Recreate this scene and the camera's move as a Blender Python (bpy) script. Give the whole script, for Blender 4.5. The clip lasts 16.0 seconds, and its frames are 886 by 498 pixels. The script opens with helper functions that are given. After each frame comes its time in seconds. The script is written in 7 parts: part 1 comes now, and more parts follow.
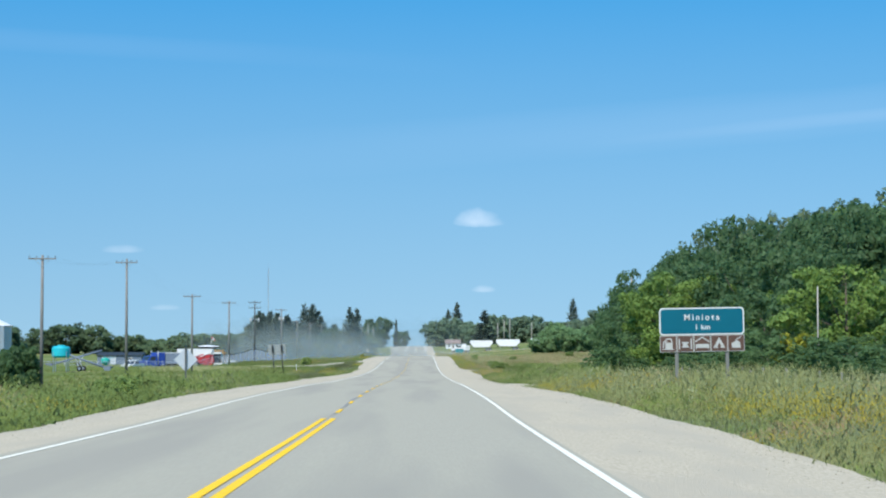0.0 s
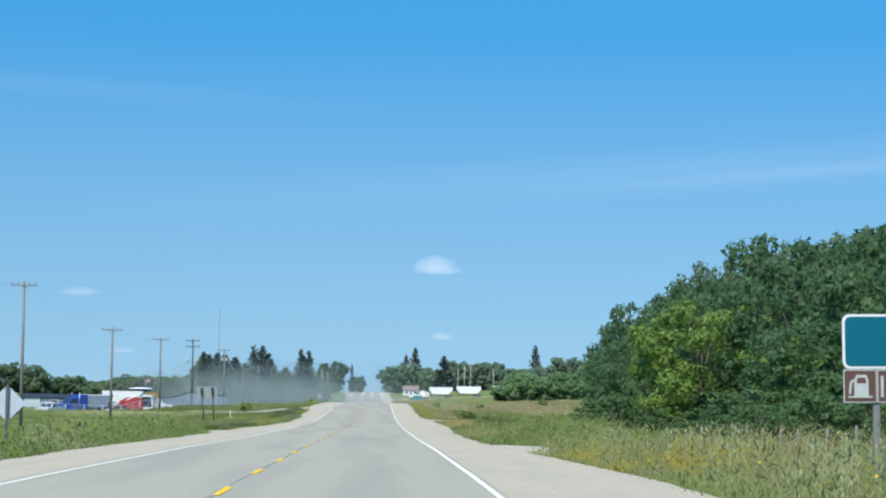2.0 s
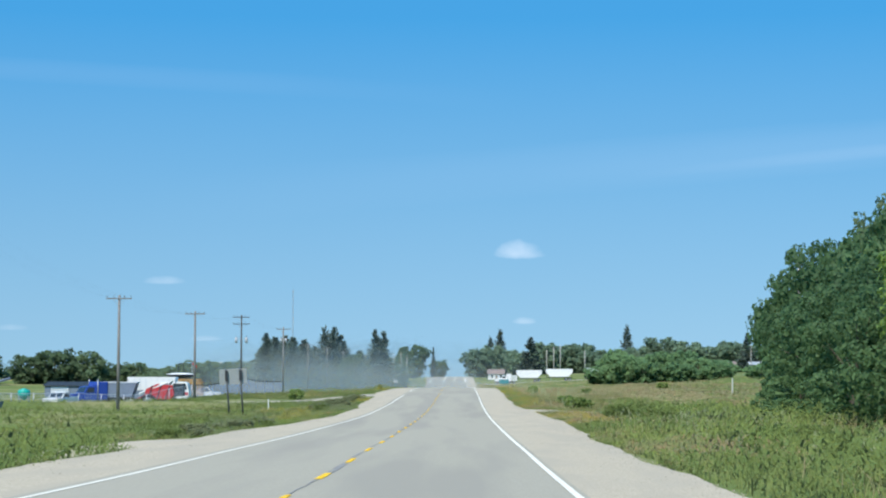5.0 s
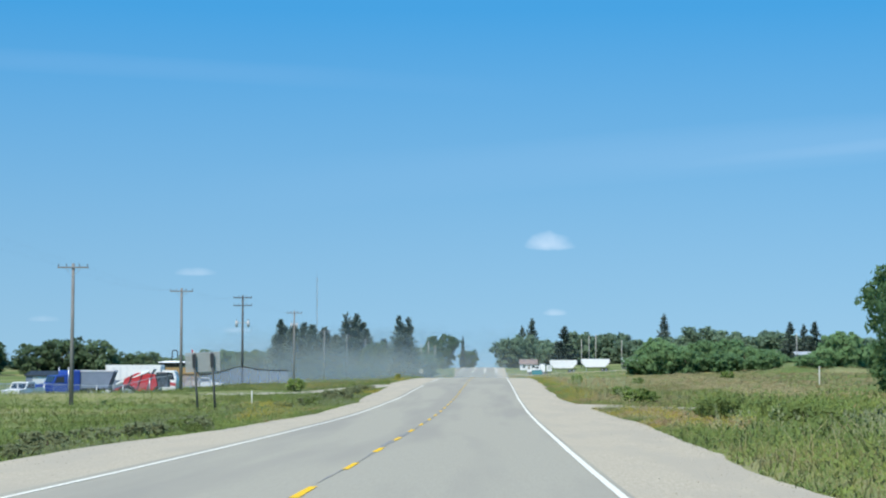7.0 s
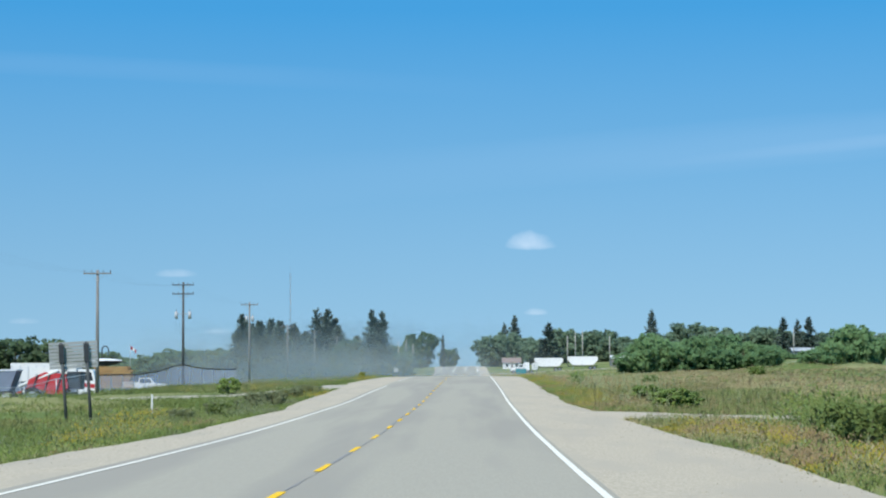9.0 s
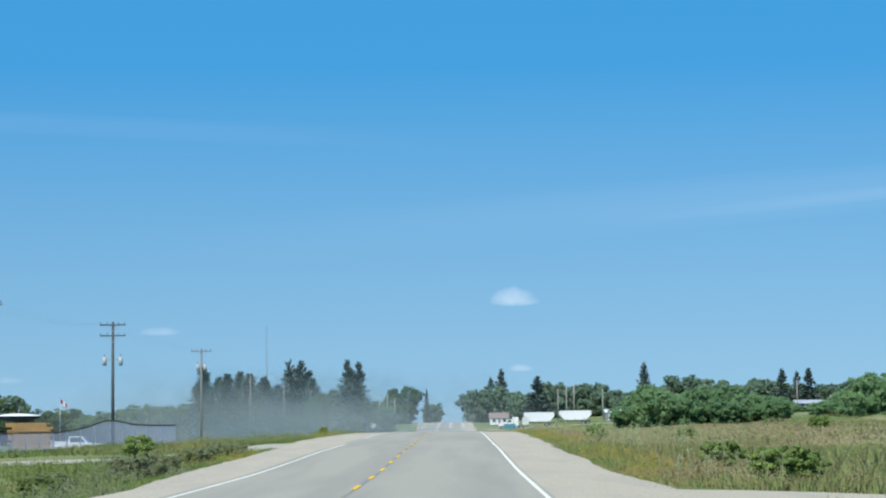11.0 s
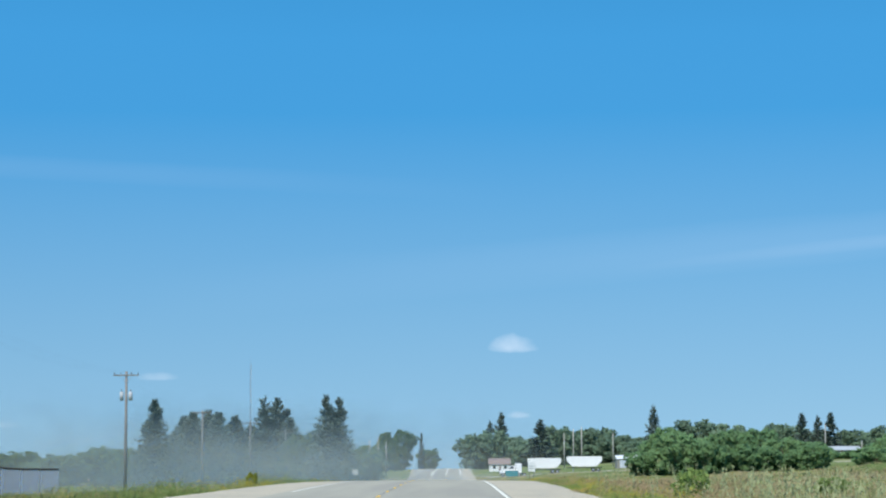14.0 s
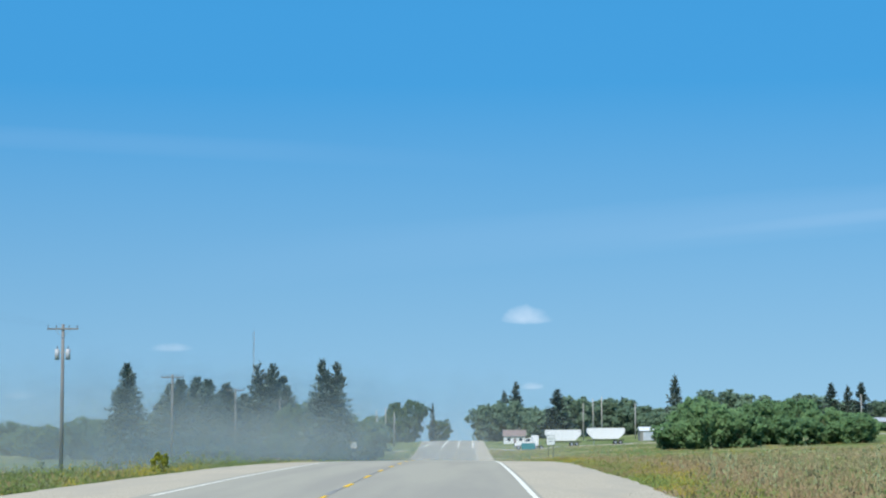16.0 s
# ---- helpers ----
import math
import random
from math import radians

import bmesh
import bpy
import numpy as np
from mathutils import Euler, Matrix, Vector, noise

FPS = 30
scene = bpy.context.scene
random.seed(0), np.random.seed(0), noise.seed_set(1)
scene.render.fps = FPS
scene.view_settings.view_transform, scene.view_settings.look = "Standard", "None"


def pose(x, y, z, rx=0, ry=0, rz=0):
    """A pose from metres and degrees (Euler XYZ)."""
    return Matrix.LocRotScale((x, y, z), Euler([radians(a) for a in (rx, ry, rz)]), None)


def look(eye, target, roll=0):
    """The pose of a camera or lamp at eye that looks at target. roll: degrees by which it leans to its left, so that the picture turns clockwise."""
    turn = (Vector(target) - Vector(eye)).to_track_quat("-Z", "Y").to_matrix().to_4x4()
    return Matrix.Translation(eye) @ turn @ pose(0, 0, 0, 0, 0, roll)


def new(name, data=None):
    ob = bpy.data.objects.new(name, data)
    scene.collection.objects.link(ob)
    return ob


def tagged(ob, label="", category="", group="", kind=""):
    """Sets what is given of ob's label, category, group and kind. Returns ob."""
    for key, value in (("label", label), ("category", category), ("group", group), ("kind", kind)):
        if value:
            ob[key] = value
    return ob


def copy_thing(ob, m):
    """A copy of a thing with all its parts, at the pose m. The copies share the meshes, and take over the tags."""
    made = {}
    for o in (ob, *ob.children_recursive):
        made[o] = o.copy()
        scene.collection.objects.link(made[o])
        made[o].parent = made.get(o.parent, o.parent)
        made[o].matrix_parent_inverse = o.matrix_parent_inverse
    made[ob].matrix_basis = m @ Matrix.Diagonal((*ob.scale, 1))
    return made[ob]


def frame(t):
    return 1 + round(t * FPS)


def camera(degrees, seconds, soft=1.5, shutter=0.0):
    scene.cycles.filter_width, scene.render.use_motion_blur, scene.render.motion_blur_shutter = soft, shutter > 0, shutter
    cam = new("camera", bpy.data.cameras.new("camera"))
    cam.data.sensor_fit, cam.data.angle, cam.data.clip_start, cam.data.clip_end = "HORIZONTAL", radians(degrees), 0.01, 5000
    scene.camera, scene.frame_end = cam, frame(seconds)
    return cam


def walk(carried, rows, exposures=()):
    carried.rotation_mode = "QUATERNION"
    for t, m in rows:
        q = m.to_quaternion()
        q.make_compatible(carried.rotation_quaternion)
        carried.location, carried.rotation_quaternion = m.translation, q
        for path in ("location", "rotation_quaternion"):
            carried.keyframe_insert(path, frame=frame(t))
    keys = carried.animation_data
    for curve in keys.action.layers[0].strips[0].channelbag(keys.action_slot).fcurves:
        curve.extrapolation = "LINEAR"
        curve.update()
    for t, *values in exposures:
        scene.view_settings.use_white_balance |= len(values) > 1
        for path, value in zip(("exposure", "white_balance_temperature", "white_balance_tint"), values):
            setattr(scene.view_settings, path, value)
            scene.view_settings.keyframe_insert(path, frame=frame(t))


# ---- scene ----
# ---- camera and its drive along the highway ----
cam = camera(23.5, 16.0, soft=2.1)
PATH = [
    (0.0, -0.403, -1.401, 0.098, 92.868, 0.036, -0.580),
    (0.5, -0.329, 8.254, 0.103, 93.355, -0.089, -1.158),
    (1.0, -0.264, 17.912, 0.110, 94.004, -0.235, -1.496),
    (1.5, -0.212, 27.571, 0.102, 94.224, -0.347, -1.669),
    (2.0, -0.159, 37.205, 0.102, 94.141, -0.789, -1.738),
    (2.5, -0.113, 46.836, 0.123, 93.339, -0.696, -1.601),
    (3.0, -0.076, 56.445, 0.149, 93.295, -0.325, -1.152),
    (3.5, -0.048, 66.018, 0.139, 93.711, -0.575, -0.940),
    (4.0, -0.028, 75.551, 0.119, 93.850, -0.513, -0.625),
    (4.5, -0.012, 85.042, 0.093, 93.400, -0.465, -0.141),
    (4.7, -0.005, 88.830, 0.080, 93.718, -0.293, 0.186),
    (6.8, -0.011, 127.650, -0.130, 93.562, 0.015, 1.209),
    (7.0, -0.002, 131.395, -0.146, 93.489, -0.146, 1.331),
    (7.5, 0.022, 140.771, -0.184, 93.073, -0.280, 1.053),
    (8.0, 0.038, 150.181, -0.217, 92.826, 0.075, 0.984),
    (8.2, 0.044, 153.950, -0.230, 93.047, 0.085, 0.858),
    (10.3, -0.064, 193.976, -0.309, 93.873, 0.530, 1.066),
    (10.5, -0.072, 197.700, -0.315, 94.139, 0.857, 0.858),
    (11.0, -0.094, 206.987, -0.333, 95.005, 0.581, 0.432),
    (11.5, -0.102, 216.241, -0.342, 94.579, 0.752, 0.472),
    (12.0, -0.095, 225.474, -0.330, 94.733, 0.605, 0.663),
    (12.5, -0.080, 234.677, -0.297, 95.099, 0.602, 0.566),
    (13.0, -0.052, 243.857, -0.248, 95.133, 0.406, 0.764),
    (13.5, -0.006, 253.006, -0.191, 95.280, 0.250, 0.736),
    (14.0, 0.069, 262.147, -0.121, 96.253, 0.278, 0.364),
    (14.5, 0.157, 271.285, -0.030, 95.753, 0.332, 0.145),
    (15.0, 0.239, 280.421, 0.106, 94.757, 0.210, 0.613),
    (15.5, 0.316, 289.554, 0.262, 94.651, 0.466, 1.006),
    (16.0, 0.388, 298.675, 0.388, 95.483, 0.192, 0.727),
]
walk(cam, [(r[0], pose(*r[1:])) for r in PATH], ((0.0, 0.42), (4.5, 0.40), (10.5, 0.30), (16.0, 0.30)))

# ---- world, sun ----
SUN_ELEV, SUN_AZ = 50.0, 205.0          # azimuth clockwise from +y, degrees
world = bpy.data.worlds.new("sky")
scene.world = world
world.use_nodes = True
WN, WL = world.node_tree.nodes, world.node_tree.links


def wmath(op, a, b=None, c=None):
    n = WN.new("ShaderNodeMath")
    n.operation = op
    for i, v in enumerate((a, b, c)):
        if v is None:
            continue
        if isinstance(v, (int, float)):
            n.inputs[i].default_value = v
        else:
            WL.new(v, n.inputs[i])
    return n.outputs[0]


def build_sky():
    sky = WN.new("ShaderNodeTexSky")
    sky.sky_type, sky.sun_disc = "NISHITA", False
    sky.sun_elevation, sky.sun_rotation = radians(SUN_ELEV), radians(SUN_AZ)
    sky.altitude, sky.air_density, sky.dust_density, sky.ozone_density = 450, 1.0, 0.0, 1.5
    co = WN.new("ShaderNodeTexCoord")
    sep = WN.new("ShaderNodeSeparateXYZ")
    WL.new(co.outputs["Generated"], sep.inputs[0])
    yy = wmath("MAXIMUM", sep.outputs[1], 0.05)
    a, b = wmath("DIVIDE", sep.outputs[0], yy), wmath("DIVIDE", sep.outputs[2], yy)
    vec = WN.new("ShaderNodeCombineXYZ")
    WL.new(a, vec.inputs[0]), WL.new(b, vec.inputs[1])
    nz = WN.new("ShaderNodeTexNoise")
    nz.inputs["Scale"].default_value, nz.inputs["Detail"].default_value = 103, 5
    WL.new(vec.outputs[0], nz.inputs["Vector"])
    wob = wmath("MULTIPLY", wmath("SUBTRACT", nz.outputs[0], 0.5), 1.3)
    total = None
    # small fair-weather clouds low in the sky: tangent of bearing and height, half sizes, strength
    for ca, cb, ra, rb, k in ((0.0262, 0.0630, 0.0118, 0.0066, 0.62), (0.0268, 0.0622, 0.0138, 0.0052, 0.50), (0.0286, 0.0306, 0.0061, 0.0028, 0.42),
                              (-0.1400, 0.0493, 0.0105, 0.0033, 0.36), (-0.120, 0.0222, 0.0082, 0.0020, 0.25),
                              (-0.211, 0.0272, 0.0082, 0.0024, 0.25)):
        u, v = wmath("DIVIDE", wmath("SUBTRACT", a, ca), ra), wmath("DIVIDE", wmath("SUBTRACT", b, cb), rb)
        v = wmath("MULTIPLY", v, wmath("ADD", 1.0, wmath("MULTIPLY", wmath("LESS_THAN", v, 0.0), 1.6)))
        e = wmath("ADD", wmath("MULTIPLY", u, u), wmath("MULTIPLY", v, v))
        m = wmath("SUBTRACT", wmath("ADD", 0.95, wob), e)
        m = wmath("MULTIPLY", wmath("MINIMUM", wmath("MAXIMUM", wmath("MULTIPLY", m, 0.62), 0.0), 1.0), k)
        total = m if total is None else wmath("MAXIMUM", total, m)
    # thin high streaks: height at the middle, slope, half width, bearing from which and to which they brighten, strength
    st = WN.new("ShaderNodeTexNoise")
    st.inputs["Scale"].default_value, st.inputs["Detail"].default_value = 1.0, 4
    vs = WN.new("ShaderNodeCombineXYZ")
    WL.new(wmath("MULTIPLY", a, 7.0), vs.inputs[0])
    WL.new(wmath("MULTIPLY", wmath("SUBTRACT", b, wmath("MULTIPLY", a, 0.09)), 60.0), vs.inputs[1])
    WL.new(vs.outputs[0], st.inputs["Vector"])
    for b0, slope, half, a0, a1, k in ((0.0928, 0.098, 0.0050, 0.02, 0.20, 0.105), (0.0990, 0.085, 0.0130, -0.15, 0.16, 0.055), (0.1375, -0.060, 0.0060, 0.03, -0.14, 0.030)):
        off = wmath("DIVIDE", wmath("SUBTRACT", b, wmath("ADD", b0, wmath("MULTIPLY", a, slope))), half)
        body = wmath("MAXIMUM", wmath("SUBTRACT", wmath("ADD", 0.55, wmath("MULTIPLY", st.outputs[0], 0.9)), wmath("MULTIPLY", off, off)), 0.0)
        grow = wmath("MINIMUM", wmath("MAXIMUM", wmath("DIVIDE", wmath("SUBTRACT", a, a0), a1 - a0), 0.0), 1.0)
        total = wmath("MAXIMUM", total, wmath("MULTIPLY", wmath("MULTIPLY", body, grow), k))
    total = wmath("MULTIPLY", total, wmath("GREATER_THAN", sep.outputs[1], 0.06))
    up = WN.new("ShaderNodeCombineXYZ")          # clear, dry air: the haze at the skyline is thin
    WL.new(sep.outputs[0], up.inputs[0]), WL.new(sep.outputs[1], up.inputs[1])
    WL.new(wmath("ADD", wmath("MULTIPLY", wmath("MAXIMUM", sep.outputs[2], 0.0), 1.47), 0.262), up.inputs[2])
    WL.new(up.outputs[0], sky.inputs[0])
    sat = WN.new("ShaderNodeHueSaturation")
    # the blue deepens with height over the pale, dusty skyline
    height = wmath("MULTIPLY", wmath("MAXIMUM", sep.outputs[2], 0.0), 1.47)
    WL.new(wmath("MINIMUM", wmath("ADD", wmath("MULTIPLY", height, 0.050), 0.471), 0.484), sat.inputs["Hue"])
    WL.new(wmath("MINIMUM", wmath("ADD", wmath("MULTIPLY", height, 1.76), 0.915), 1.36), sat.inputs["Saturation"])
    WL.new(wmath("MINIMUM", wmath("ADD", wmath("MULTIPLY", height, 1.80), 0.655), 1.2), sat.inputs["Value"])
    WL.new(sky.outputs[0], sat.inputs["Color"])
    mix = WN.new("ShaderNodeMixRGB")
    WL.new(wmath("MULTIPLY", total, 0.75), mix.inputs[0])
    WL.new(sat.outputs[0], mix.inputs[1])
    mix.inputs[2].default_value = (5.0, 5.3, 5.8, 1)
    bg = WN["Background"]
    WL.new(mix.outputs[0], bg.inputs[0])
    bg.inputs[1].default_value = 0.18


build_sky()
sun = new("sun", bpy.data.lights.new("sun", "SUN"))
sun.data.energy, sun.data.angle, sun.data.color = 3.9, radians(0.55), (1.0, 0.955, 0.88)
se, sa = radians(SUN_ELEV), radians(SUN_AZ)
sun_from = Vector((math.sin(sa) * math.cos(se), math.cos(sa) * math.cos(se), math.sin(se)))
sun.matrix_world = look(sun_from * 100, (0, 0, 0))


# ---- materials ----
def material(name, base, rough=0.8, metal=0.0, second=None, scale=3.0, detail=6.0, contrast=0.35, bump=0.0, bump_scale=40.0,
             island=0.0, obj=0.0, stretch=(1, 1, 1), translucent=0.0, spec=0.3, patches=None, patch_scale=0.2, soft=0.0):
    """A procedural surface: base colour, broken up by a second colour at one scale and by patches at another."""
    mat = bpy.data.materials.new(name)
    mat.use_nodes = True
    n, l = mat.node_tree.nodes, mat.node_tree.links
    p = n["Principled BSDF"]
    p.inputs["Roughness"].default_value, p.inputs["Metallic"].default_value = rough, metal
    p.inputs["Specular IOR Level"].default_value = spec
    co = n.new("ShaderNodeTexCoord")
    mp = n.new("ShaderNodeMapping")
    mp.inputs["Scale"].default_value = stretch
    l.new(co.outputs["Object"], mp.inputs["Vector"])
    nz = n.new("ShaderNodeTexNoise")
    nz.inputs["Scale"].default_value, nz.inputs["Detail"].default_value = scale, detail
    l.new(mp.outputs[0], nz.inputs["Vector"])
    rp = n.new("ShaderNodeValToRGB")
    rp.color_ramp.elements[0].position, rp.color_ramp.elements[1].position = 0.5 - contrast / 2, 0.5 + contrast / 2
    second = second or [c * 0.75 for c in base]
    rp.color_ramp.elements[0].color, rp.color_ramp.elements[1].color = (*second, 1), (*base, 1)
    l.new(nz.outputs["Fac"], rp.inputs[0])
    colour = rp.outputs[0]
    if patches:
        n2 = n.new("ShaderNodeTexNoise")
        n2.inputs["Scale"].default_value, n2.inputs["Detail"].default_value = patch_scale, 3
        l.new(mp.outputs[0], n2.inputs["Vector"])
        r2 = n.new("ShaderNodeValToRGB")
        r2.color_ramp.elements[0].position, r2.color_ramp.elements[1].position = 0.45, 0.62
        l.new(n2.outputs["Fac"], r2.inputs[0])
        mx = n.new("ShaderNodeMixRGB")
        l.new(r2.outputs[0], mx.inputs[0]), l.new(colour, mx.inputs[1])
        mx.inputs[2].default_value = (*patches, 1)
        colour = mx.outputs[0]
    for amount, kind in ((island, "island"), (obj, "object")):
        if not amount:
            continue
        src = (n.new("ShaderNodeNewGeometry").outputs["Random Per Island"] if kind == "island"
               else n.new("ShaderNodeObjectInfo").outputs["Random"])
        hs = n.new("ShaderNodeHueSaturation")
        mr = n.new("ShaderNodeMapRange")
        mr.inputs["To Min"].default_value, mr.inputs["To Max"].default_value = 1 - amount, 1 + amount
        l.new(src, mr.inputs[0]), l.new(mr.outputs[0], hs.inputs["Value"]), l.new(colour, hs.inputs["Color"])
        mh = n.new("ShaderNodeMapRange")
        mh.inputs["To Min"].default_value, mh.inputs["To Max"].default_value = 0.5 + amount * 0.04, 0.5 - amount * 0.04
        l.new(src, mh.inputs[0]), l.new(mh.outputs[0], hs.inputs["Hue"])
        colour = hs.outputs[0]
    l.new(colour, p.inputs["Base Color"])
    if bump:
        nb = n.new("ShaderNodeTexNoise")
        nb.inputs["Scale"].default_value, nb.inputs["Detail"].default_value = bump_scale, 5
        l.new(mp.outputs[0], nb.inputs["Vector"])
        b = n.new("ShaderNodeBump")
        b.inputs["Strength"].default_value, b.inputs["Distance"].default_value = bump, 0.02
        l.new(nb.outputs["Fac"], b.inputs["Height"]), l.new(b.outputs[0], p.inputs["Normal"])
    if soft:            # bends normals upward, so light from above falls more evenly than on one flat leaf
        ge, mv = n.new("ShaderNodeNewGeometry"), n.new("ShaderNodeMix")
        mv.data_type = "VECTOR"
        mv.inputs["Factor"].default_value = soft
        l.new(ge.outputs["Normal"], mv.inputs[4])
        mv.inputs[5].default_value = (0, 0, 1)
        nv = n.new("ShaderNodeVectorMath")
        nv.operation = "NORMALIZE"
        l.new(mv.outputs[1], nv.inputs[0]), l.new(nv.outputs[0], p.inputs["Normal"])
    if translucent:
        tr = n.new("ShaderNodeBsdfTranslucent")
        l.new(colour, tr.inputs[0])
        ms = n.new("ShaderNodeMixShader")
        ms.inputs[0].default_value = translucent
        l.new(p.outputs[0], ms.inputs[1]), l.new(tr.outputs[0], ms.inputs[2])
        l.new(ms.outputs[0], n["Material Output"].inputs[0])
    return mat


M_ASPHALT = material("aged_asphalt", (0.420, 0.380, 0.292), 0.9, second=(0.360, 0.325, 0.250), scale=30, contrast=0.8, bump=0.25, bump_scale=120,
                     patches=(0.338, 0.306, 0.243), patch_scale=0.55, stretch=(1, 0.05, 1), spec=0.15)
M_GRAVEL = material("pale_gravel", (0.585, 0.502, 0.372), 0.95, second=(0.40, 0.338, 0.243), scale=26, contrast=0.5, bump=0.9, bump_scale=45,
                    patches=(0.455, 0.392, 0.295), patch_scale=0.8, stretch=(1, 0.16, 1), spec=0.1)
M_WHITE_LINE = material("white_road_paint", (0.88, 0.835, 0.69), 0.9, second=(0.70, 0.665, 0.57), scale=9, contrast=0.5, spec=0.05)
M_YELLOW_LINE = material("yellow_road_paint", (0.95, 0.575, 0.004), 0.7, second=(0.84, 0.48, 0.010), scale=7, contrast=0.5)
M_TAR = material("dark_tar", (0.225, 0.21, 0.185), 0.8, second=(0.31, 0.295, 0.262), scale=3)
M_SOIL = material("meadow_soil", (0.155, 0.196, 0.060), 0.95, second=(0.115, 0.155, 0.045), scale=1.1, contrast=0.5, bump=0.9, bump_scale=5,
                  patches=(0.27, 0.262, 0.115), patch_scale=0.045, spec=0.05)
M_GRASS = material("grass_blades", (0.305, 0.365, 0.125), 0.8, second=(0.232, 0.290, 0.092), scale=0.35, island=0.10, translucent=0.36, spec=0.15,
                   patches=(0.335, 0.305, 0.138), patch_scale=0.09, soft=0.88)
M_MEADOW = material("short_meadow_grass", (0.198, 0.262, 0.075), 0.8, second=(0.156, 0.218, 0.059), scale=0.12, island=0.10, translucent=0.36, spec=0.1,
                    patches=(0.248, 0.277, 0.101), patch_scale=0.05, soft=0.88)
M_DRY = material("dry_grass", (0.583, 0.495, 0.281), 0.85, second=(0.473, 0.396, 0.215), scale=0.6, island=0.10, translucent=0.46, spec=0.1, soft=0.88)
M_RUSSET = material("russet_seed_heads", (0.451, 0.336, 0.182), 0.85, second=(0.352, 0.264, 0.143), scale=0.8, island=0.10, translucent=0.36, spec=0.1, soft=0.88)
M_FROTH = material("pale_feathery_grass", (0.347, 0.369, 0.160), 0.85, second=(0.292, 0.319, 0.130), scale=0.8, island=0.10, translucent=0.46, spec=0.1, soft=0.88)
M_STALK = material("pale_seed_stalks", (0.35, 0.38, 0.20), 0.85, second=(0.27, 0.30, 0.15), scale=2, island=0.2, translucent=0.3, spec=0.1, soft=0.4)
M_FLOWER = material("yellow_flowers", (0.58, 0.42, 0.04), 0.8, second=(0.42, 0.34, 0.06), scale=3, island=0.25, translucent=0.2)
M_GOLD = material("goldenrod", (0.517, 0.413, 0.050), 0.8, second=(0.396, 0.363, 0.077), scale=1.6, island=0.12, translucent=0.36, spec=0.1, soft=0.88)
M_SAGE = material("grey_green_weeds", (0.264, 0.303, 0.163), 0.85, second=(0.204, 0.240, 0.123), scale=0.8, island=0.12, translucent=0.36, spec=0.1, soft=0.88)
M_GREEN_WEED = material("green_weeds", (0.209, 0.281, 0.083), 0.75, second=(0.154, 0.215, 0.064), scale=0.8, island=0.10, translucent=0.36, spec=0.15, soft=0.88)
M_FRESH = material("fresh_green_weeds", (0.292, 0.369, 0.105), 0.75, second=(0.220, 0.292, 0.077), scale=0.8, island=0.10, translucent=0.36, spec=0.15, soft=0.88)
M_LEAF = material("broadleaf_foliage", (0.112, 0.200, 0.078), 0.6, second=(0.086, 0.160, 0.062), scale=0.5, island=0.16, obj=0.2, translucent=0.5, spec=0.3, soft=0.12)
# leaf green paled and blued: distance haze is put into the colour
M_TOWN_LEAF = material("hazed_shade_tree_foliage", (0.240, 0.345, 0.225), 0.65, second=(0.205, 0.305, 0.195), scale=0.25, island=0.12, obj=0.15, translucent=0.5, spec=0.2, soft=0.8)
M_POPLAR = material("grey_green_poplar_foliage", (0.150, 0.212, 0.102), 0.6, second=(0.118, 0.172, 0.082), scale=0.5, island=0.18, obj=0.15, translucent=0.48, spec=0.3, soft=0.2)
M_LEAF_LIGHT = material("light_foliage", (0.190, 0.290, 0.058), 0.6, second=(0.125, 0.212, 0.050), scale=0.5, island=0.24, obj=0.15, translucent=0.4, spec=0.3, soft=0.12)
M_LEAF_YELLOW = material("yellowing_foliage", (0.36, 0.34, 0.03), 0.65, second=(0.20, 0.24, 0.03), scale=0.7, island=0.4, translucent=0.3)
# belt green lightened as well, with distance haze mixed into it
M_BELT_LEAF = material("hazed_belt_foliage", (0.208, 0.345, 0.155), 0.65, second=(0.175, 0.302, 0.130), scale=0.25, island=0.12, obj=0.15, translucent=0.5, spec=0.2, soft=0.7)
M_BRUSH_LEAF = material("mid_green_brush_foliage", (0.108, 0.190, 0.070), 0.65, second=(0.082, 0.150, 0.056), scale=0.5, island=0.16, obj=0.2, translucent=0.42, spec=0.25, soft=0.25)
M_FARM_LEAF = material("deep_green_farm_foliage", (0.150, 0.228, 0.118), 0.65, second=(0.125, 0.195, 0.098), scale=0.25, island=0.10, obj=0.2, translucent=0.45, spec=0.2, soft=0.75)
# needles lightened to grey-blue, the look of haze put into their colour
M_NEEDLE = material("spruce_needles", (0.158, 0.208, 0.172), 0.7, second=(0.128, 0.17, 0.14), scale=0.8, island=0.25, obj=0.15, translucent=0.2, spec=0.15, soft=0.2)
# town variant of the needles, its colour lifted to imitate distance haze
M_TOWN_NEEDLE = material("hazed_blue_green_needles", (0.115, 0.150, 0.118), 0.7, second=(0.09, 0.122, 0.096), scale=0.8, island=0.3, obj=0.2, translucent=0.2, spec=0.15, soft=0.2)
M_BARK = material("tree_bark", (0.16, 0.13, 0.10), 0.95, second=(0.085, 0.07, 0.055), scale=7, stretch=(1, 1, 0.2), bump=0.6, bump_scale=14)
M_POLE = material("weathered_pole_wood", (0.225, 0.222, 0.208), 0.9, second=(0.155, 0.152, 0.142), scale=4, stretch=(1, 1, 0.12), bump=0.4, bump_scale=20)
M_POLE_PALE = material("bleached_pole_wood", (0.44, 0.42, 0.38), 0.9, second=(0.34, 0.325, 0.29), scale=4, stretch=(1, 1, 0.12), bump=0.4, bump_scale=20)
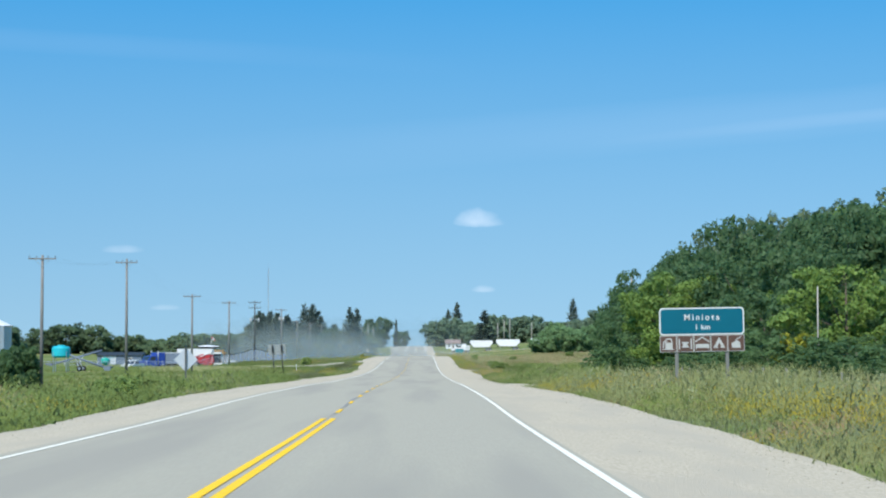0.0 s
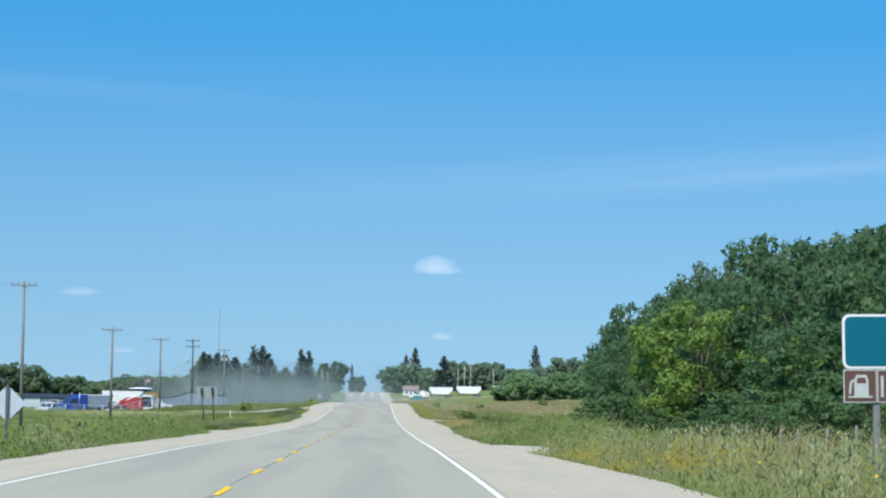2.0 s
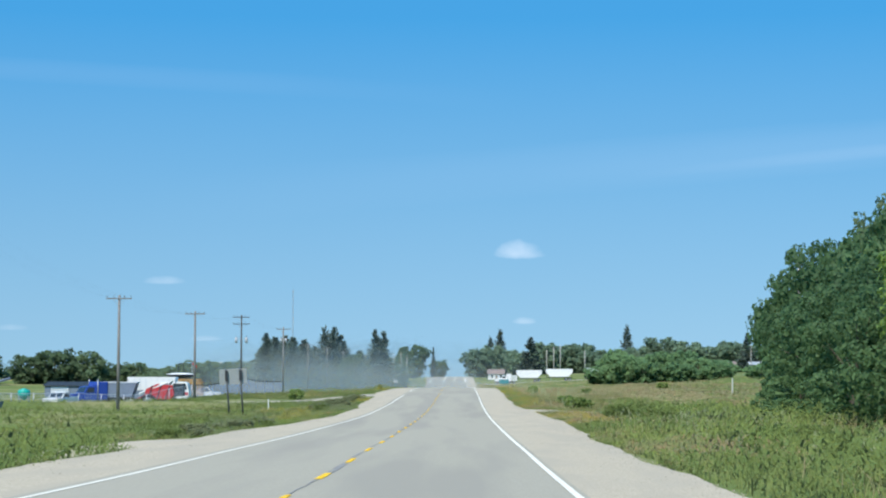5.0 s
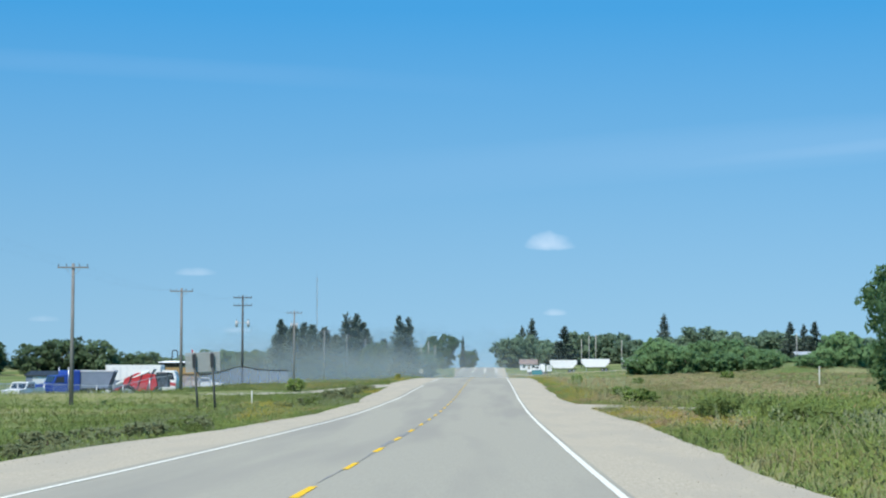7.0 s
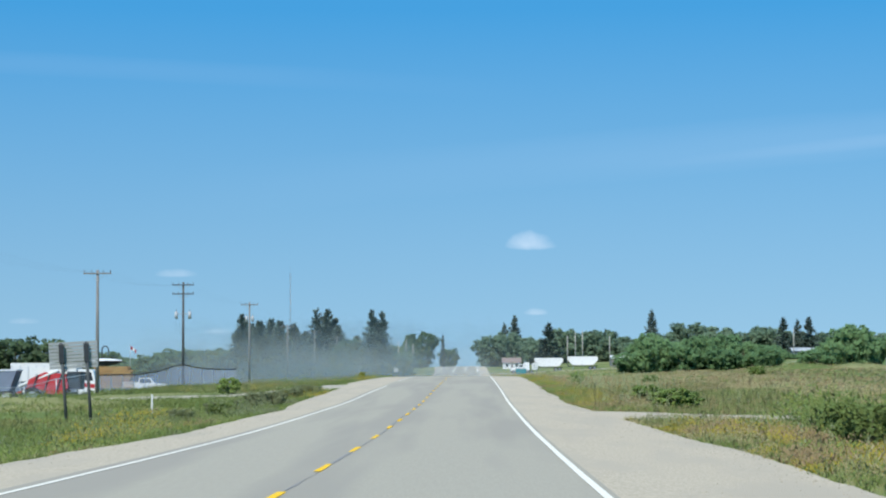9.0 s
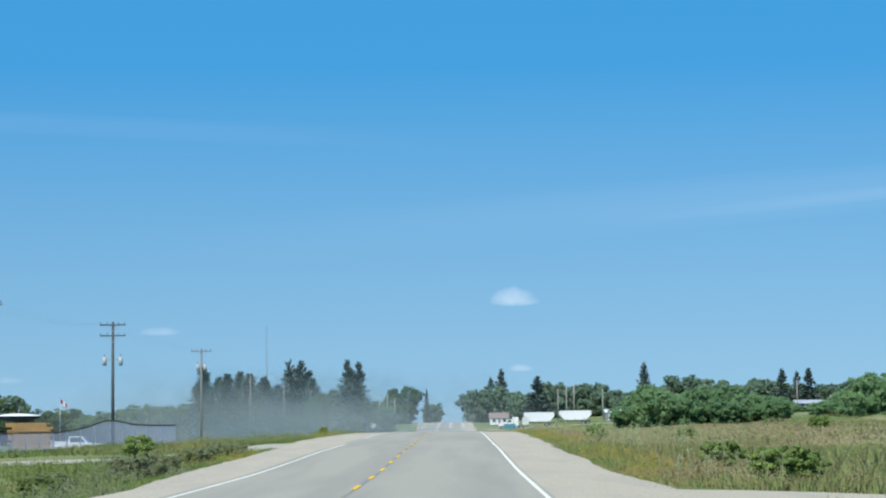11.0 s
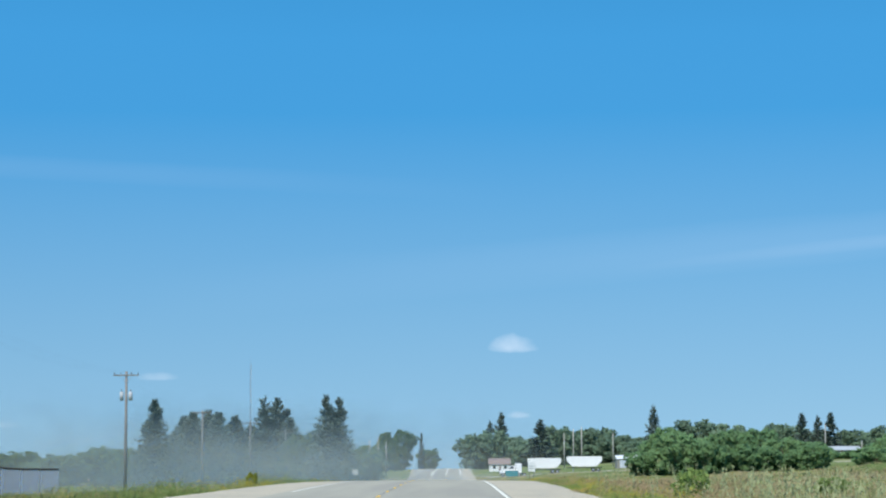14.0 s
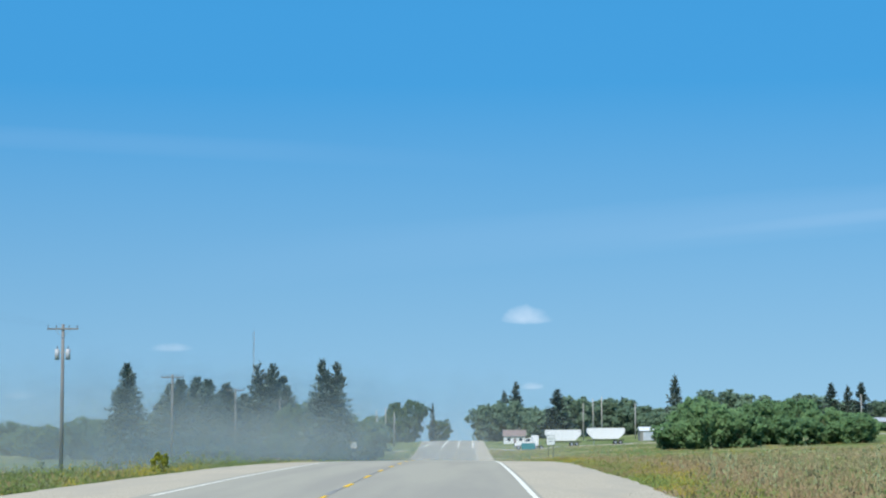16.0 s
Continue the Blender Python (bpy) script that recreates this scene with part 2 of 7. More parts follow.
M_POLE_DARK = material("treated_pole_wood", (0.10, 0.11, 0.11), 0.9, second=(0.065, 0.07, 0.07), scale=4, stretch=(1, 1, 0.12), bump=0.4, bump_scale=20)
M_STEEL = material("galvanised_steel", (0.50, 0.52, 0.53), 0.42, 0.8, second=(0.40, 0.41, 0.42), scale=5, contrast=0.6)
M_ALU = material("bare_aluminium", (0.62, 0.64, 0.66), 0.5, 0.45, second=(0.54, 0.56, 0.58), scale=3, contrast=0.6)
M_CERAMIC = material("glazed_insulator", (0.12, 0.08, 0.06), 0.25, second=(0.09, 0.06, 0.05), scale=10)
M_DRUM = material("grey_transformer_paint", (0.44, 0.46, 0.47), 0.5, second=(0.36, 0.38, 0.39), scale=5)
M_WIRE = material("weathered_cable", (0.10, 0.10, 0.11), 0.6, scale=8)
M_SIGN_GREEN = material("green_sign_sheeting", (0.0, 0.115, 0.168), 0.45, second=(0.0, 0.10, 0.148), scale=2, contrast=0.7)
M_SIGN_WHITE = material("white_sign_sheeting", (0.74, 0.75, 0.73), 0.5, second=(0.62, 0.63, 0.61), scale=4, contrast=0.6)
M_SIGN_DULL = material("dull_white_tab_sheeting", (0.50, 0.50, 0.475), 0.6, second=(0.40, 0.40, 0.375), scale=5, contrast=0.6)
M_SIGN_BROWN = material("brown_sign_sheeting", (0.125, 0.068, 0.048), 0.5, second=(0.095, 0.052, 0.04), scale=4, contrast=0.6)
M_SIGN_POST = material("grey_wood_post", (0.215, 0.215, 0.198), 0.9, second=(0.15, 0.15, 0.138), scale=6, stretch=(1, 1, 0.15), bump=0.3)
M_BLACK = material("black_rubber", (0.03, 0.03, 0.032), 0.75, second=(0.02, 0.02, 0.02), scale=8)
M_DARK = material("dark_painted_metal", (0.045, 0.05, 0.055), 0.6, second=(0.03, 0.033, 0.036), scale=6)
M_WHITE = material("white_paint", (0.80, 0.80, 0.79), 0.45, second=(0.70, 0.70, 0.68), scale=2.5, contrast=0.6)
M_RED = material("red_paint", (0.50, 0.045, 0.05), 0.4, second=(0.38, 0.04, 0.045), scale=2.5, contrast=0.6)
M_BLUE = material("blue_paint", (0.03, 0.08, 0.36), 0.4, second=(0.025, 0.06, 0.28), scale=2.5, contrast=0.6)
M_GREYBLUE = material("blue_grey_tarpaulin", (0.17, 0.21, 0.27), 0.7, second=(0.13, 0.165, 0.215), scale=1.2, contrast=0.6)
M_TEAL = material("turquoise_plastic", (0.02, 0.48, 0.55), 0.45, second=(0.02, 0.38, 0.45), scale=2, contrast=0.6)
M_DULL_TEAL = material("dull_teal_paint", (0.03, 0.235, 0.265), 0.6, second=(0.03, 0.19, 0.215), scale=2, contrast=0.6)
M_GREEN_PLASTIC = material("sea_green_plastic", (0.015, 0.40, 0.32), 0.45, second=(0.015, 0.32, 0.26), scale=2, contrast=0.6)
M_GLASS = material("dark_window_glass", (0.03, 0.04, 0.05), 0.08, second=(0.025, 0.03, 0.04), scale=2, spec=0.8)
M_ORANGE = material("tan_plywood", (0.46, 0.28, 0.11), 0.8, second=(0.36, 0.21, 0.09), scale=3, stretch=(0.3, 1, 1))
M_SIDING = material("white_house_siding", (0.74, 0.74, 0.73), 0.6, second=(0.64, 0.64, 0.63), scale=6, stretch=(0.1, 0.1, 8), contrast=0.5)
M_BEIGE = material("dull_beige_siding", (0.27, 0.26, 0.225), 0.8, second=(0.22, 0.21, 0.185), scale=6, stretch=(0.1, 0.1, 8), contrast=0.5)
M_SHINGLE = material("brown_grey_shingles", (0.30, 0.23, 0.20), 0.9, second=(0.22, 0.165, 0.145), scale=5, bump=0.4, bump_scale=12)
M_PALE_ROOF = material("pale_grey_roof_metal", (0.44, 0.46, 0.465), 0.65, second=(0.37, 0.385, 0.39), scale=3, contrast=0.6)
M_CORRUGATED = material("corrugated_steel", (0.50, 0.54, 0.57), 0.5, 0.3, second=(0.42, 0.46, 0.49), scale=3, contrast=0.6)
M_DIRT = material("dirt_track", (0.47, 0.415, 0.315), 0.95, second=(0.37, 0.325, 0.24), scale=4, bump=0.4, bump_scale=10)
M_FLAGRED = material("red_flag_cloth", (0.55, 0.05, 0.06), 0.85, second=(0.45, 0.04, 0.05), scale=4)


# ---- mesh helpers ----
def link(name, bm, mat, parent=None, label="", smooth=False):
    me = bpy.data.meshes.new(name)
    bm.to_mesh(me)
    bm.free()
    for m in (mat if isinstance(mat, (list, tuple)) else [mat]):
        me.materials.append(m)
    if smooth:
        me.polygons.foreach_set("use_smooth", [True] * len(me.polygons))
    ob = new(name, me)
    if parent:
        ob.parent = parent
    if label:
        ob["label"] = label
    return ob


def part(name, bm, mat, parent, label="", smooth=False):
    return link(name, bm, mat, parent, label, smooth)


def arrays(name, verts, faces, mat, parent=None, mat_index=None, smooth=False):
    """A mesh object from numpy arrays: verts (n, 3), faces (m, 3 or 4)."""
    verts, faces = np.asarray(verts, np.float32), np.asarray(faces, np.int32)
    k = faces.shape[1]
    me = bpy.data.meshes.new(name)
    me.vertices.add(len(verts))
    me.vertices.foreach_set("co", verts.ravel())
    me.loops.add(faces.size)
    me.loops.foreach_set("vertex_index", faces.ravel())
    me.polygons.add(len(faces))
    me.polygons.foreach_set("loop_start", np.arange(len(faces), dtype=np.int32) * k)
    for m in (mat if isinstance(mat, (list, tuple)) else [mat]):
        me.materials.append(m)
    if mat_index is not None:
        me.polygons.foreach_set("material_index", np.asarray(mat_index, np.int32))
    me.polygons.foreach_set("use_smooth", np.full(len(faces), smooth))
    me.update(calc_edges=True)
    ob = new(name, me)
    if parent:
        ob.parent = parent
    return ob


def empty(name, m=None):
    ob = new(name)
    ob.empty_display_size = 0.2
    if m is not None:
        ob.matrix_world = m
    return ob


def box(bm, x0, x1, y0, y1, z0, z1, bevel=0.0):
    r = bmesh.ops.create_cube(bm, size=1.0, matrix=Matrix.LocRotScale(((x0 + x1) / 2, (y0 + y1) / 2, (z0 + z1) / 2), None, (x1 - x0, y1 - y0, z1 - z0)))
    if bevel:
        edges = list({e for v in r["verts"] for e in v.link_edges})
        bmesh.ops.bevel(bm, geom=edges, offset=bevel, segments=2, affect="EDGES", profile=0.6)
    return bm


def tube(bm, p, q, r0, r1=None, seg=10, caps=True):
    p, q = Vector(p), Vector(q)
    d = q - p
    m = Matrix.Translation((p + q) / 2) @ d.to_track_quat("Z", "Y").to_matrix().to_4x4()
    bmesh.ops.create_cone(bm, cap_ends=caps, cap_tris=False, segments=seg, radius1=r0, radius2=r0 if r1 is None else r1, depth=d.length, matrix=m)
    return bm


def prism(bm, outline, y0, y1):
    """Extrude an outline in x, z from y0 to y1."""
    a = [bm.verts.new((x, y0, z)) for x, z in outline]
    b = [bm.verts.new((x, y1, z)) for x, z in outline]
    bm.faces.new(a), bm.faces.new(b[::-1])
    for i in range(len(a)):
        j = (i + 1) % len(a)
        bm.faces.new((a[j], a[i], b[i], b[j]))
    bmesh.ops.recalc_face_normals(bm, faces=bm.faces)
    return bm


def B():
    return bmesh.new()


# ---- lie of the land ----
PROFILE = np.array([(-600, -1.235), (-15, -1.235), (0, -1.219), (15, -1.208), (30, -1.244), (45, -1.262), (60, -1.227), (75, -1.222), (90, -1.272),
                    (105, -1.321), (120, -1.411), (135, -1.51), (150, -1.552), (165, -1.623), (180, -1.662), (195, -1.686), (210, -1.699),
                    (225, -1.683), (240, -1.605), (255, -1.484), (270, -1.368), (285, -1.15), (300, -0.91), (315, -0.744), (330, -0.548),
                    (345, -0.37), (360, -0.198), (375, -0.073), (390, 0.035), (409, 0.05), (452, -0.13), (525, -0.5), (628, -0.8), (686, -0.4),
                    (759, 0.8), (825, 1.95), (905, 3.45), (993, 4.55), (1080, 4.9), (1314, 4.65), (2190, 3), (8000, -4)])


def road_z(y):
    """Height of the road's crown line at y, smoothed."""
    y = np.asarray(y, float)
    z = 0
    for d, w in ((-6, 1), (-3, 2), (0, 3), (3, 2), (6, 1)):
        z = z + w * np.interp(y + d, PROFILE[:, 0], PROFILE[:, 1])
    return z / 9


LINE_R, LINE_C, LINE_L = 1.66, -2.41, -6.06       # the painted lines
SHOULDER_R = ((-60, 24, 37, 82, 104, 125, 166, 184, 215, 235, 264, 300, 330, 420, 500), (4.6, 4.75, 5.25, 5.2, 4.6, 4.25, 4.4, 5.0, 5.6, 5.2, 4.5, 4.3, 4.6, 4.7, 4.5))
SHOULDER_L = ((-60, 45, 71, 130, 165, 183, 199, 238, 258, 275, 306, 335, 352, 400, 500, 630, 690, 800, 1050, 1400),
              (-8.2, -8.3, -8.8, -9.1, -9.2, -9.3, -8.6, -8.0, -8.0, -8.6, -8.7, -9.9, -9.5, -8.8, -8.2, -8.4, -10.6, -11.9, -16.0, -16.0))


def edge_r(y):
    """Where the gravel shoulder ends on the right."""
    return np.interp(y, *SHOULDER_R)


def edge_l(y):
    return np.interp(y, *SHOULDER_L)


def wave(x, y):
    return (np.sin(x * 0.11 + y * 0.047) + np.sin(x * 0.053 - y * 0.083 + 1.3) + np.sin(x * 0.23 + y * 0.19 + 0.6) * 0.5) / 2.5


def ground_z(x, y):
    x, y = np.asarray(x, float), np.asarray(y, float)
    z = road_z(y)
    right, left = x - edge_r(y), edge_l(y) - x
    dr = np.interp(right, (-6, -0.5, 0, 1.5, 4.5, 9, 12, 17, 30, 60, 200, 3000), (-0.25, -0.22, -0.15, -0.22, -0.42, -0.38, -0.24, 0.12, 0.35, 0.7, 2.2, 2.2))
    dl = np.interp(left, (-6, -0.5, 0, 1.5, 4.0, 8, 24, 60, 400, 3000), (-0.25, -0.22, -0.15, -0.32, -0.75, -0.85, -1.15, -1.1, 0.5, 0.5))
    off = np.where(x > LINE_C, dr, dl)
    rough = np.clip(np.maximum(right, left) / 8, 0, 1) * 0.12 * wave(x * 3, y * 3)
    far = np.clip((y - 482) / 234, 0, 1)
    lift = np.where(x > 0, np.clip((x - 12) / 90, 0, 1) * 2.2 * far, np.clip((-x - 14) / 60, 0, 1) * 0.8 * far)
    dip = np.clip((-x - 33) / 4, 0, 1) * np.clip((75 + x) / 8, 0, 1) * np.clip((y - 331) / 12, 0, 1) * np.clip((482 - y) / 44, 0, 1)
    for hx, hy, hr, hh in ((47, 520, 7, 1.4), (58, 548, 9, 1.9), (70, 566, 8, 1.7), (84, 560, 9, 1.7), (33, 505, 6, 0.8)):     # grassy hummocks
        z = z + hh * np.exp(-((x - hx) / hr) ** 2 - ((y - hy) / (hr * 0.7)) ** 2)
    berm = 0.5 * np.exp(-((y - 303 + (x + 8) * 0.146) / 5) ** 2) * np.clip((-x - 21) / 6, 0, 1) * np.clip((75 + x) / 8, 0, 1)
    return z + berm + off + rough + lift - dip * np.interp(y, (0, 377, 397, 900), (1.05, 1.05, 0.6, 0.6))


def gz(x, y):
    return float(ground_z(x, y))


def build_ground():
    xs = np.unique(np.concatenate([np.linspace(-14, 12, 66), np.linspace(-60, -14, 36), np.linspace(12, 60, 36), np.geomspace(60, 3000, 26), -np.geomspace(60, 3000, 26)]).round(3))
    ys = np.unique(np.concatenate([np.linspace(-40, 482, 200), np.linspace(482, 1314, 100), np.geomspace(1314, 4800, 14), -np.geomspace(40, 1500, 12)]).round(3))
    X, Y = np.meshgrid(xs, ys)
    Z = ground_z(X, Y)
    v = np.stack([X.ravel(), Y.ravel(), Z.ravel()], 1)
    n, m = len(xs), len(ys)
    i = (np.arange(m - 1)[:, None] * n + np.arange(n - 1)[None, :]).ravel()
    ob = arrays("ground", v, np.stack([i, i + 1, i + n + 1, i + n], 1), M_SOIL, smooth=True)
    tagged(ob, "rough green and straw-coloured prairie meadow beside the highway", "ground", kind="structure")


def strip(name, x0, x1, y0, y1, mat, lift, step=4.0, jitter=(0, 0), parent=None, seed=1):
    """A ribbon along the road between x0 and x1 (numbers, or functions of y), lift metres above the road; jitter: how uneven each edge is."""
    rng = np.random.RandomState(seed)
    n = max(2, int((y1 - y0) / step) + 1)
    ys = np.linspace(y0, y1, n)

    def uneven(a):
        if not a:
            return np.zeros(n)
        r = rng.normal(0, a * 0.4, n)
        return r + np.interp(np.arange(n), np.arange(0, n + 6, 6), rng.normal(0, a * 1.3, len(np.arange(0, n + 6, 6))))
    cols = 5
    a, b = (x0(ys) if callable(x0) else x0) + uneven(jitter[0]), (x1(ys) if callable(x1) else x1) + uneven(jitter[1])
    verts = []
    for k in range(cols):
        x = a + (b - a) * k / (cols - 1)
        z = road_z(ys) - np.abs(x - LINE_C) * 0.012 + lift
        verts.append(np.stack([x, ys, z], 1))
    v = np.concatenate(verts)
    i = (np.arange(cols - 1)[:, None] * n + np.arange(n - 1)[None, :]).ravel()
    return arrays(name, v, np.stack([i, i + n, i + n + 1, i + 1], 1), mat, parent, smooth=True)


def build_road():
    road = strip("road", LINE_L - 0.30, LINE_R + 0.15, -60, 1750, M_ASPHALT, 0.0, 3.0)
    tagged(road, "sun-bleached grey asphalt two-lane highway with faint patches", "road", kind="structure")
    r = strip("gravel_shoulder", LINE_R + 0.09, edge_r, -60, 1750, M_GRAVEL, -0.006, 1.2, (0.02, 0.075), seed=3)
    tagged(r, "pale tan gravel shoulder along the asphalt", "shoulder", "shoulders", "structure")
    l = strip("gravel_shoulder", edge_l, LINE_L - 0.25, -60, 1750, M_GRAVEL, -0.006, 1.2, (0.075, 0.03), seed=4)
    tagged(l, "pale tan gravel shoulder along the asphalt", "shoulder", "shoulders", "structure")
    lines = [("edge_line", LINE_R - 0.055, LINE_R + 0.055, -60, 788), ("edge_line", LINE_R - 0.055, LINE_R + 0.055, 812, 1750),
             ("edge_line", LINE_L - 0.055, LINE_L + 0.055, -60, 317.8),
             ("edge_line", LINE_L - 0.055, LINE_L + 0.055, 342, 1750)]
    for name, x0, x1, y0, y1 in lines:
        strip(name, x0, x1, y0, y1, M_WHITE_LINE, 0.006, 2.0, (0.004, 0.004), road, seed=int(y0) + 70)
    # the street widens to the left as it climbs into the town
    strip("parking_lane", lambda y: edge_l(y) + 0.5, LINE_L - 0.2, 690, 1400, M_ASPHALT, 0.003, 4.0, (0.05, 0.0), road, seed=6)
    for x in (-10.9, -6.5, -2.7, 1.1):
        strip("lane_mark", x - 0.17, x + 0.17, 812, 1010, M_WHITE_LINE, 0.012, 4.0, (0.01, 0.01), road, seed=12)
    # a double yellow line, then a broken one
    for x in (-0.105, 0.105):
        strip("centre_line", LINE_C + x - 0.06, LINE_C + x + 0.06, -60, 44.8, M_YELLOW_LINE, 0.006, 2.0, (0.004, 0.004), road, seed=8)
    y, k = 50.64, 0              # middle of the first dash; the painters shortened the gaps on the rise
    while y < 790:
        strip("centre_line_dash", LINE_C - 0.055, LINE_C + 0.055, y - 1.5, y + 1.5, M_YELLOW_LINE, 0.007, 0.6, (0.006, 0.006), road, seed=k)
        y += 8.2 if 225 < y < 315 else 9.0
        k += 1
    strip("tar_seam", LINE_C - 0.055, LINE_C + 0.01, 44.9, 480, M_TAR, 0.003, 1.5, (0.03, 0.03), road, seed=31)


def loose_stones(name, label, count, side, yr, seed):
    """Loose stones strewn over a gravel shoulder, thickest along its outer edge: small uneven pyramids."""
    rng = np.random.RandomState(seed)
    y = rng.uniform(*yr, count)
    inner, outer = (LINE_R + 0.3, edge_r(y)) if side > 0 else (LINE_L - 0.4, edge_l(y))
    x = inner + (outer - inner) * rng.beta(2.6, 0.8, count)
    z = road_z(y) - np.abs(x - LINE_C) * 0.012 - 0.012
    r = 0.006 + 0.018 * rng.rand(count) ** 3
    a = rng.rand(count) * 2 * np.pi
    c = np.stack([x, y, z], 1)
    ring = [c + np.stack([np.cos(a + k * 1.571) * r * rng.uniform(0.7, 1.3, count), np.sin(a + k * 1.571) * r * rng.uniform(0.7, 1.3, count), np.zeros(count)], 1) for k in range(4)]
    top = c + np.stack([rng.normal(0, 0.3, count) * r, rng.normal(0, 0.3, count) * r, r * rng.uniform(0.8, 1.4, count)], 1)
    v = np.stack([*ring, top], 1).reshape(-1, 3)
    k = np.arange(count) * 5
    f = np.concatenate([np.stack([k + i, k + (i + 1) % 4, k + 4], 1) for i in range(4)])
    return tagged(arrays(name, v, f, M_STONE), label, "stones", kind="stuff")


M_STONE = material("loose_pale_stones", (0.40, 0.35, 0.27), 0.95, second=(0.29, 0.25, 0.19), scale=8, island=0.2)
build_ground()
build_road()
loose_stones("loose_stones", "loose pale stones strewn over the gravel shoulder", 9000, 1, (6, 345), 81)
loose_stones("loose_stones", "loose pale stones strewn over the gravel shoulder", 5000, -1, (15, 345), 82)


# ---- gravel approaches and tracks beside the road ----
def approach(name, x0, x1, y0, y1, mat, label, seed, flare=3.0, bend=0.0):
    rng = np.random.RandomState(seed)
    n, m = 26, 7
    t = np.linspace(0, 1, n)
    x = x0 + (x1 - x0) * t
    f = flare * np.exp(-t * abs(x1 - x0) / 4.0)
    lo = y0 - f + rng.normal(0, 0.12, n) + bend * t
    hi = y1 + f + rng.normal(0, 0.12, n) + bend * t
    rows = []
    for k in range(m):
        yy = lo + (hi - lo) * k / (m - 1)
        base = road_z(yy) - np.abs(x - LINE_C) * 0.012 - 0.002
        own = ground_z(x, yy) + 0.04
        w = np.clip((t * abs(x1 - x0) - 1.2) / 10, 0, 1)
        zz = np.maximum(base * (1 - w) + own * w, own)
        zz[0] -= 0.03
        if k in (0, m - 1):
            zz = np.minimum(zz, ground_z(x, yy)) - 0.12
        rows.append(np.stack([x, yy, zz], 1))
    v = np.concatenate(rows)
    i = (np.arange(m - 1)[:, None] * n + np.arange(n - 1)[None, :]).ravel()
    ob = arrays(name, v, np.stack([i, i + n, i + n + 1, i + 1], 1), mat, smooth=True)
    tagged(ob, label, "driveway", kind="structure")


approach("gravel_approach", 3.9, 24, 108.8, 120.5, M_GRAVEL, "pale gravel field approach joining the shoulder", 11, 5.0)
approach("gravel_approach", 3.9, 20, 245.3, 254.8, M_GRAVEL, "pale gravel field approach joining the shoulder", 12)
approach("gravel_approach", -7.5, -24, 157.7, 167.9, M_GRAVEL, "pale gravel farm approach joining the shoulder", 13)
approach("gravel_road", -7.5, -95, 316.8, 327.8, M_DIRT, "pale dirt side road leading to a truck yard", 14, 6.0, 9.0)
approach("cross_street", 3.4, 150, 792.8, 805.9, M_DIRT, "dusty cross street at the edge of the town", 15, 8.0)
approach("cross_street", -6.8, -120, 792.8, 805.9, M_DIRT, "dusty cross street at the edge of the town", 16, 8.0)


# ---- grass and weeds on the verges ----
def overgrown(x, y, margin):
    """Where plants grow: off the shoulders, the approaches and the side road."""
    ok = (x < edge_l(y) - margin) | (x > edge_r(y) + margin)
    for a, b, s in ((107.6, 120.5, 1), (245, 256.5, 1), (157, 169, -1)):
        flare = 2.6 * np.exp(-np.maximum(0, np.abs(x) - 4.6 - 4.2 * (s < 0)) / 1.2)
        ok &= ~((y > a - flare) & (y < b + flare) & (x * s > 0) & (np.abs(x) < 20))
    return ok & ~((y > 311.5 + (-x - 8) * 0.146) & (y < 332.5 + (-x - 8) * 0.146) & (x < 0))


def blades(name, count, xr, yr, height, width, mat, label, seed, near_bias=1.0, keep=None, lean=0.75, simple=False):
    """Upright bent blades, scattered between xr and yr; joined, for nobody could count them."""
    rng = np.random.RandomState(seed)
    u = rng.rand(count) ** near_bias
    x = xr[0] + (xr[1] - xr[0]) * u
    y = yr[0] + (yr[1] - yr[0]) * rng.rand(count)
    ok = overgrown(x, y, 0.15)
    if keep is not None:
        ok &= keep(x, y, rng)
    x, y = x[ok], y[ok]
    n = len(x)
    z = ground_z(x, y) - 0.03
    edge = np.minimum(np.where(x > 0, x - edge_r(y), edge_l(y) - x), 3.0) / 3.0
    h = height * (0.55 + 0.75 * rng.rand(n)) * (0.35 + 0.65 * edge) * (1 + 0.35 * wave(x * 2.2, y * 2.2))
    az, ln = rng.rand(n) * 2 * np.pi, lean * (0.3 + rng.rand(n))
    dx, dy = np.cos(az), np.sin(az)
    w = width * (0.7 + 0.6 * rng.rand(n))
    fa = az + np.pi / 2 + rng.normal(0, 0.5, n)
    wx, wy = np.cos(fa) * w / 2, np.sin(fa) * w / 2
    base = np.stack([x, y, z], 1)
    mid = base + np.stack([dx * h * ln * 0.3, dy * h * ln * 0.3, h * 0.6], 1)
    tip = base + np.stack([dx * h * ln, dy * h * ln, h], 1)
    W = np.stack([wx, wy, np.zeros(n)], 1)
    if simple:
        v = np.stack([base - W, base + W, tip], 1).reshape(-1, 3)
        k = np.arange(n) * 3
        return tagged(arrays(name, v, np.stack([k, k + 1, k + 2], 1), mat), label, "grass", kind="stuff")
    v = np.stack([base - W, base + W, mid + W * 0.7, mid - W * 0.7, tip], 1).reshape(-1, 3)
    k = np.arange(n) * 5
    tris = np.concatenate([np.stack([k, k + 1, k + 2], 1), np.stack([k, k + 2, k + 3], 1), np.stack([k + 3, k + 2, k + 4], 1)])
    ob = arrays(name, v, tris, mat)
    return tagged(ob, label, "grass", kind="stuff")


def near_wave(lo):
    return lambda x, y, rng: wave(x * 1.7 + 3, y * 1.3) + rng.normal(0, 0.25, len(x)) > lo


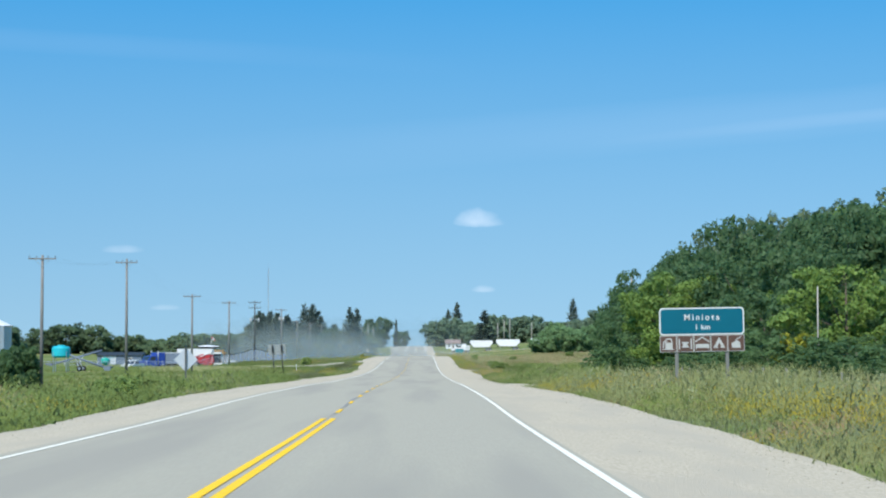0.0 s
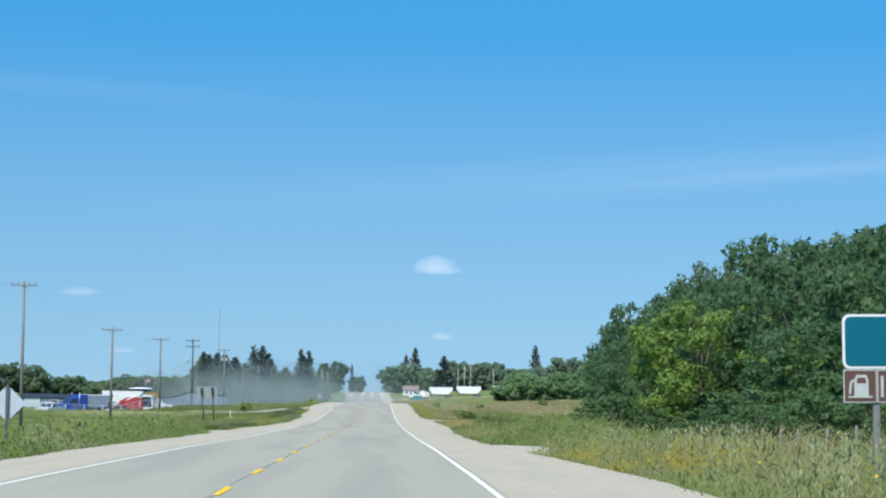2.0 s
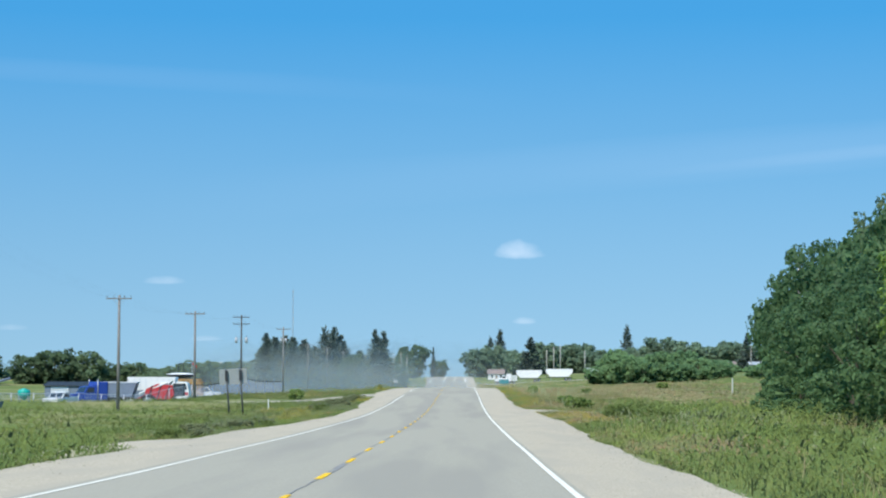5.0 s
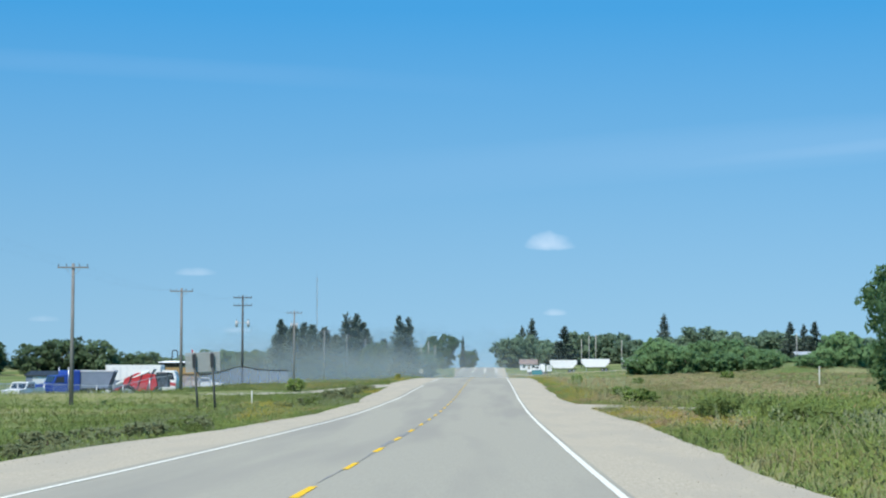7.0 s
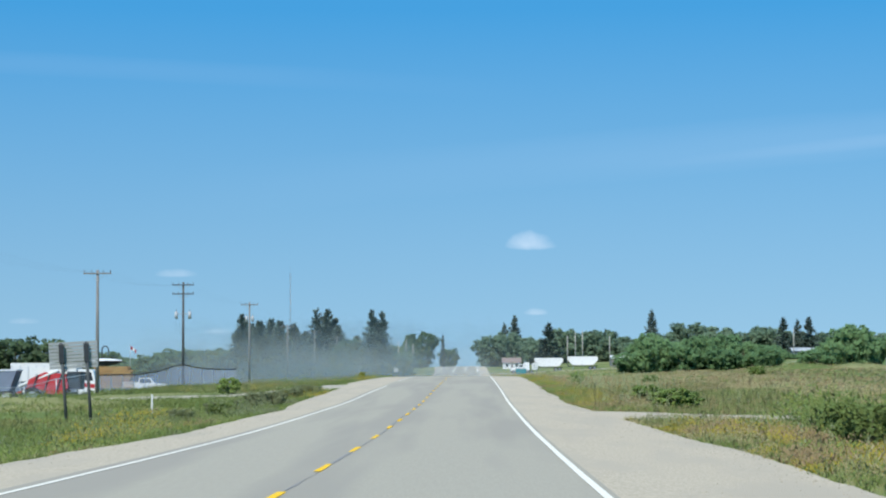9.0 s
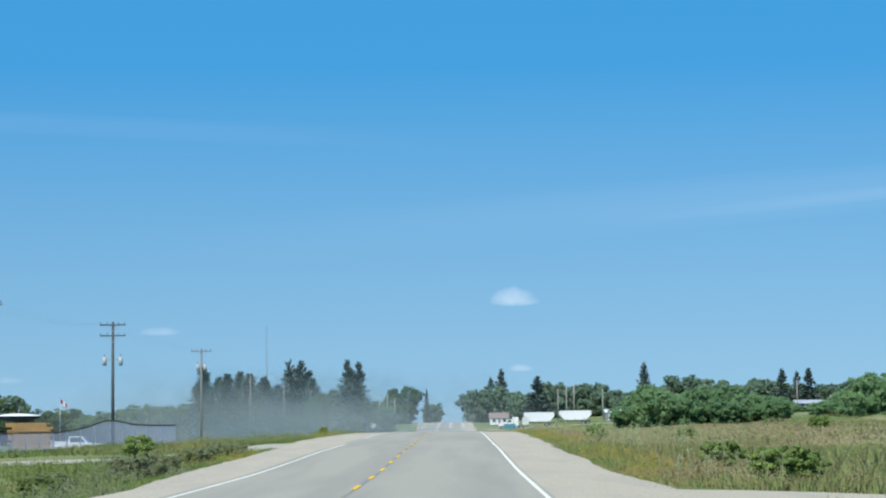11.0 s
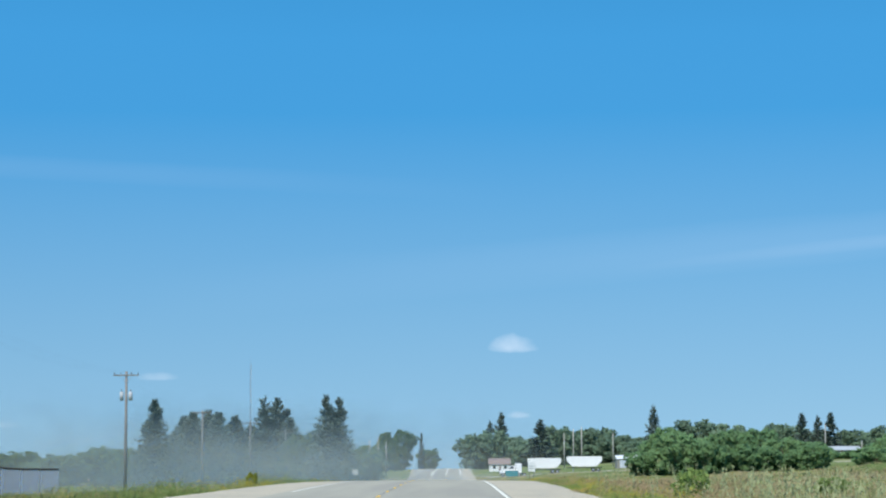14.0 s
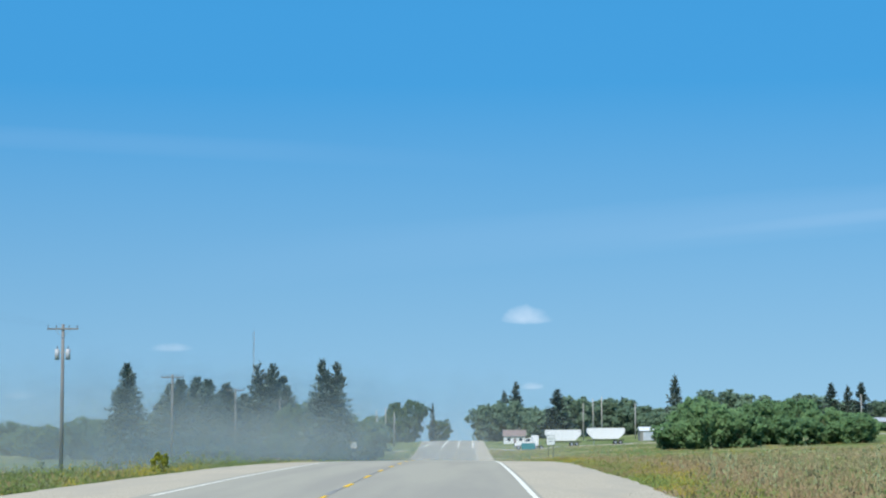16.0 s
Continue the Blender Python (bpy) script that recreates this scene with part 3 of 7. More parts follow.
blades("verge_grass", 26000, (4.5, 16), (8.8, 197.1), 0.5, 0.022, M_GRASS, "tall green and yellowing verge grass", 1, 1.2)
blades("verge_grass", 34000, (4.5, 17), (189.8, 321.2), 0.45, 0.034, M_GRASS, "tall green and yellowing verge grass", 10, 1.3, simple=True)
blades("verge_grass", 46800, (-8.1, -22), (11.7, 335.8), 0.38, 0.028, M_MEADOW, "tall green and yellowing verge grass", 2, 1.3, simple=True)
blades("verge_grass", 22000, (4.5, 30), (306.6, 613.2), 0.26, 0.06, M_RUSSET, "straw and russet verge grass", 3, 1.3, simple=True)
blades("verge_grass", 52000, (-8.1, -40), (332.9, 613.2), 0.34, 0.06, M_MEADOW, "green verge grass", 4, 1.3, simple=True)
blades("meadow_grass", 50000, (14, 62), (73.0, 613.2), 0.26, 0.08, M_GRASS, "patchy meadow grass", 5, 1.2, simple=True)
blades("meadow_grass", 40000, (-18, -75), (87.6, 481.8), 0.22, 0.08, M_MEADOW, "short green meadow grass", 6, 1.2, simple=True)
blades("dry_grass", 6000, (5.4, 18), (11.7, 197.1), 0.85, 0.018, M_DRY, "straw-coloured dry grass stalks", 7, 1.0, near_wave(0.2))
blades("dry_grass", 40000, (5.2, 50), (257.0, 584.0), 0.26, 0.05, M_DRY, "straw-coloured dry grass stalks", 8, 1.2, near_wave(-0.2), simple=True)
blades("dry_grass", 11700, (-9, -40), (87.6, 481.8), 0.3, 0.04, M_DRY, "straw-coloured dry grass stalks", 9, 1.2, near_wave(0.3), simple=True)


def patchy(x, y, s):
    """A smooth field of patches a few metres across."""
    return (np.sin(x * 0.62 + y * 0.09 + s) + np.sin(y * 0.14 - x * 0.36 + s * 1.7) + np.sin(x * 0.17 + y * 0.25 + s * 2.9) + 0.45 * np.sin(x * 1.4 - y * 0.36 + s * 0.6)) / 2.2


def cover(name, label, xr, yr, count, kinds, seed, per=16, leaf=0.07, mix=0.10, edge_run=2.6, bias=1.0, tall=None, slim=0.30, band=0.0):
    """Weeds in clumps that grow into each other. kinds: material, share, least and most height. Each clump is a dome of small leaves; band sorts the kinds from the gravel outwards."""
    rng = np.random.RandomState(seed)
    x = xr[0] + (xr[1] - xr[0]) * rng.rand(count) ** bias
    y = rng.uniform(*yr, count)
    ok = overgrown(x, y, 0.05)
    x, y = x[ok], y[ok]
    n = len(x)
    side = np.where(x > 0, x - edge_r(y), edge_l(y) - x)
    field = patchy(x, y, seed) + band * side + rng.normal(0, mix, n)
    rank = np.argsort(np.argsort(field)) / n
    shares = np.cumsum([k[1] for k in kinds])
    kind = np.minimum(np.searchsorted(shares / shares[-1], rank), len(kinds) - 1)
    lo, hi = np.array([k[2] for k in kinds])[kind], np.array([k[3] for k in kinds])[kind]
    h = lo + (hi - lo) * rng.rand(n) ** 1.2
    h = h * (0.22 + 0.78 * np.clip(side / edge_run, 0, 1) ** 0.8) * (1 + 0.32 * patchy(x * 1.7, y * 1.7, seed + 3))
    if tall is not None:
        h = h * tall(x, y)
    h = np.clip(h, 0.08, 1.55)
    z = ground_z(x, y) - 0.02
    m = per
    c = np.repeat(np.stack([x, y, z], 1), m, 0)
    hh = np.repeat(h, m)
    N = len(hh)
    az, rr = rng.rand(N) * 2 * np.pi, np.sqrt(rng.rand(N))
    rad = 0.58 * hh + 0.13
    zz = hh * np.sqrt(np.maximum(0.05, 1 - rr ** 2 * 0.9)) * (0.25 + 0.75 * rng.rand(N) ** 0.6)
    p = c + np.stack([np.cos(az) * rr * rad, np.sin(az) * rr * rad, zz], 1)
    out = az + rng.normal(0, 0.9, N)
    up = np.stack([np.cos(out) * 0.78, np.sin(out) * 0.78, np.full(N, 0.66)], 1) + rng.normal(0, 0.25, (N, 3))
    up /= np.linalg.norm(up, axis=1)[:, None]
    sd = np.cross(up, np.array([0, 0, 1.0]) + rng.normal(0, 0.28, (N, 3)))
    sd /= np.linalg.norm(sd, axis=1)[:, None] + 1e-9
    s = (leaf * (0.5 + 0.9 * rng.rand(N)) * (0.6 + 0.5 * np.minimum(hh, 1.2)))[:, None]
    v = np.stack([p - up * s - sd * s * slim, p - up * s + sd * s * slim, p + up * s], 1).reshape(-1, 3)
    k = np.arange(N) * 3
    ob = arrays(name, v, np.stack([k, k + 1, k + 2], 1), [q[0] for q in kinds], mat_index=np.repeat(kind, m))
    return tagged(ob, label, "weeds", kind="stuff")


# the verge on the right: feathery grass and goldenrod, then green brush, then a drier, shorter mix
cover("roadside_weeds", "tall pale feathery grass and goldenrod in the verge", (4.5, 17), (20.4, 108.0), 4060,
      ((M_FRESH, 0.16, 0.3, 0.7), (M_FROTH, 0.46, 0.6, 1.25), (M_SAGE, 0.14, 0.5, 1.0), (M_GOLD, 0.02, 0.5, 0.9), (M_RUSSET, 0.03, 0.5, 0.9)), 51, 30, 0.085, slim=0.15,
      tall=lambda x, y: 1.0 + 0.95 * np.exp(-((x - 10.5) / 4.0) ** 2 - ((y - 70) / 17.5) ** 2) + 0.4 * np.clip((y - 92) / 8, 0, 1))
for gx, gy, gn, gs in (((5.2, 11.5), (84, 108.5), 900, 63), ((6.6, 11.0), (29.2, 48.2), 460, 64), ((8.5, 12.5), (58.4, 75.9), 180, 65), ((-9.6, -14.5), (46, 64), 130, 66), ((-9.6, -12.5), (368, 388), 60, 70), ((-9.0, -11.5), (226, 236), 90, 68), ((-9.0, -11.5), (288, 302), 40, 67)):
    cover("goldenrod_patch", "bright yellow goldenrod patch in the verge", gx, gy, gn, ((M_GOLD, 0.48, 0.6, 1.0), (M_FROTH, 0.30, 0.6, 1.0), (M_FRESH, 0.22, 0.5, 0.9)), gs, 40, 0.050)
cover("roadside_weeds", "dense green brush and tall weeds beside the wood", (4.5, 15), (122.6, 243.8), 3300,
      ((M_GREEN_WEED, 0.50, 0.6, 1.35), (M_FRESH, 0.34, 0.5, 1.25), (M_SAGE, 0.08, 0.5, 1.0), (M_RUSSET, 0.04, 0.6, 1.0), (M_FROTH, 0.06, 0.5, 0.9)), 52, 26, 0.088,
      tall=lambda x, y: np.interp(x, (5, 8, 11, 15), (0.55, 0.85, 0.95, 0.7)) * (1 + 0.45 * np.clip((x - 10.5) / 2, 0, 1) * np.clip((y - 184) / 12, 0, 1)) * np.interp(y, (122, 134, 200, 244), (0.6, 1.0, 1.0, 0.5)) * (1 - 0.55 * np.clip((11.5 - x) / 2.5, 0, 1) * np.clip((y - 196) / 12, 0, 1)))
cover("roadside_weeds", "low russet, straw and gold weeds beside a gravel approach", (4.9, 11.0), (200, 243), 1250,
      ((M_RUSSET, 0.34, 0.3, 0.6), (M_GOLD, 0.18, 0.35, 0.65), (M_DRY, 0.16, 0.3, 0.55), (M_FROTH, 0.16, 0.3, 0.6), (M_GREEN_WEED, 0.16, 0.3, 0.6)), 68, 30, 0.06, bias=1.2, edge_run=1.6)
cover("roadside_weeds", "rank green brush standing over the verge", (10.2, 17.0), (186, 242), 1000,
      ((M_GREEN_WEED, 0.5, 0.9, 1.7), (M_FRESH, 0.36, 0.8, 1.6), (M_SAGE, 0.14, 0.8, 1.3)), 83, 30, 0.09, mix=0.2)
cover("roadside_weeds", "pale dry grass on low hummocks of the meadow", (30, 92), (498, 574), 4200,
      ((M_DRY, 0.5, 0.12, 0.35), (M_FROTH, 0.4, 0.15, 0.4), (M_GRASS, 0.10, 0.15, 0.35)), 69, 9, 0.14, edge_run=0.1)
cover("thatch", "low matted straw and olive grass of the dry verge", (4.7, 24), (258, 430), 9000,
      ((M_FRESH, 0.10, 0.10, 0.18), (M_RUSSET, 0.36, 0.10, 0.2), (M_FROTH, 0.22, 0.10, 0.2), (M_DRY, 0.32, 0.10, 0.2)), 70, 12, 0.072, mix=0.3, edge_run=0.8, bias=1.6, slim=0.5, band=0.25)
cover("roadside_weeds", "short russet and straw weeds in the verge", (4.5, 24), (257.0, 481.8), 6600,
      ((M_FRESH, 0.10, 0.2, 0.42), (M_GRASS, 0.08, 0.15, 0.4), (M_RUSSET, 0.38, 0.2, 0.45), (M_FROTH, 0.12, 0.2, 0.4), (M_DRY, 0.32, 0.2, 0.42)), 53, 19, 0.058, mix=0.35, bias=1.5, band=0.22,
      tall=lambda x, y: 1.0 + 0.55 * np.clip((14 - x) / 6, 0, 1) * np.clip((y - 299) / 29, 0, 1))
cover("roadside_weeds", "golden and russet flowering weeds along the gravel edge", (4.7, 8.6), (261.3, 484.7), 2000,
      ((M_FRESH, 0.20, 0.25, 0.5), (M_GOLD, 0.32, 0.3, 0.62), (M_RUSSET, 0.38, 0.3, 0.62), (M_DRY, 0.10, 0.3, 0.6)), 62, 24, 0.049, mix=0.3, bias=1.3, edge_run=1.8, band=0.8)
cover("roadside_weeds", "low patchy weeds and straw grass of the meadow", (18, 75), (259.9, 613.2), 7000,
      ((M_DRY, 0.26, 0.15, 0.4), (M_GRASS, 0.30, 0.15, 0.35), (M_RUSSET, 0.30, 0.2, 0.45), (M_FRESH, 0.14, 0.2, 0.5)), 54, 9, 0.13, edge_run=0.1)
cover("roadside_weeds", "rough straw and gold weeds before the town", (4.5, 75), (474.5, 788.4), 7280,
      ((M_DRY, 0.24, 0.25, 0.5), (M_GRASS, 0.34, 0.2, 0.45), (M_RUSSET, 0.22, 0.3, 0.55), (M_GOLD, 0.08, 0.3, 0.6), (M_FROTH, 0.12, 0.3, 0.5)), 60, 8, 0.15, edge_run=1.5, bias=1.4)
cover("roadside_weeds", "rough green weeds before the town", (-8.1, -60), (496.4, 788.4), 5040,
      ((M_MEADOW, 0.5, 0.2, 0.45), (M_SAGE, 0.2, 0.3, 0.6), (M_DRY, 0.15, 0.25, 0.5), (M_FRESH, 0.15, 0.3, 0.6)), 61, 8, 0.15, edge_run=1.5, bias=1.4)
cover("fringe_grass", "low fresh green grass creeping over the gravel edge", (4.2, 6.6), (11.7, 481.8), 3640, ((M_FRESH, 0.6, 0.35, 0.6), (M_GRASS, 0.4, 0.35, 0.6)), 58, 7, 0.055, edge_run=2.0, bias=1.4)
cover("fringe_grass", "low fresh green grass creeping over the gravel edge", (-7.95, -10.6), (23.4, 503.7), 3640, ((M_GREEN_WEED, 0.55, 0.35, 0.6), (M_FRESH, 0.45, 0.35, 0.6)), 59, 7, 0.055, edge_run=2.0, bias=1.4)
# the verge on the left: lush green, then grey-green sage, with a little goldenrod
cover("roadside_weeds", "lush green weeds along the shoulder", (-8.1, -20), (23.4, 157.7), 4620,
      ((M_GREEN_WEED, 0.54, 0.5, 1.25), (M_FRESH, 0.12, 0.45, 1.1), (M_SAGE, 0.14, 0.4, 0.95), (M_FROTH, 0.10, 0.4, 1.0), (M_RUSSET, 0.03, 0.4, 0.8), (M_GOLD, 0.03, 0.4, 0.8)), 55, 21, 0.086, bias=1.25,
      tall=lambda x, y: np.interp(y, (23, 102, 134, 158), (1.05, 1.2, 1.45, 1.25)))
cover("roadside_weeds", "grey-green sage and green weeds along the shoulder", (-8.1, -17), (169.4, 312.4), 3220,
      ((M_SAGE, 0.26, 0.3, 0.75), (M_GREEN_WEED, 0.30, 0.3, 0.7), (M_FRESH, 0.26, 0.2, 0.5), (M_FROTH, 0.10, 0.3, 0.55), (M_RUSSET, 0.05, 0.3, 0.5), (M_GOLD, 0.04, 0.3, 0.55)), 56, 24, 0.066, bias=1.5)
cover("roadside_weeds", "grey-green and yellowing weeds along the shoulder", (-8.1, -24), (332.9, 503.7), 3640,
      ((M_GREEN_WEED, 0.38, 0.35, 0.8), (M_SAGE, 0.24, 0.35, 0.8), (M_FRESH, 0.12, 0.3, 0.65), (M_GOLD, 0.06, 0.3, 0.65), (M_RUSSET, 0.14, 0.3, 0.6), (M_FROTH, 0.06, 0.3, 0.6)), 57, 20, 0.064, mix=0.2, bias=1.5,
      tall=lambda x, y: 1 + 0.35 * np.clip((y - 338) / 10, 0, 1) * np.clip((430 - y) / 20, 0, 1))


cover("roadside_weeds", "lush meadow grass along the side road", (-17, -62), (296, 316), 2600, ((M_MEADOW, 0.6, 0.25, 0.5), (M_FRESH, 0.3, 0.3, 0.5), (M_GREEN_WEED, 0.1, 0.3, 0.55)), 81, 10, 0.09, edge_run=0.1)
cover("roadside_weeds", "soft mixed green grass of the hay meadow", (-16, -48), (150, 300), 5200, ((M_MEADOW, 0.55, 0.12, 0.3), (M_FRESH, 0.2, 0.12, 0.3), (M_GREEN_WEED, 0.25, 0.12, 0.34)), 82, 10, 0.12, edge_run=0.1, slim=0.5)
for i, (wx, wy) in enumerate(((-33, 232), (-36, 258), (-40, 290))):
    cover("hay_swath", "pale low swath of cut hay across the meadow", (wx, wx - 26), (wy, wy + 4.5), 520, ((M_FROTH, 0.7, 0.10, 0.20), (M_DRY, 0.3, 0.10, 0.18)), 90 + i, 9, 0.09)


def stalks(name, label, spots, seed, height):
    """Tall pale weeds: thin upright stems with tufts of seed along their upper half. spots: x, y, spread, number."""
    rng = np.random.RandomState(seed)
    vs = []
    for sx, sy, sp, n in spots:
        for _ in range(n):
            x, y = sx + rng.normal(0, sp * 0.5), sy + rng.normal(0, sp)
            if edge_l(y) - 0.6 < x < edge_r(y) + 0.6:
                continue
            h = rng.uniform(*height)
            foot = np.array([x, y, gz(x, y) - 0.05])
            tip = foot + np.array([rng.normal(0, 0.10) * h, rng.normal(0, 0.10) * h, h])
            w = np.array([0.007, 0.0, 0.0]) if rng.rand() < 0.5 else np.array([0.0, 0.007, 0.0])
            vs.append(np.stack([foot - w, foot + w, tip + w * 0.5, tip - w * 0.5]))
            m = 16
            t = 0.35 + 0.65 * rng.rand(m) ** 0.7
            c = foot + (tip - foot) * t[:, None] + rng.normal(0, 1, (m, 3)) * np.array([0.05, 0.05, 0.02]) * (1.5 - t)[:, None] * 1.4
            up = np.array([0, 0, 1.0]) + rng.normal(0, 0.45, (m, 3))
            up /= np.linalg.norm(up, axis=1)[:, None]
            sd = np.cross(up, rng.normal(0, 1, (m, 3)))
            sd /= np.linalg.norm(sd, axis=1)[:, None]
            s = (0.045 * (0.6 + 0.8 * rng.rand(m)))[:, None]
            vs.append(np.stack([c - up * s, c - sd * s * 0.35, c + up * s, c + sd * s * 0.35], 1).reshape(-1, 3))
    v = np.concatenate(vs)
    k = np.arange(len(v) // 4) * 4
    ob = arrays(name, v, np.stack([k, k + 1, k + 2, k + 3], 1), M_STALK)
    return tagged(ob, label, "weeds", kind="stuff")


stalks("seed_stalks", "tall pale stalky weeds gone to seed", ((6.9, 305.9, 1.4, 20), (7.6, 302.2, 2.4, 26), (9.5, 308.1, 2.6, 30), (8.2, 322.7, 3.0, 26), (10.5, 334.3, 3.6, 34), (7.4, 347.5, 3.6, 28),
                                                             (9.0, 292.0, 3.0, 16), (11.5, 318.3, 3.6, 26)), 71, (0.8, 1.45))
stalks("seed_stalks", "tall pale stalky weeds gone to seed", ((9.0, 73.0, 4.8, 70), (12.5, 81.8, 4.8, 70), (11.5, 65.7, 4.8, 60), (8.0, 90.5, 3.6, 30), (10.5, 52.6, 4.2, 40), (11.5, 146.0, 3.6, 24), (9.5, 184.0, 4.8, 26)), 72, (0.8, 1.3))


stalks("seed_stalks", "slender pale weeds gone to seed beside the brush", ((11.0, 204.0, 6.0, 30), (9.6, 190.0, 4.0, 26), (9.0, 272.0, 5.0, 26), (6.8, 268.0, 3.0, 16)), 73, (0.6, 1.05))


def flowers(name, count, xr, yr, keep, seed, mat, label, height=0.6, size=0.05):
    """Weeds with small flower heads: each head is a few crossed petals on top of the grass."""
    rng = np.random.RandomState(seed)
    x, y = rng.uniform(*xr, count), rng.uniform(*yr, count)
    ok = keep(x, y, rng)
    ok &= overgrown(x, y, 0.1)
    x, y = x[ok], y[ok]
    n = len(x)
    z = ground_z(x, y) + height * (0.25 + 0.8 * rng.rand(n))
    c = np.stack([x, y, z], 1)
    s = size * (0.6 + 0.9 * rng.rand(n))[:, None]
    a, b = rng.normal(0, 1, (n, 3)), rng.normal(0, 1, (n, 3))
    a /= np.linalg.norm(a, axis=1)[:, None]
    b -= (a * b).sum(1)[:, None] * a
    b /= np.linalg.norm(b, axis=1)[:, None]
    v = np.stack([c - a * s, c - b * s, c + a * s, c + b * s], 1).reshape(-1, 3)
    k = np.arange(n) * 4
    ob = arrays(name, v, np.stack([k, k + 1, k + 2, k + 3], 1), mat)
    return tagged(ob, label, "wildflowers", kind="stuff")


flowers("yellow_wildflowers", 700, (4.9, 13), (40.9, 108.0), near_wave(0.25), 21, M_FLOWER, "yellow flowering weeds in the verge", 0.7, 0.028)
flowers("yellow_wildflowers", 260, (4.9, 14), (262.8, 481.8), near_wave(0.3), 22, M_FLOWER, "yellow flowering weeds in the verge", 0.45, 0.035)


# ---- trees and shrubs ----
def leaf_clusters(rng, centres, radii, per, size, flat=0.75, shell=0.55):
    """Small leaf clusters that lie over lumps, each one a pointed triangle: arrays of vertices and faces."""
    radii = np.asarray(radii)
    n = np.maximum(4, (per * (radii / radii.mean()) ** 2).astype(int))
    c, r = np.repeat(np.asarray([tuple(q) for q in centres]), n, 0), np.repeat(radii, n)
    N = len(r)
    d = rng.normal(0, 1, (N, 3))
    d[:, 2] += 0.25
    d /= np.linalg.norm(d, axis=1)[:, None]
    rad = r * (shell + (1 - shell) * rng.rand(N) ** 0.5) * (1 + 0.12 * rng.normal(0, 1, N))
    p = c + d * rad[:, None] * np.array([1, 1, flat])
    nrm = d + rng.normal(0, 0.36, (N, 3))
    nrm /= np.linalg.norm(nrm, axis=1)[:, None]
    a = np.cross(nrm, rng.normal(0, 1, (N, 3)))
    a /= np.linalg.norm(a, axis=1)[:, None] + 1e-9
    b = np.cross(nrm, a)
    s = (size * (0.6 + 0.9 * rng.rand(N)))[:, None]
    v = np.stack([p - a * s * 0.7 - b * s * 0.62, p - a * s * 0.6 + b * s * 0.62, p + a * s * 1.05], 1).reshape(-1, 3)
    k = np.arange(N) * 3
    return v, np.stack([k, k + 1, k + 2], 1)


def broadleaf(seed, lumps, per, leaf, mat, label, spread=0.36, low=0.16, gaps=0.0, slender=1.0, twigs=2, lump=1.0):
    """A unit-high broadleaved tree: tapered trunk, forking limbs, a crown of leaf clusters on lumps that carry smaller lumps."""
    rng = np.random.RandomState(seed)
    tree = empty("tree")
    bm = B()
    pts = [(0, 0, -0.03), (0.008, 0.0, 0.15), (0.02 * rng.normal(), 0.02 * rng.normal(), 0.38), (0.03 * rng.normal(), 0.03 * rng.normal(), 0.72)]
    rad = (0.026, 0.021, 0.015, 0.005)
    for i in range(3):
        tube(bm, pts[i], pts[i + 1], rad[i], rad[i + 1], 7, i == 0)
    cs, rs = [], []
    for i in range(lumps):
        h = low + (1 - low - 0.10) * (i + 0.5) / lumps
        prof = spread * slender * (math.sin(math.pi * min(1, (h - low * 0.35) / 1.02)) ** 0.62 + 0.1)
        a = i * 2.39996 + rng.rand() * 0.8
        rr = prof * (0.35 + 0.6 * rng.rand() ** 0.7)
        c = Vector((math.cos(a) * rr, math.sin(a) * rr, h + rng.normal() * 0.02))
        if i % 3 == 0:
            j = 1 if h < 0.45 else 2
            tube(bm, Vector(pts[j]) * 0.97, c, 0.008, 0.002, 5, False)
        if rng.rand() < gaps:
            continue
        r = (0.088 + 0.05 * rng.rand()) * (1.0 if h < 0.8 else 0.72) * lump
        cs.append(c), rs.append(r)
        for _ in range(twigs):
            w = a + rng.uniform(-1.1, 1.1)
            e = rng.uniform(-0.5, 0.95)
            cs.append(c + Vector((math.cos(w) * math.cos(e), math.sin(w) * math.cos(e), math.sin(e) * 0.8)) * r * 0.92)
            rs.append(r * rng.uniform(0.42, 0.66))
    part("trunk", bm, M_BARK, tree, "grey-brown bark", True)
    v, f = leaf_clusters(rng, cs, rs, per, leaf)
    arrays("crown", v, f, mat, tree)
    tagged(tree, label, "tree")
    return tree


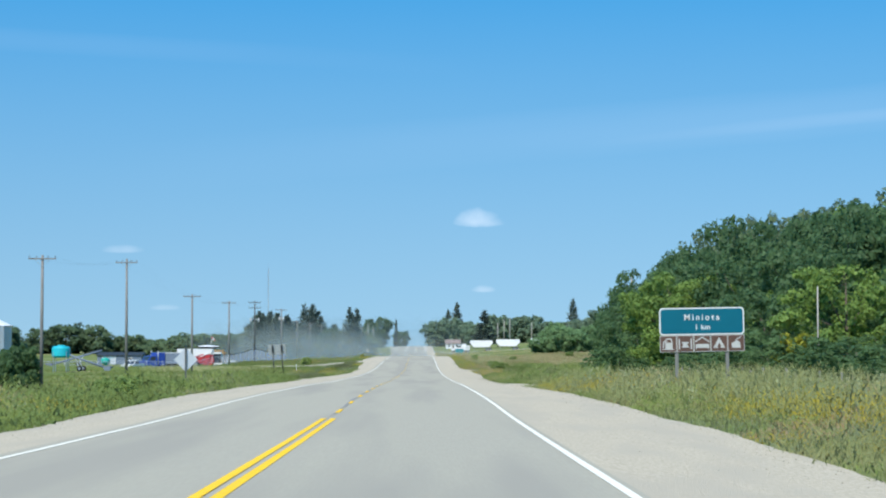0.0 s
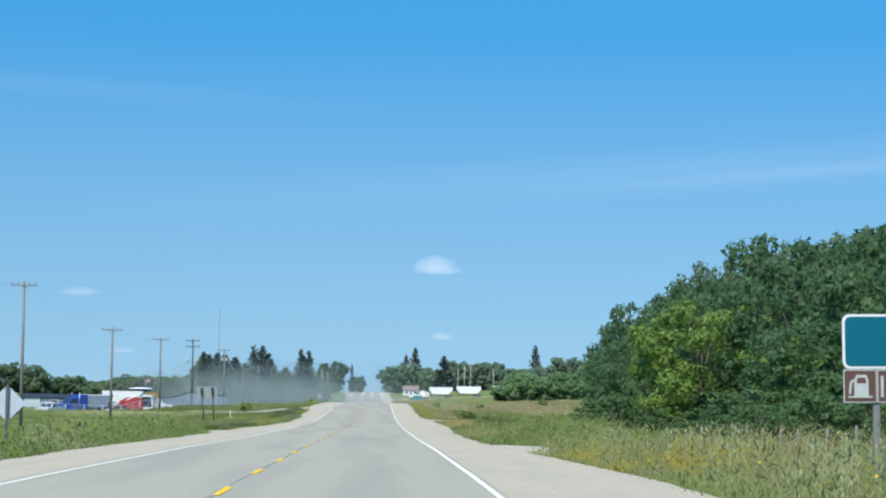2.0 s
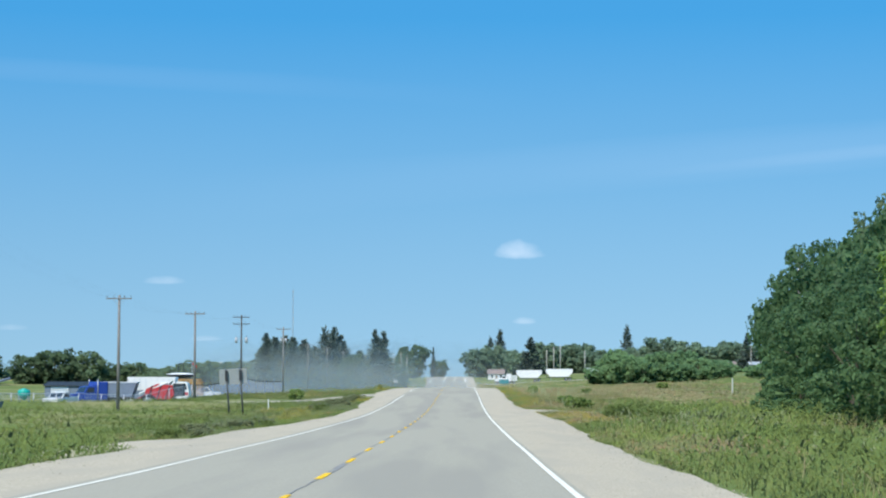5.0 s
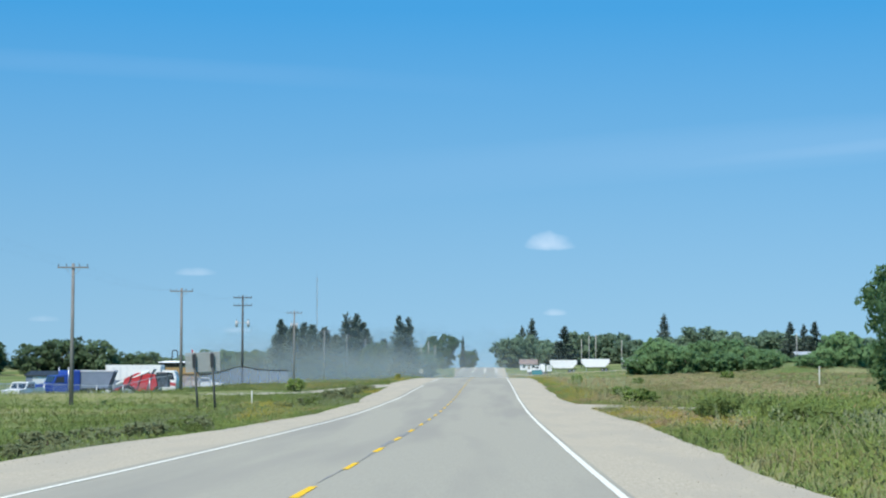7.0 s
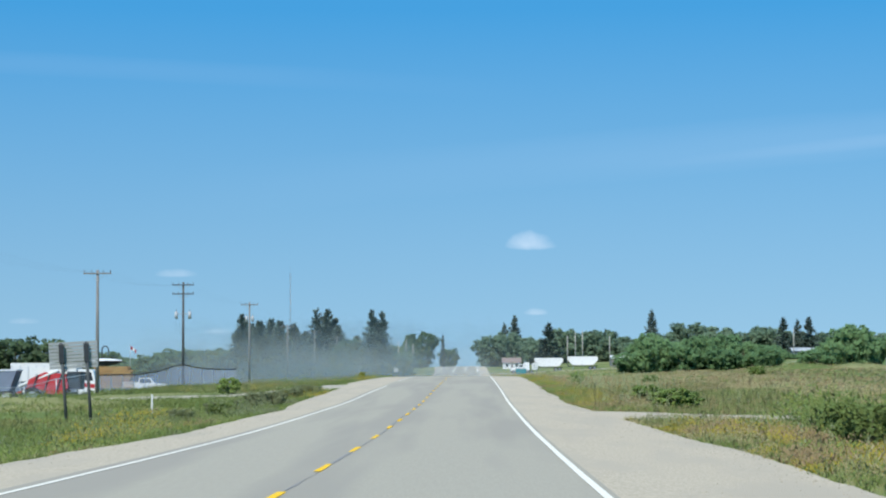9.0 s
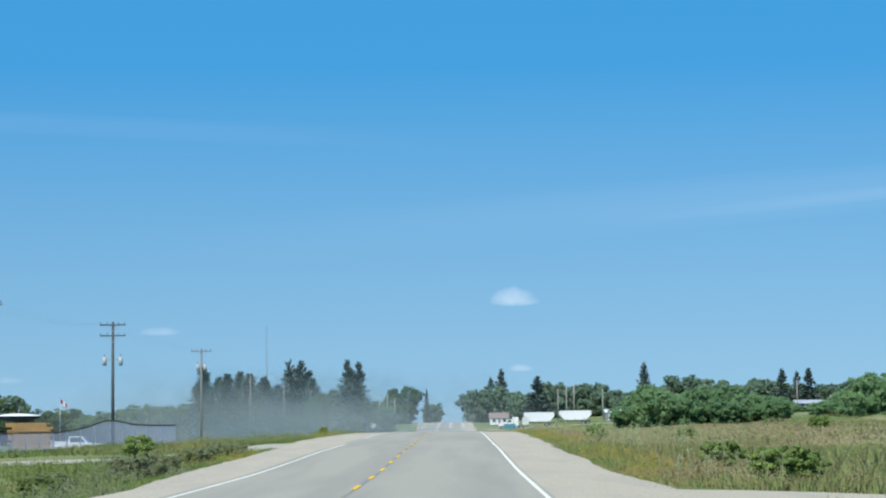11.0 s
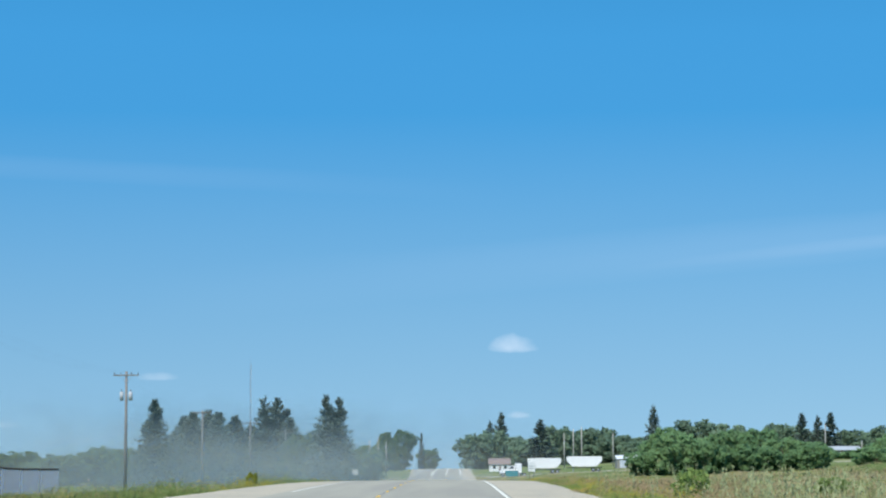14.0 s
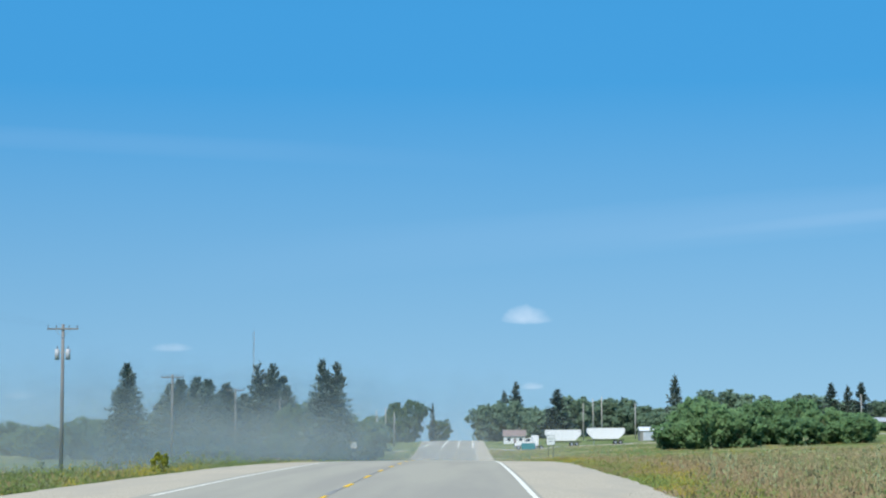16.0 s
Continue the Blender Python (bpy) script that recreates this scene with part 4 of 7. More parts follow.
def spruce(seed, boughs, label, tips=1, mat=M_NEEDLE, size=0.02, taper=0.75, per=16):
    """A spruce one metre high and one wide: straight trunk, tiers of drooping boughs set with needle tufts, a ragged outline, one or two tips."""
    rng = np.random.RandomState(seed)
    tree = empty("spruce")
    bm = B()
    tube(bm, (0, 0, -0.02), (0, 0, 0.95), 0.016, 0.002, 7, True)
    tip_x = np.array([0.0] if tips == 1 else [-0.07, 0.09, 0.20][:tips])
    tip_y = np.array([0.0] if tips == 1 else [0.03, -0.05, 0.08][:tips])
    tip_h = np.array([1.0, 0.985, 0.86][:tips])
    fork = 0.76
    u = rng.rand(boughs)
    h = 0.985 - 0.965 * u ** 0.85
    k = rng.randint(0, tips, boughs)
    high = (h > fork) & (tips > 1)
    full = 0.5 * np.clip((1 - h), 0.0, 1) ** taper * np.clip(0.62 + h * 3.0, 0, 1.0)
    crest = 0.5 * 0.66 * np.clip((1 - h) / (1 - fork), 0, 1) ** 0.8 * (1 - fork) ** taper
    reach = np.where(high, crest, full)
    tier = np.floor(h * 26)
    reach = reach * (0.84 + 0.22 * np.sin(tier * 2.4 + seed) ** 2) * (0.72 + 0.40 * rng.rand(boughs)) + 0.012
    az = rng.rand(boughs) * 2 * np.pi
    blend = np.clip((h - fork + 0.12) / 0.24, 0, 1)
    ox, oy = tip_x[k] * blend, tip_y[k] * blend
    hh = np.where(high, fork + (h - fork) * (tip_h[k] - fork) / (1 - fork), h)
    t = np.tile(np.linspace(0.22, 1.0, per), boughs) + rng.normal(0, 0.03, boughs * per)
    R = lambda q: np.repeat(q, per)
    L, A, H = R(reach), R(az) + rng.normal(0, 0.16, boughs * per), R(hh)
    N = len(L)
    rise = 0.035 * t - 0.075 * t ** 2 * (1 - H) + 0.05 * H * t
    p = np.stack([np.cos(A) * L * t + R(ox), np.sin(A) * L * t + R(oy), H + rise + rng.normal(0, 0.006, N)], 1)
    p[:, 2] = np.maximum(p[:, 2] * 0.955, 0.012)
    along = np.stack([np.cos(A), np.sin(A), -0.15 + 0.9 * H ** 2], 1) + rng.normal(0, 0.4, (N, 3))
    along /= np.linalg.norm(along, axis=1)[:, None]
    side = np.cross(along, np.stack([np.cos(A) * 0.5, np.sin(A) * 0.5, np.ones(N)], 1) + rng.normal(0, 0.4, (N, 3)))
    side /= np.linalg.norm(side, axis=1)[:, None]
    s = (size * (0.6 + 0.8 * rng.rand(N)) * (0.55 + 0.6 * (1 - H)))[:, None] * np.array([1.25, 1.25, 1.0])
    v = np.stack([p - along * s * 0.6 - side * s * 0.5, p - along * s * 0.6 + side * s * 0.5, p + along * s], 1).reshape(-1, 3)
    for i in range(0, boughs, max(1, boughs // 24)):
        tube(bm, (ox[i] * 0.5, oy[i] * 0.5, hh[i]), (math.cos(az[i]) * reach[i] * 0.85 + ox[i], math.sin(az[i]) * reach[i] * 0.85 + oy[i], max(0.02, hh[i] - 0.02)), 0.003, 0.001, 4, False)
    part("trunk", bm, M_BARK, tree, "dark brown bark", True)
    q = np.arange(N) * 3
    arrays("crown", v, np.stack([q, q + 1, q + 2], 1), mat, tree)
    tagged(tree, label, "spruce tree")
    return tree


def place(ob, x, y, height, width=None, turn=None, sink=0.0, top=None, group=""):
    """A copy of a unit-high plant, standing on the ground."""
    z = gz(x, y) - sink
    h = (top - z) if top is not None else height
    s = (width if width else h)
    c = copy_thing(ob, pose(x, y, z, 0, 0, turn if turn is not None else random.random() * 360) @ Matrix.Diagonal((s, s, h, 1)))
    if group:
        c["group"] = group
    return c


def away(ob):
    """Take a finished pattern away once its copies stand."""
    for o in (*ob.children_recursive, ob):
        bpy.data.objects.remove(o)


def build_woods():
    """The wood to the right of the road: low front, tall back."""
    rng = random.Random(5)
    dark = [broadleaf(s, 44, 56, 0.0185, M_LEAF, "dense dark green broadleaved tree at the wood's edge", 0.40, 0.08) for s in (1, 2, 3)]
    lit = [broadleaf(s, 40, 66, 0.020, M_LEAF_LIGHT, "bushy yellow-green broadleaved tree at the wood's edge", 0.44, 0.05) for s in (4, 5)]
    thin = [broadleaf(s, 38, 34, 0.0185, M_POPLAR, "tall thin-crowned grey-green poplar behind the wood's edge", 0.30, 0.30, 0.15, 0.8) for s in (6, 7)]
    fine = [broadleaf(s, 52, 76, 0.0158, M_LEAF, "dense dark green broadleaved tree at the wood's edge", 0.40, 0.02) for s in (9, 10)]
    bright = broadleaf(21, 52, 120, 0.0142, M_LEAF_LIGHT, "rounded bright green tree standing before the wood", 0.44, 0.04)
    under = broadleaf(8, 34, 26, 0.034, M_BRUSH_LEAF, "low mid-green brush under the wood's edge", 0.62, 0.03, lump=1.2)
    g = "wood beside the highway"
    for x, y, top, w, k in ((29.9, 276.0, 10.0, 8.6, 0), (27, 257.0, 7.6, 7, 1), (31, 251.1, 11.3, 9.5, 2), (23.4, 235.1, 10.1, 7.8, 0), (30, 226.3, 10.9, 11, 1),
                            (24, 219.0, 7.3, 8, 2), (27, 204.4, 9.6, 9.5, 0), (27, 175.2, 8.7, 9, 1), (28, 154.8, 9.2, 9, 2),
                            (27, 135.8, 8.6, 9, 0), (30, 116.8, 9.4, 9, 1), (33, 99.3, 9.0, 9, 2), (23.5, 144.5, 5.2, 7, 2), (30, 141.6, 10.4, 8, 1), (36, 163.5, 13.0, 9, 0)):
        place(dark[k], x, y, 0, w * 1.15, top=top, group=g)
    for x, y, top, w, k in ((25, 125.6, 6.0, 7, 1), (24, 151.8, 4.6, 6, 0), (26, 108.0, 5.2, 6, 0), (44, 196, 15.6, 9.5, 1)):
        place(lit[k], x, y, 0, w * 1.15, top=top, group=g)
    place(bright, 21.2, 178.0, 0, 9.6, top=7.5, group=g)
    for i, (x, y, top, w) in enumerate(((18.9, 197.0, 4.2, 5.4), (28.2, 271.0, 7.0, 6.6), (19.8, 209.0, 5.6, 6.0), (21.6, 228.0, 6.0, 5.8), (22.5, 200.0, 6.3, 7.4), (23.4, 191.3, 7.2, 8.4), (25.2, 162.1, 5.6, 8.0), (24.0, 214.6, 8.2, 8.4))):
        place(fine[i % 2], x, y, 0, w * 1.12, top=top, group=g)
    for i in range(39):
        x, y = 33 + (i % 3) * 6.5 + rng.uniform(-2, 2), 90 + (i // 3) * 15 + rng.uniform(-4, 4)
        top = (13.2 + (i % 3) * 1.6 + rng.uniform(-0.7, 0.9)) * (0.80 if y < 153 else 1.0)
        place(thin[i % 2] if i % 3 else dark[i % 2], x, y, 0, rng.uniform(9, 12), top=top, group=g)
    for x, y, top in ((34.5, 281.8, 12.8), (35, 271.6, 14.8), (38.5, 274.5, 16.4), (42, 265.7, 17.4), (46, 273.0, 18.4), (51, 262.8, 18.2), (56, 254.0, 17.8), (61, 262, 18.6), (40, 251.1, 15.8),
                      (47, 239.4, 16.6), (36, 233.6, 14.0), (42, 221.9, 15.4), (38, 259.9, 15.6), (52, 276, 18.9)):
        place(thin[int(x) % 2], x, y, 0, 11.0, top=top + 1.1, group=g)
    for i in range(38):
        y = 90 + i * 5.0 + rng.uniform(-1.5, 1.5)
        x = float(np.interp(y, (90, 128, 146, 156, 180, 190, 205, 232, 255, 290), (20.5, 18.4, 17.0, 19.2, 19.2, 17.0, 17.2, 21.0, 25.0, 27.0))) + rng.uniform(0, 2.6)
        h = (1.5 + 3.2 * rng.random() ** 1.7) * (0.62 if y < 182 else 1.0)
        place(under, x, y, h, rng.uniform(3.0, 4.4), group="brush under the wood")
    for i in range(14):
        place(under, 22.0 + rng.uniform(0, 2), 128 + i * 7 + rng.uniform(-2, 2), rng.uniform(2.6, 3.8), rng.uniform(4.4, 5.6), group="brush under the wood")
    for x, y, h in ((25.8, 245.3, 3.2), (27.0, 259.9, 3.4), (27.0, 268.6, 2.4), (27.8, 277.4, 3.4)):
        place(under, x, y, h, h * 1.25, group="brush under the wood")
    for ob in (*dark, *lit, *thin, *fine, bright, under):
        away(ob)


def build_far_trees():
    rng = random.Random(9)
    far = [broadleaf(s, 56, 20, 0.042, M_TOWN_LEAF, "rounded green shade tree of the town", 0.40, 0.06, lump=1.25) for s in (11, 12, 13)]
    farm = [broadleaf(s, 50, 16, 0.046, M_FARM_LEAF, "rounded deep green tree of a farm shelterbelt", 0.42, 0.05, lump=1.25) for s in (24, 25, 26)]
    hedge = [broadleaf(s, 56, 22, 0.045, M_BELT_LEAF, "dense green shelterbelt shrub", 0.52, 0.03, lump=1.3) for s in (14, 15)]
    conifer = [spruce(s, 260, "dark pointed spruce in the town", 1, M_TOWN_NEEDLE, 0.05, 0.7, 9) for s in (16, 17)]
    single = [spruce(s, 760, "tall grey-green spruce with ragged drooping branches", 1, size=0.028, taper=0.80, per=12) for s in (18, 23)]
    forked = [spruce(s, 1100, "broad dense grey-green spruce with a forked tip", 3, size=0.026, taper=0.72, per=13) for s in (19, 20)]
    right = [(7, 1022, 17.4, 10.5), (13, 1080, 20.0, 9.0), (22, 1124, 19.1, 10.5), (28, 1110, 17.4, 11.7), (37, 1051, 20.7, 10.9), (47, 1110, 20.9, 14.0),
             (54, 1095, 21.2, 16.1), (62, 1080, 17.7, 13.6), (66, 1066, 15.3, 8.9), (84, 1095, 19.6, 16.1), (94, 1095, 24.1, 13.8), (104, 1080, 22.3, 10.8)]
    right2 = [(116, 1095, 20.1, 13.8), (125, 1080, 21.5, 13.6), (140, 1110, 20.8, 11.7), (151, 1080, 19.5, 11.3), (160, 1066, 19.1, 13.3), (108, 1088, 19.8, 12.8),
              (124, 1088, 22.3, 10.2), (123, 876.0, 15.8, 8.0), (175, 1066, 19.0, 14.0), (190, 1080, 20.0, 14.0), (206, 1073, 19.0, 15.0)]
    left = [(-28, 649.7, 8.2, 6.7), (-22.5, 1050, 17.8, 10.8), (-10.5, 1073, 11.6, 6.2), (-27, 949.0, 11.1, 11.4), (-64, 686.2, 7.3, 6.0), (-72, 700.8, 7.2, 7.5),
            (-80, 700.8, 6.1, 8.7), (-91, 730.0, 5.2, 6.6), (-127, 759.2, 11.2, 11.2), (-117, 759.2, 10.8, 9.4), (-135, 759.2, 9.7, 9.0), (-114, 788.4, 8.7, 7.5)]
    left2 = [(-107, 788.4, 9.0, 9.4), (-103, 817.6, 7.7, 7.8), (-85, 788.4, 9.4, 12.0), (-79, 817.6, 9.5, 7.8), (-70, 788.4, 9.2, 7.5), (-145, 730.0, 10.2, 14.0),
             (-160, 730.0, 9.4, 11.7), (-152, 759.2, 8.5, 12.2), (-172, 759.2, 9.5, 12.2), (-188, 759.2, 9.0, 13.0), (-36, 905.2, 10.5, 10.0), (-46, 876.0, 9.0, 10.0)]
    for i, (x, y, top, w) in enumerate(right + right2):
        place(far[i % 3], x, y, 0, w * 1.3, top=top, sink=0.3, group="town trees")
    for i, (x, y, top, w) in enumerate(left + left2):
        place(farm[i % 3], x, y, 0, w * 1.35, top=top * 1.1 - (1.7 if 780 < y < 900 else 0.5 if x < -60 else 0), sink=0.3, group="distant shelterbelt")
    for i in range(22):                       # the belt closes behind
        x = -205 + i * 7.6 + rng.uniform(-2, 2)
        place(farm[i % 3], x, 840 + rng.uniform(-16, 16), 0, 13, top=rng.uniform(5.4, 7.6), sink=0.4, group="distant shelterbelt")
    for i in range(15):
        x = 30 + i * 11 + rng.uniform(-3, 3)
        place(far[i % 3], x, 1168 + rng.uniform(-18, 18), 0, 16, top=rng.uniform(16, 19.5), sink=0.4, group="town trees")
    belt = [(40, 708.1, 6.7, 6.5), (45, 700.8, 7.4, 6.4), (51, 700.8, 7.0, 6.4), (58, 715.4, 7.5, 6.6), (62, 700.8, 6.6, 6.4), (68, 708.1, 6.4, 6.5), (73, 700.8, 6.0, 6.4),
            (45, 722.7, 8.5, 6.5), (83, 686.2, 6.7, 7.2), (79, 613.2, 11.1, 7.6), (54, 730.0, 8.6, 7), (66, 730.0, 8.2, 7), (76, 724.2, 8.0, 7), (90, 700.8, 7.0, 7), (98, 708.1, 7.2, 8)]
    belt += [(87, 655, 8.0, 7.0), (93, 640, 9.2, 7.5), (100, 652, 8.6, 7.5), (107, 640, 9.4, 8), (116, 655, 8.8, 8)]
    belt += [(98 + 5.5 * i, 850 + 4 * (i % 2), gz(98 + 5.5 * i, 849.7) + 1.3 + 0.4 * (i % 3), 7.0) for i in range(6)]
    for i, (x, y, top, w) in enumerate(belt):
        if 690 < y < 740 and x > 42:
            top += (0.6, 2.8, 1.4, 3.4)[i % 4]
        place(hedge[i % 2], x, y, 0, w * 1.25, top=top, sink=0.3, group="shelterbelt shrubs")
    for i, (x, y, top, w) in enumerate(((19, 1168, 28.8, 9.0), (14, 1139, 24.8, 7.0), (30, 1022, 21.6, 10.0), (80, 1129, 30.4, 8.2), (130, 1066, 24.8, 8.0),
                                        (136, 1066, 24.1, 6.0), (140, 1061, 24.8, 8.0), (-13, 1063, 18.5, 2.6))):
        place(conifer[i % 2], x, y, 0, w * 1.45, top=top, group="town spruces")
    for i, (x, y, top, w) in enumerate(((-44.3, 576, 12.2, 5.0), (-53.7, 684, 13.0, 6.4), (-51.2, 678, 13.7, 6.4), (-48.9, 684, 14.1, 6.6), (-46.4, 679, 13.7, 6.4), (-43.6, 684, 13.0, 6.4),
                                        (-56.4, 692, 10.4, 6.4), (-49.8, 690, 12.4, 6.4), (-45.0, 691, 12.0, 6.4), (-32.9, 684, 12.6, 6.2), (-41.0, 690, 11.4, 6.4), (-28.8, 694, 10.2, 6.4))):
        place(single[i % 2], x, y, 0, w * (1.9 if i == 0 else 2.25), top=top, group="row of spruces")
    for i, (x, y, top, w) in enumerate(((-37.0, 687, 16.9, 11.0), (-20.0, 606, 13.8, 8.0))):
        place(forked[i], x, y, 0, w * 1.5, turn=12 + 20 * i, top=top, group="row of spruces")
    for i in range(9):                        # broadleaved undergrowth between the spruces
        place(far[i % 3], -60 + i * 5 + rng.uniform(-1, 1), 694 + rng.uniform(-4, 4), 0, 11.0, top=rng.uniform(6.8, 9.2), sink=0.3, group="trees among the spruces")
    for ob in (*far, *farm, *hedge, *conifer, *single, *forked):
        away(ob)


M_BUSH = material("fresh_shrub_leaves", (0.235, 0.325, 0.085), 0.65, second=(0.185, 0.268, 0.07), scale=1.2, island=0.28, obj=0.12, translucent=0.4, spec=0.25, soft=0.4)


def build_shrubs():
    rng = random.Random(3)
    bush = [broadleaf(s, 44, 60, 0.048, M_BUSH, "low leafy green shrub in the grass", 0.56, 0.03, lump=1.05) for s in (31, 32)]
    gold = broadleaf(35, 34, 44, 0.05, M_LEAF_YELLOW, "yellow-green flowering weed clump", 0.40, 0.03, lump=0.9)
    for x, y, h in ((9.2, 282.8, 1.05), (9.3, 270, 1.15), (10.1, 270.8, 0.95), (-18.0, 326.2, 1.45),
                    (24, 350.4, 0.9), (14.5, 344.6, 0.8)):
        place(bush[int(y) % 2], x, y, h, h * (1.3 if x > 0 else 0.95), group="verge shrubs")
    place(gold, -10.8, 375.9, 0.95, 0.7, group="verge weeds")
    place(gold, 21.0, 119.7, 2.9, 3.0, group="verge weeds")
    sage = [broadleaf(s, 26, 24, 0.052, M_SAGE, "grey-green sage clump beside the shoulder", 0.6, 0.03, lump=1.6) for s in (37, 38)]
    weed = [broadleaf(s, 30, 26, 0.042, m, "rank green bush in the verge", 0.52, 0.03, lump=1.5) for s, m in ((39, M_GREEN_WEED), (40, M_BUSH))]
    for i in range(26):
        y = 174 + i * 2.8 + rng.uniform(-1, 1) if i < 15 else 277 + (i - 15) * 2.9 + rng.uniform(-1, 1)
        h = rng.uniform(0.35, 0.72)
        place(sage[i % 2] if i % 3 else weed[0], edge_l(y) - 0.9 - 3.2 * rng.random() ** 1.5, y, h, h * rng.uniform(1.2, 1.7), group="sage clumps")
    for i in range(18):
        y = 262 + i * 2.5 + rng.uniform(-1, 1)
        h = rng.uniform(0.5, 0.9)
        place(sage[i % 2] if i % 4 else weed[0], edge_l(y) - 1.3 - 3.6 * rng.random(), y, h, h * rng.uniform(1.2, 1.7), group="sage clumps")
    for i in range(29):
        y = 134 + i * 3.2 + rng.uniform(-1.5, 1.5)
        h = rng.uniform(0.55, 0.9) if y < 188 else rng.uniform(0.9, 1.35)
        place(weed[int(i % 4 == 3)], rng.uniform(8.6, 13.6), y, h, h * rng.uniform(1.0, 1.5), group="brush beside the wood")
    for i in range(12):
        h = rng.uniform(0.7, 1.1)
        place(weed[i % 2], -10.2 - 5 * rng.random(), 44 + i * 8.8 + rng.uniform(-2, 2), h, h * rng.uniform(1.2, 1.6), group="verge bushes")
    place(weed[1], 7.9, 334.0, 1.15, 0.95, group="verge bushes")
    dark = broadleaf(36, 40, 60, 0.034, M_LEAF, "dark leafy shrub beside a grain bin", 0.5, 0.04, lump=1.35)
    for i in range(4):
        place(dark, -34.0 - i * 0.8, 178 + 1.4 * i, 3.9 - 0.25 * i, 3.0, group="farmyard shrubs")
    for ob in (*bush, gold, dark, *sage, *weed):
        away(ob)


build_woods()
build_far_trees()
build_shrubs()


# ---- signs, posts and power line ----
def text_mesh(name, body, size, mat, parent, x, y, z, depth=0.004, spacing=1.0):
    """Raised lettering that faces -y, each letter a part of its own."""
    cu = bpy.data.curves.new(name, "FONT")
    cu.body, cu.size, cu.extrude, cu.align_x, cu.align_y, cu.space_character, cu.offset = body, size, depth, "CENTER", "CENTER", spacing, size * 0.012
    tmp = new("lettering", cu)
    me = bpy.data.meshes.new_from_object(tmp.evaluated_get(bpy.context.evaluated_depsgraph_get()))
    bpy.data.objects.remove(tmp)
    bm = B()
    bm.from_mesh(me)
    bmesh.ops.remove_doubles(bm, verts=bm.verts, dist=1e-5)
    seen, pieces = set(), []
    for v0 in bm.verts:
        if v0 in seen:
            continue
        seen.add(v0)
        stack, piece = [v0], []
        while stack:
            v = stack.pop()
            piece.append(v)
            for e in v.link_edges:
                o = e.other_vert(v)
                if o not in seen:
                    seen.add(o)
                    stack.append(o)
        pieces.append([min(v.co.x for v in piece), max(v.co.x for v in piece), piece])
    pieces.sort(key=lambda p: p[0])
    letters = []
    for p in pieces:
        if letters and p[0] < letters[-1][1]:
            letters[-1][1] = max(letters[-1][1], p[1])
            letters[-1][2] += p[2]
        else:
            letters.append(p)
    for a, b, vs in letters:
        keep = {v for v in vs}
        out = B()
        copy = {v: out.verts.new(v.co) for v in vs}
        for f in bm.faces:
            if f.verts[0] in keep:
                out.faces.new([copy[v] for v in f.verts])
        ob = part("letter", out, mat, parent)
        ob.matrix_local = pose(x, y, z, 90, 0, 0)
    bm.free()


def rounded(w, h, r, n=5):
    pts = []
    for cx, cz, a0 in ((w / 2 - r, h / 2 - r, 0), (-w / 2 + r, h / 2 - r, 90), (-w / 2 + r, -h / 2 + r, 180), (w / 2 - r, -h / 2 + r, 270)):
        pts += [(cx + r * math.cos(radians(a0 + 90 * i / n)), cz + r * math.sin(radians(a0 + 90 * i / n))) for i in range(n + 1)]
    return pts


def moved(pts, x, z):
    return [(a + x, b + z) for a, b in pts]


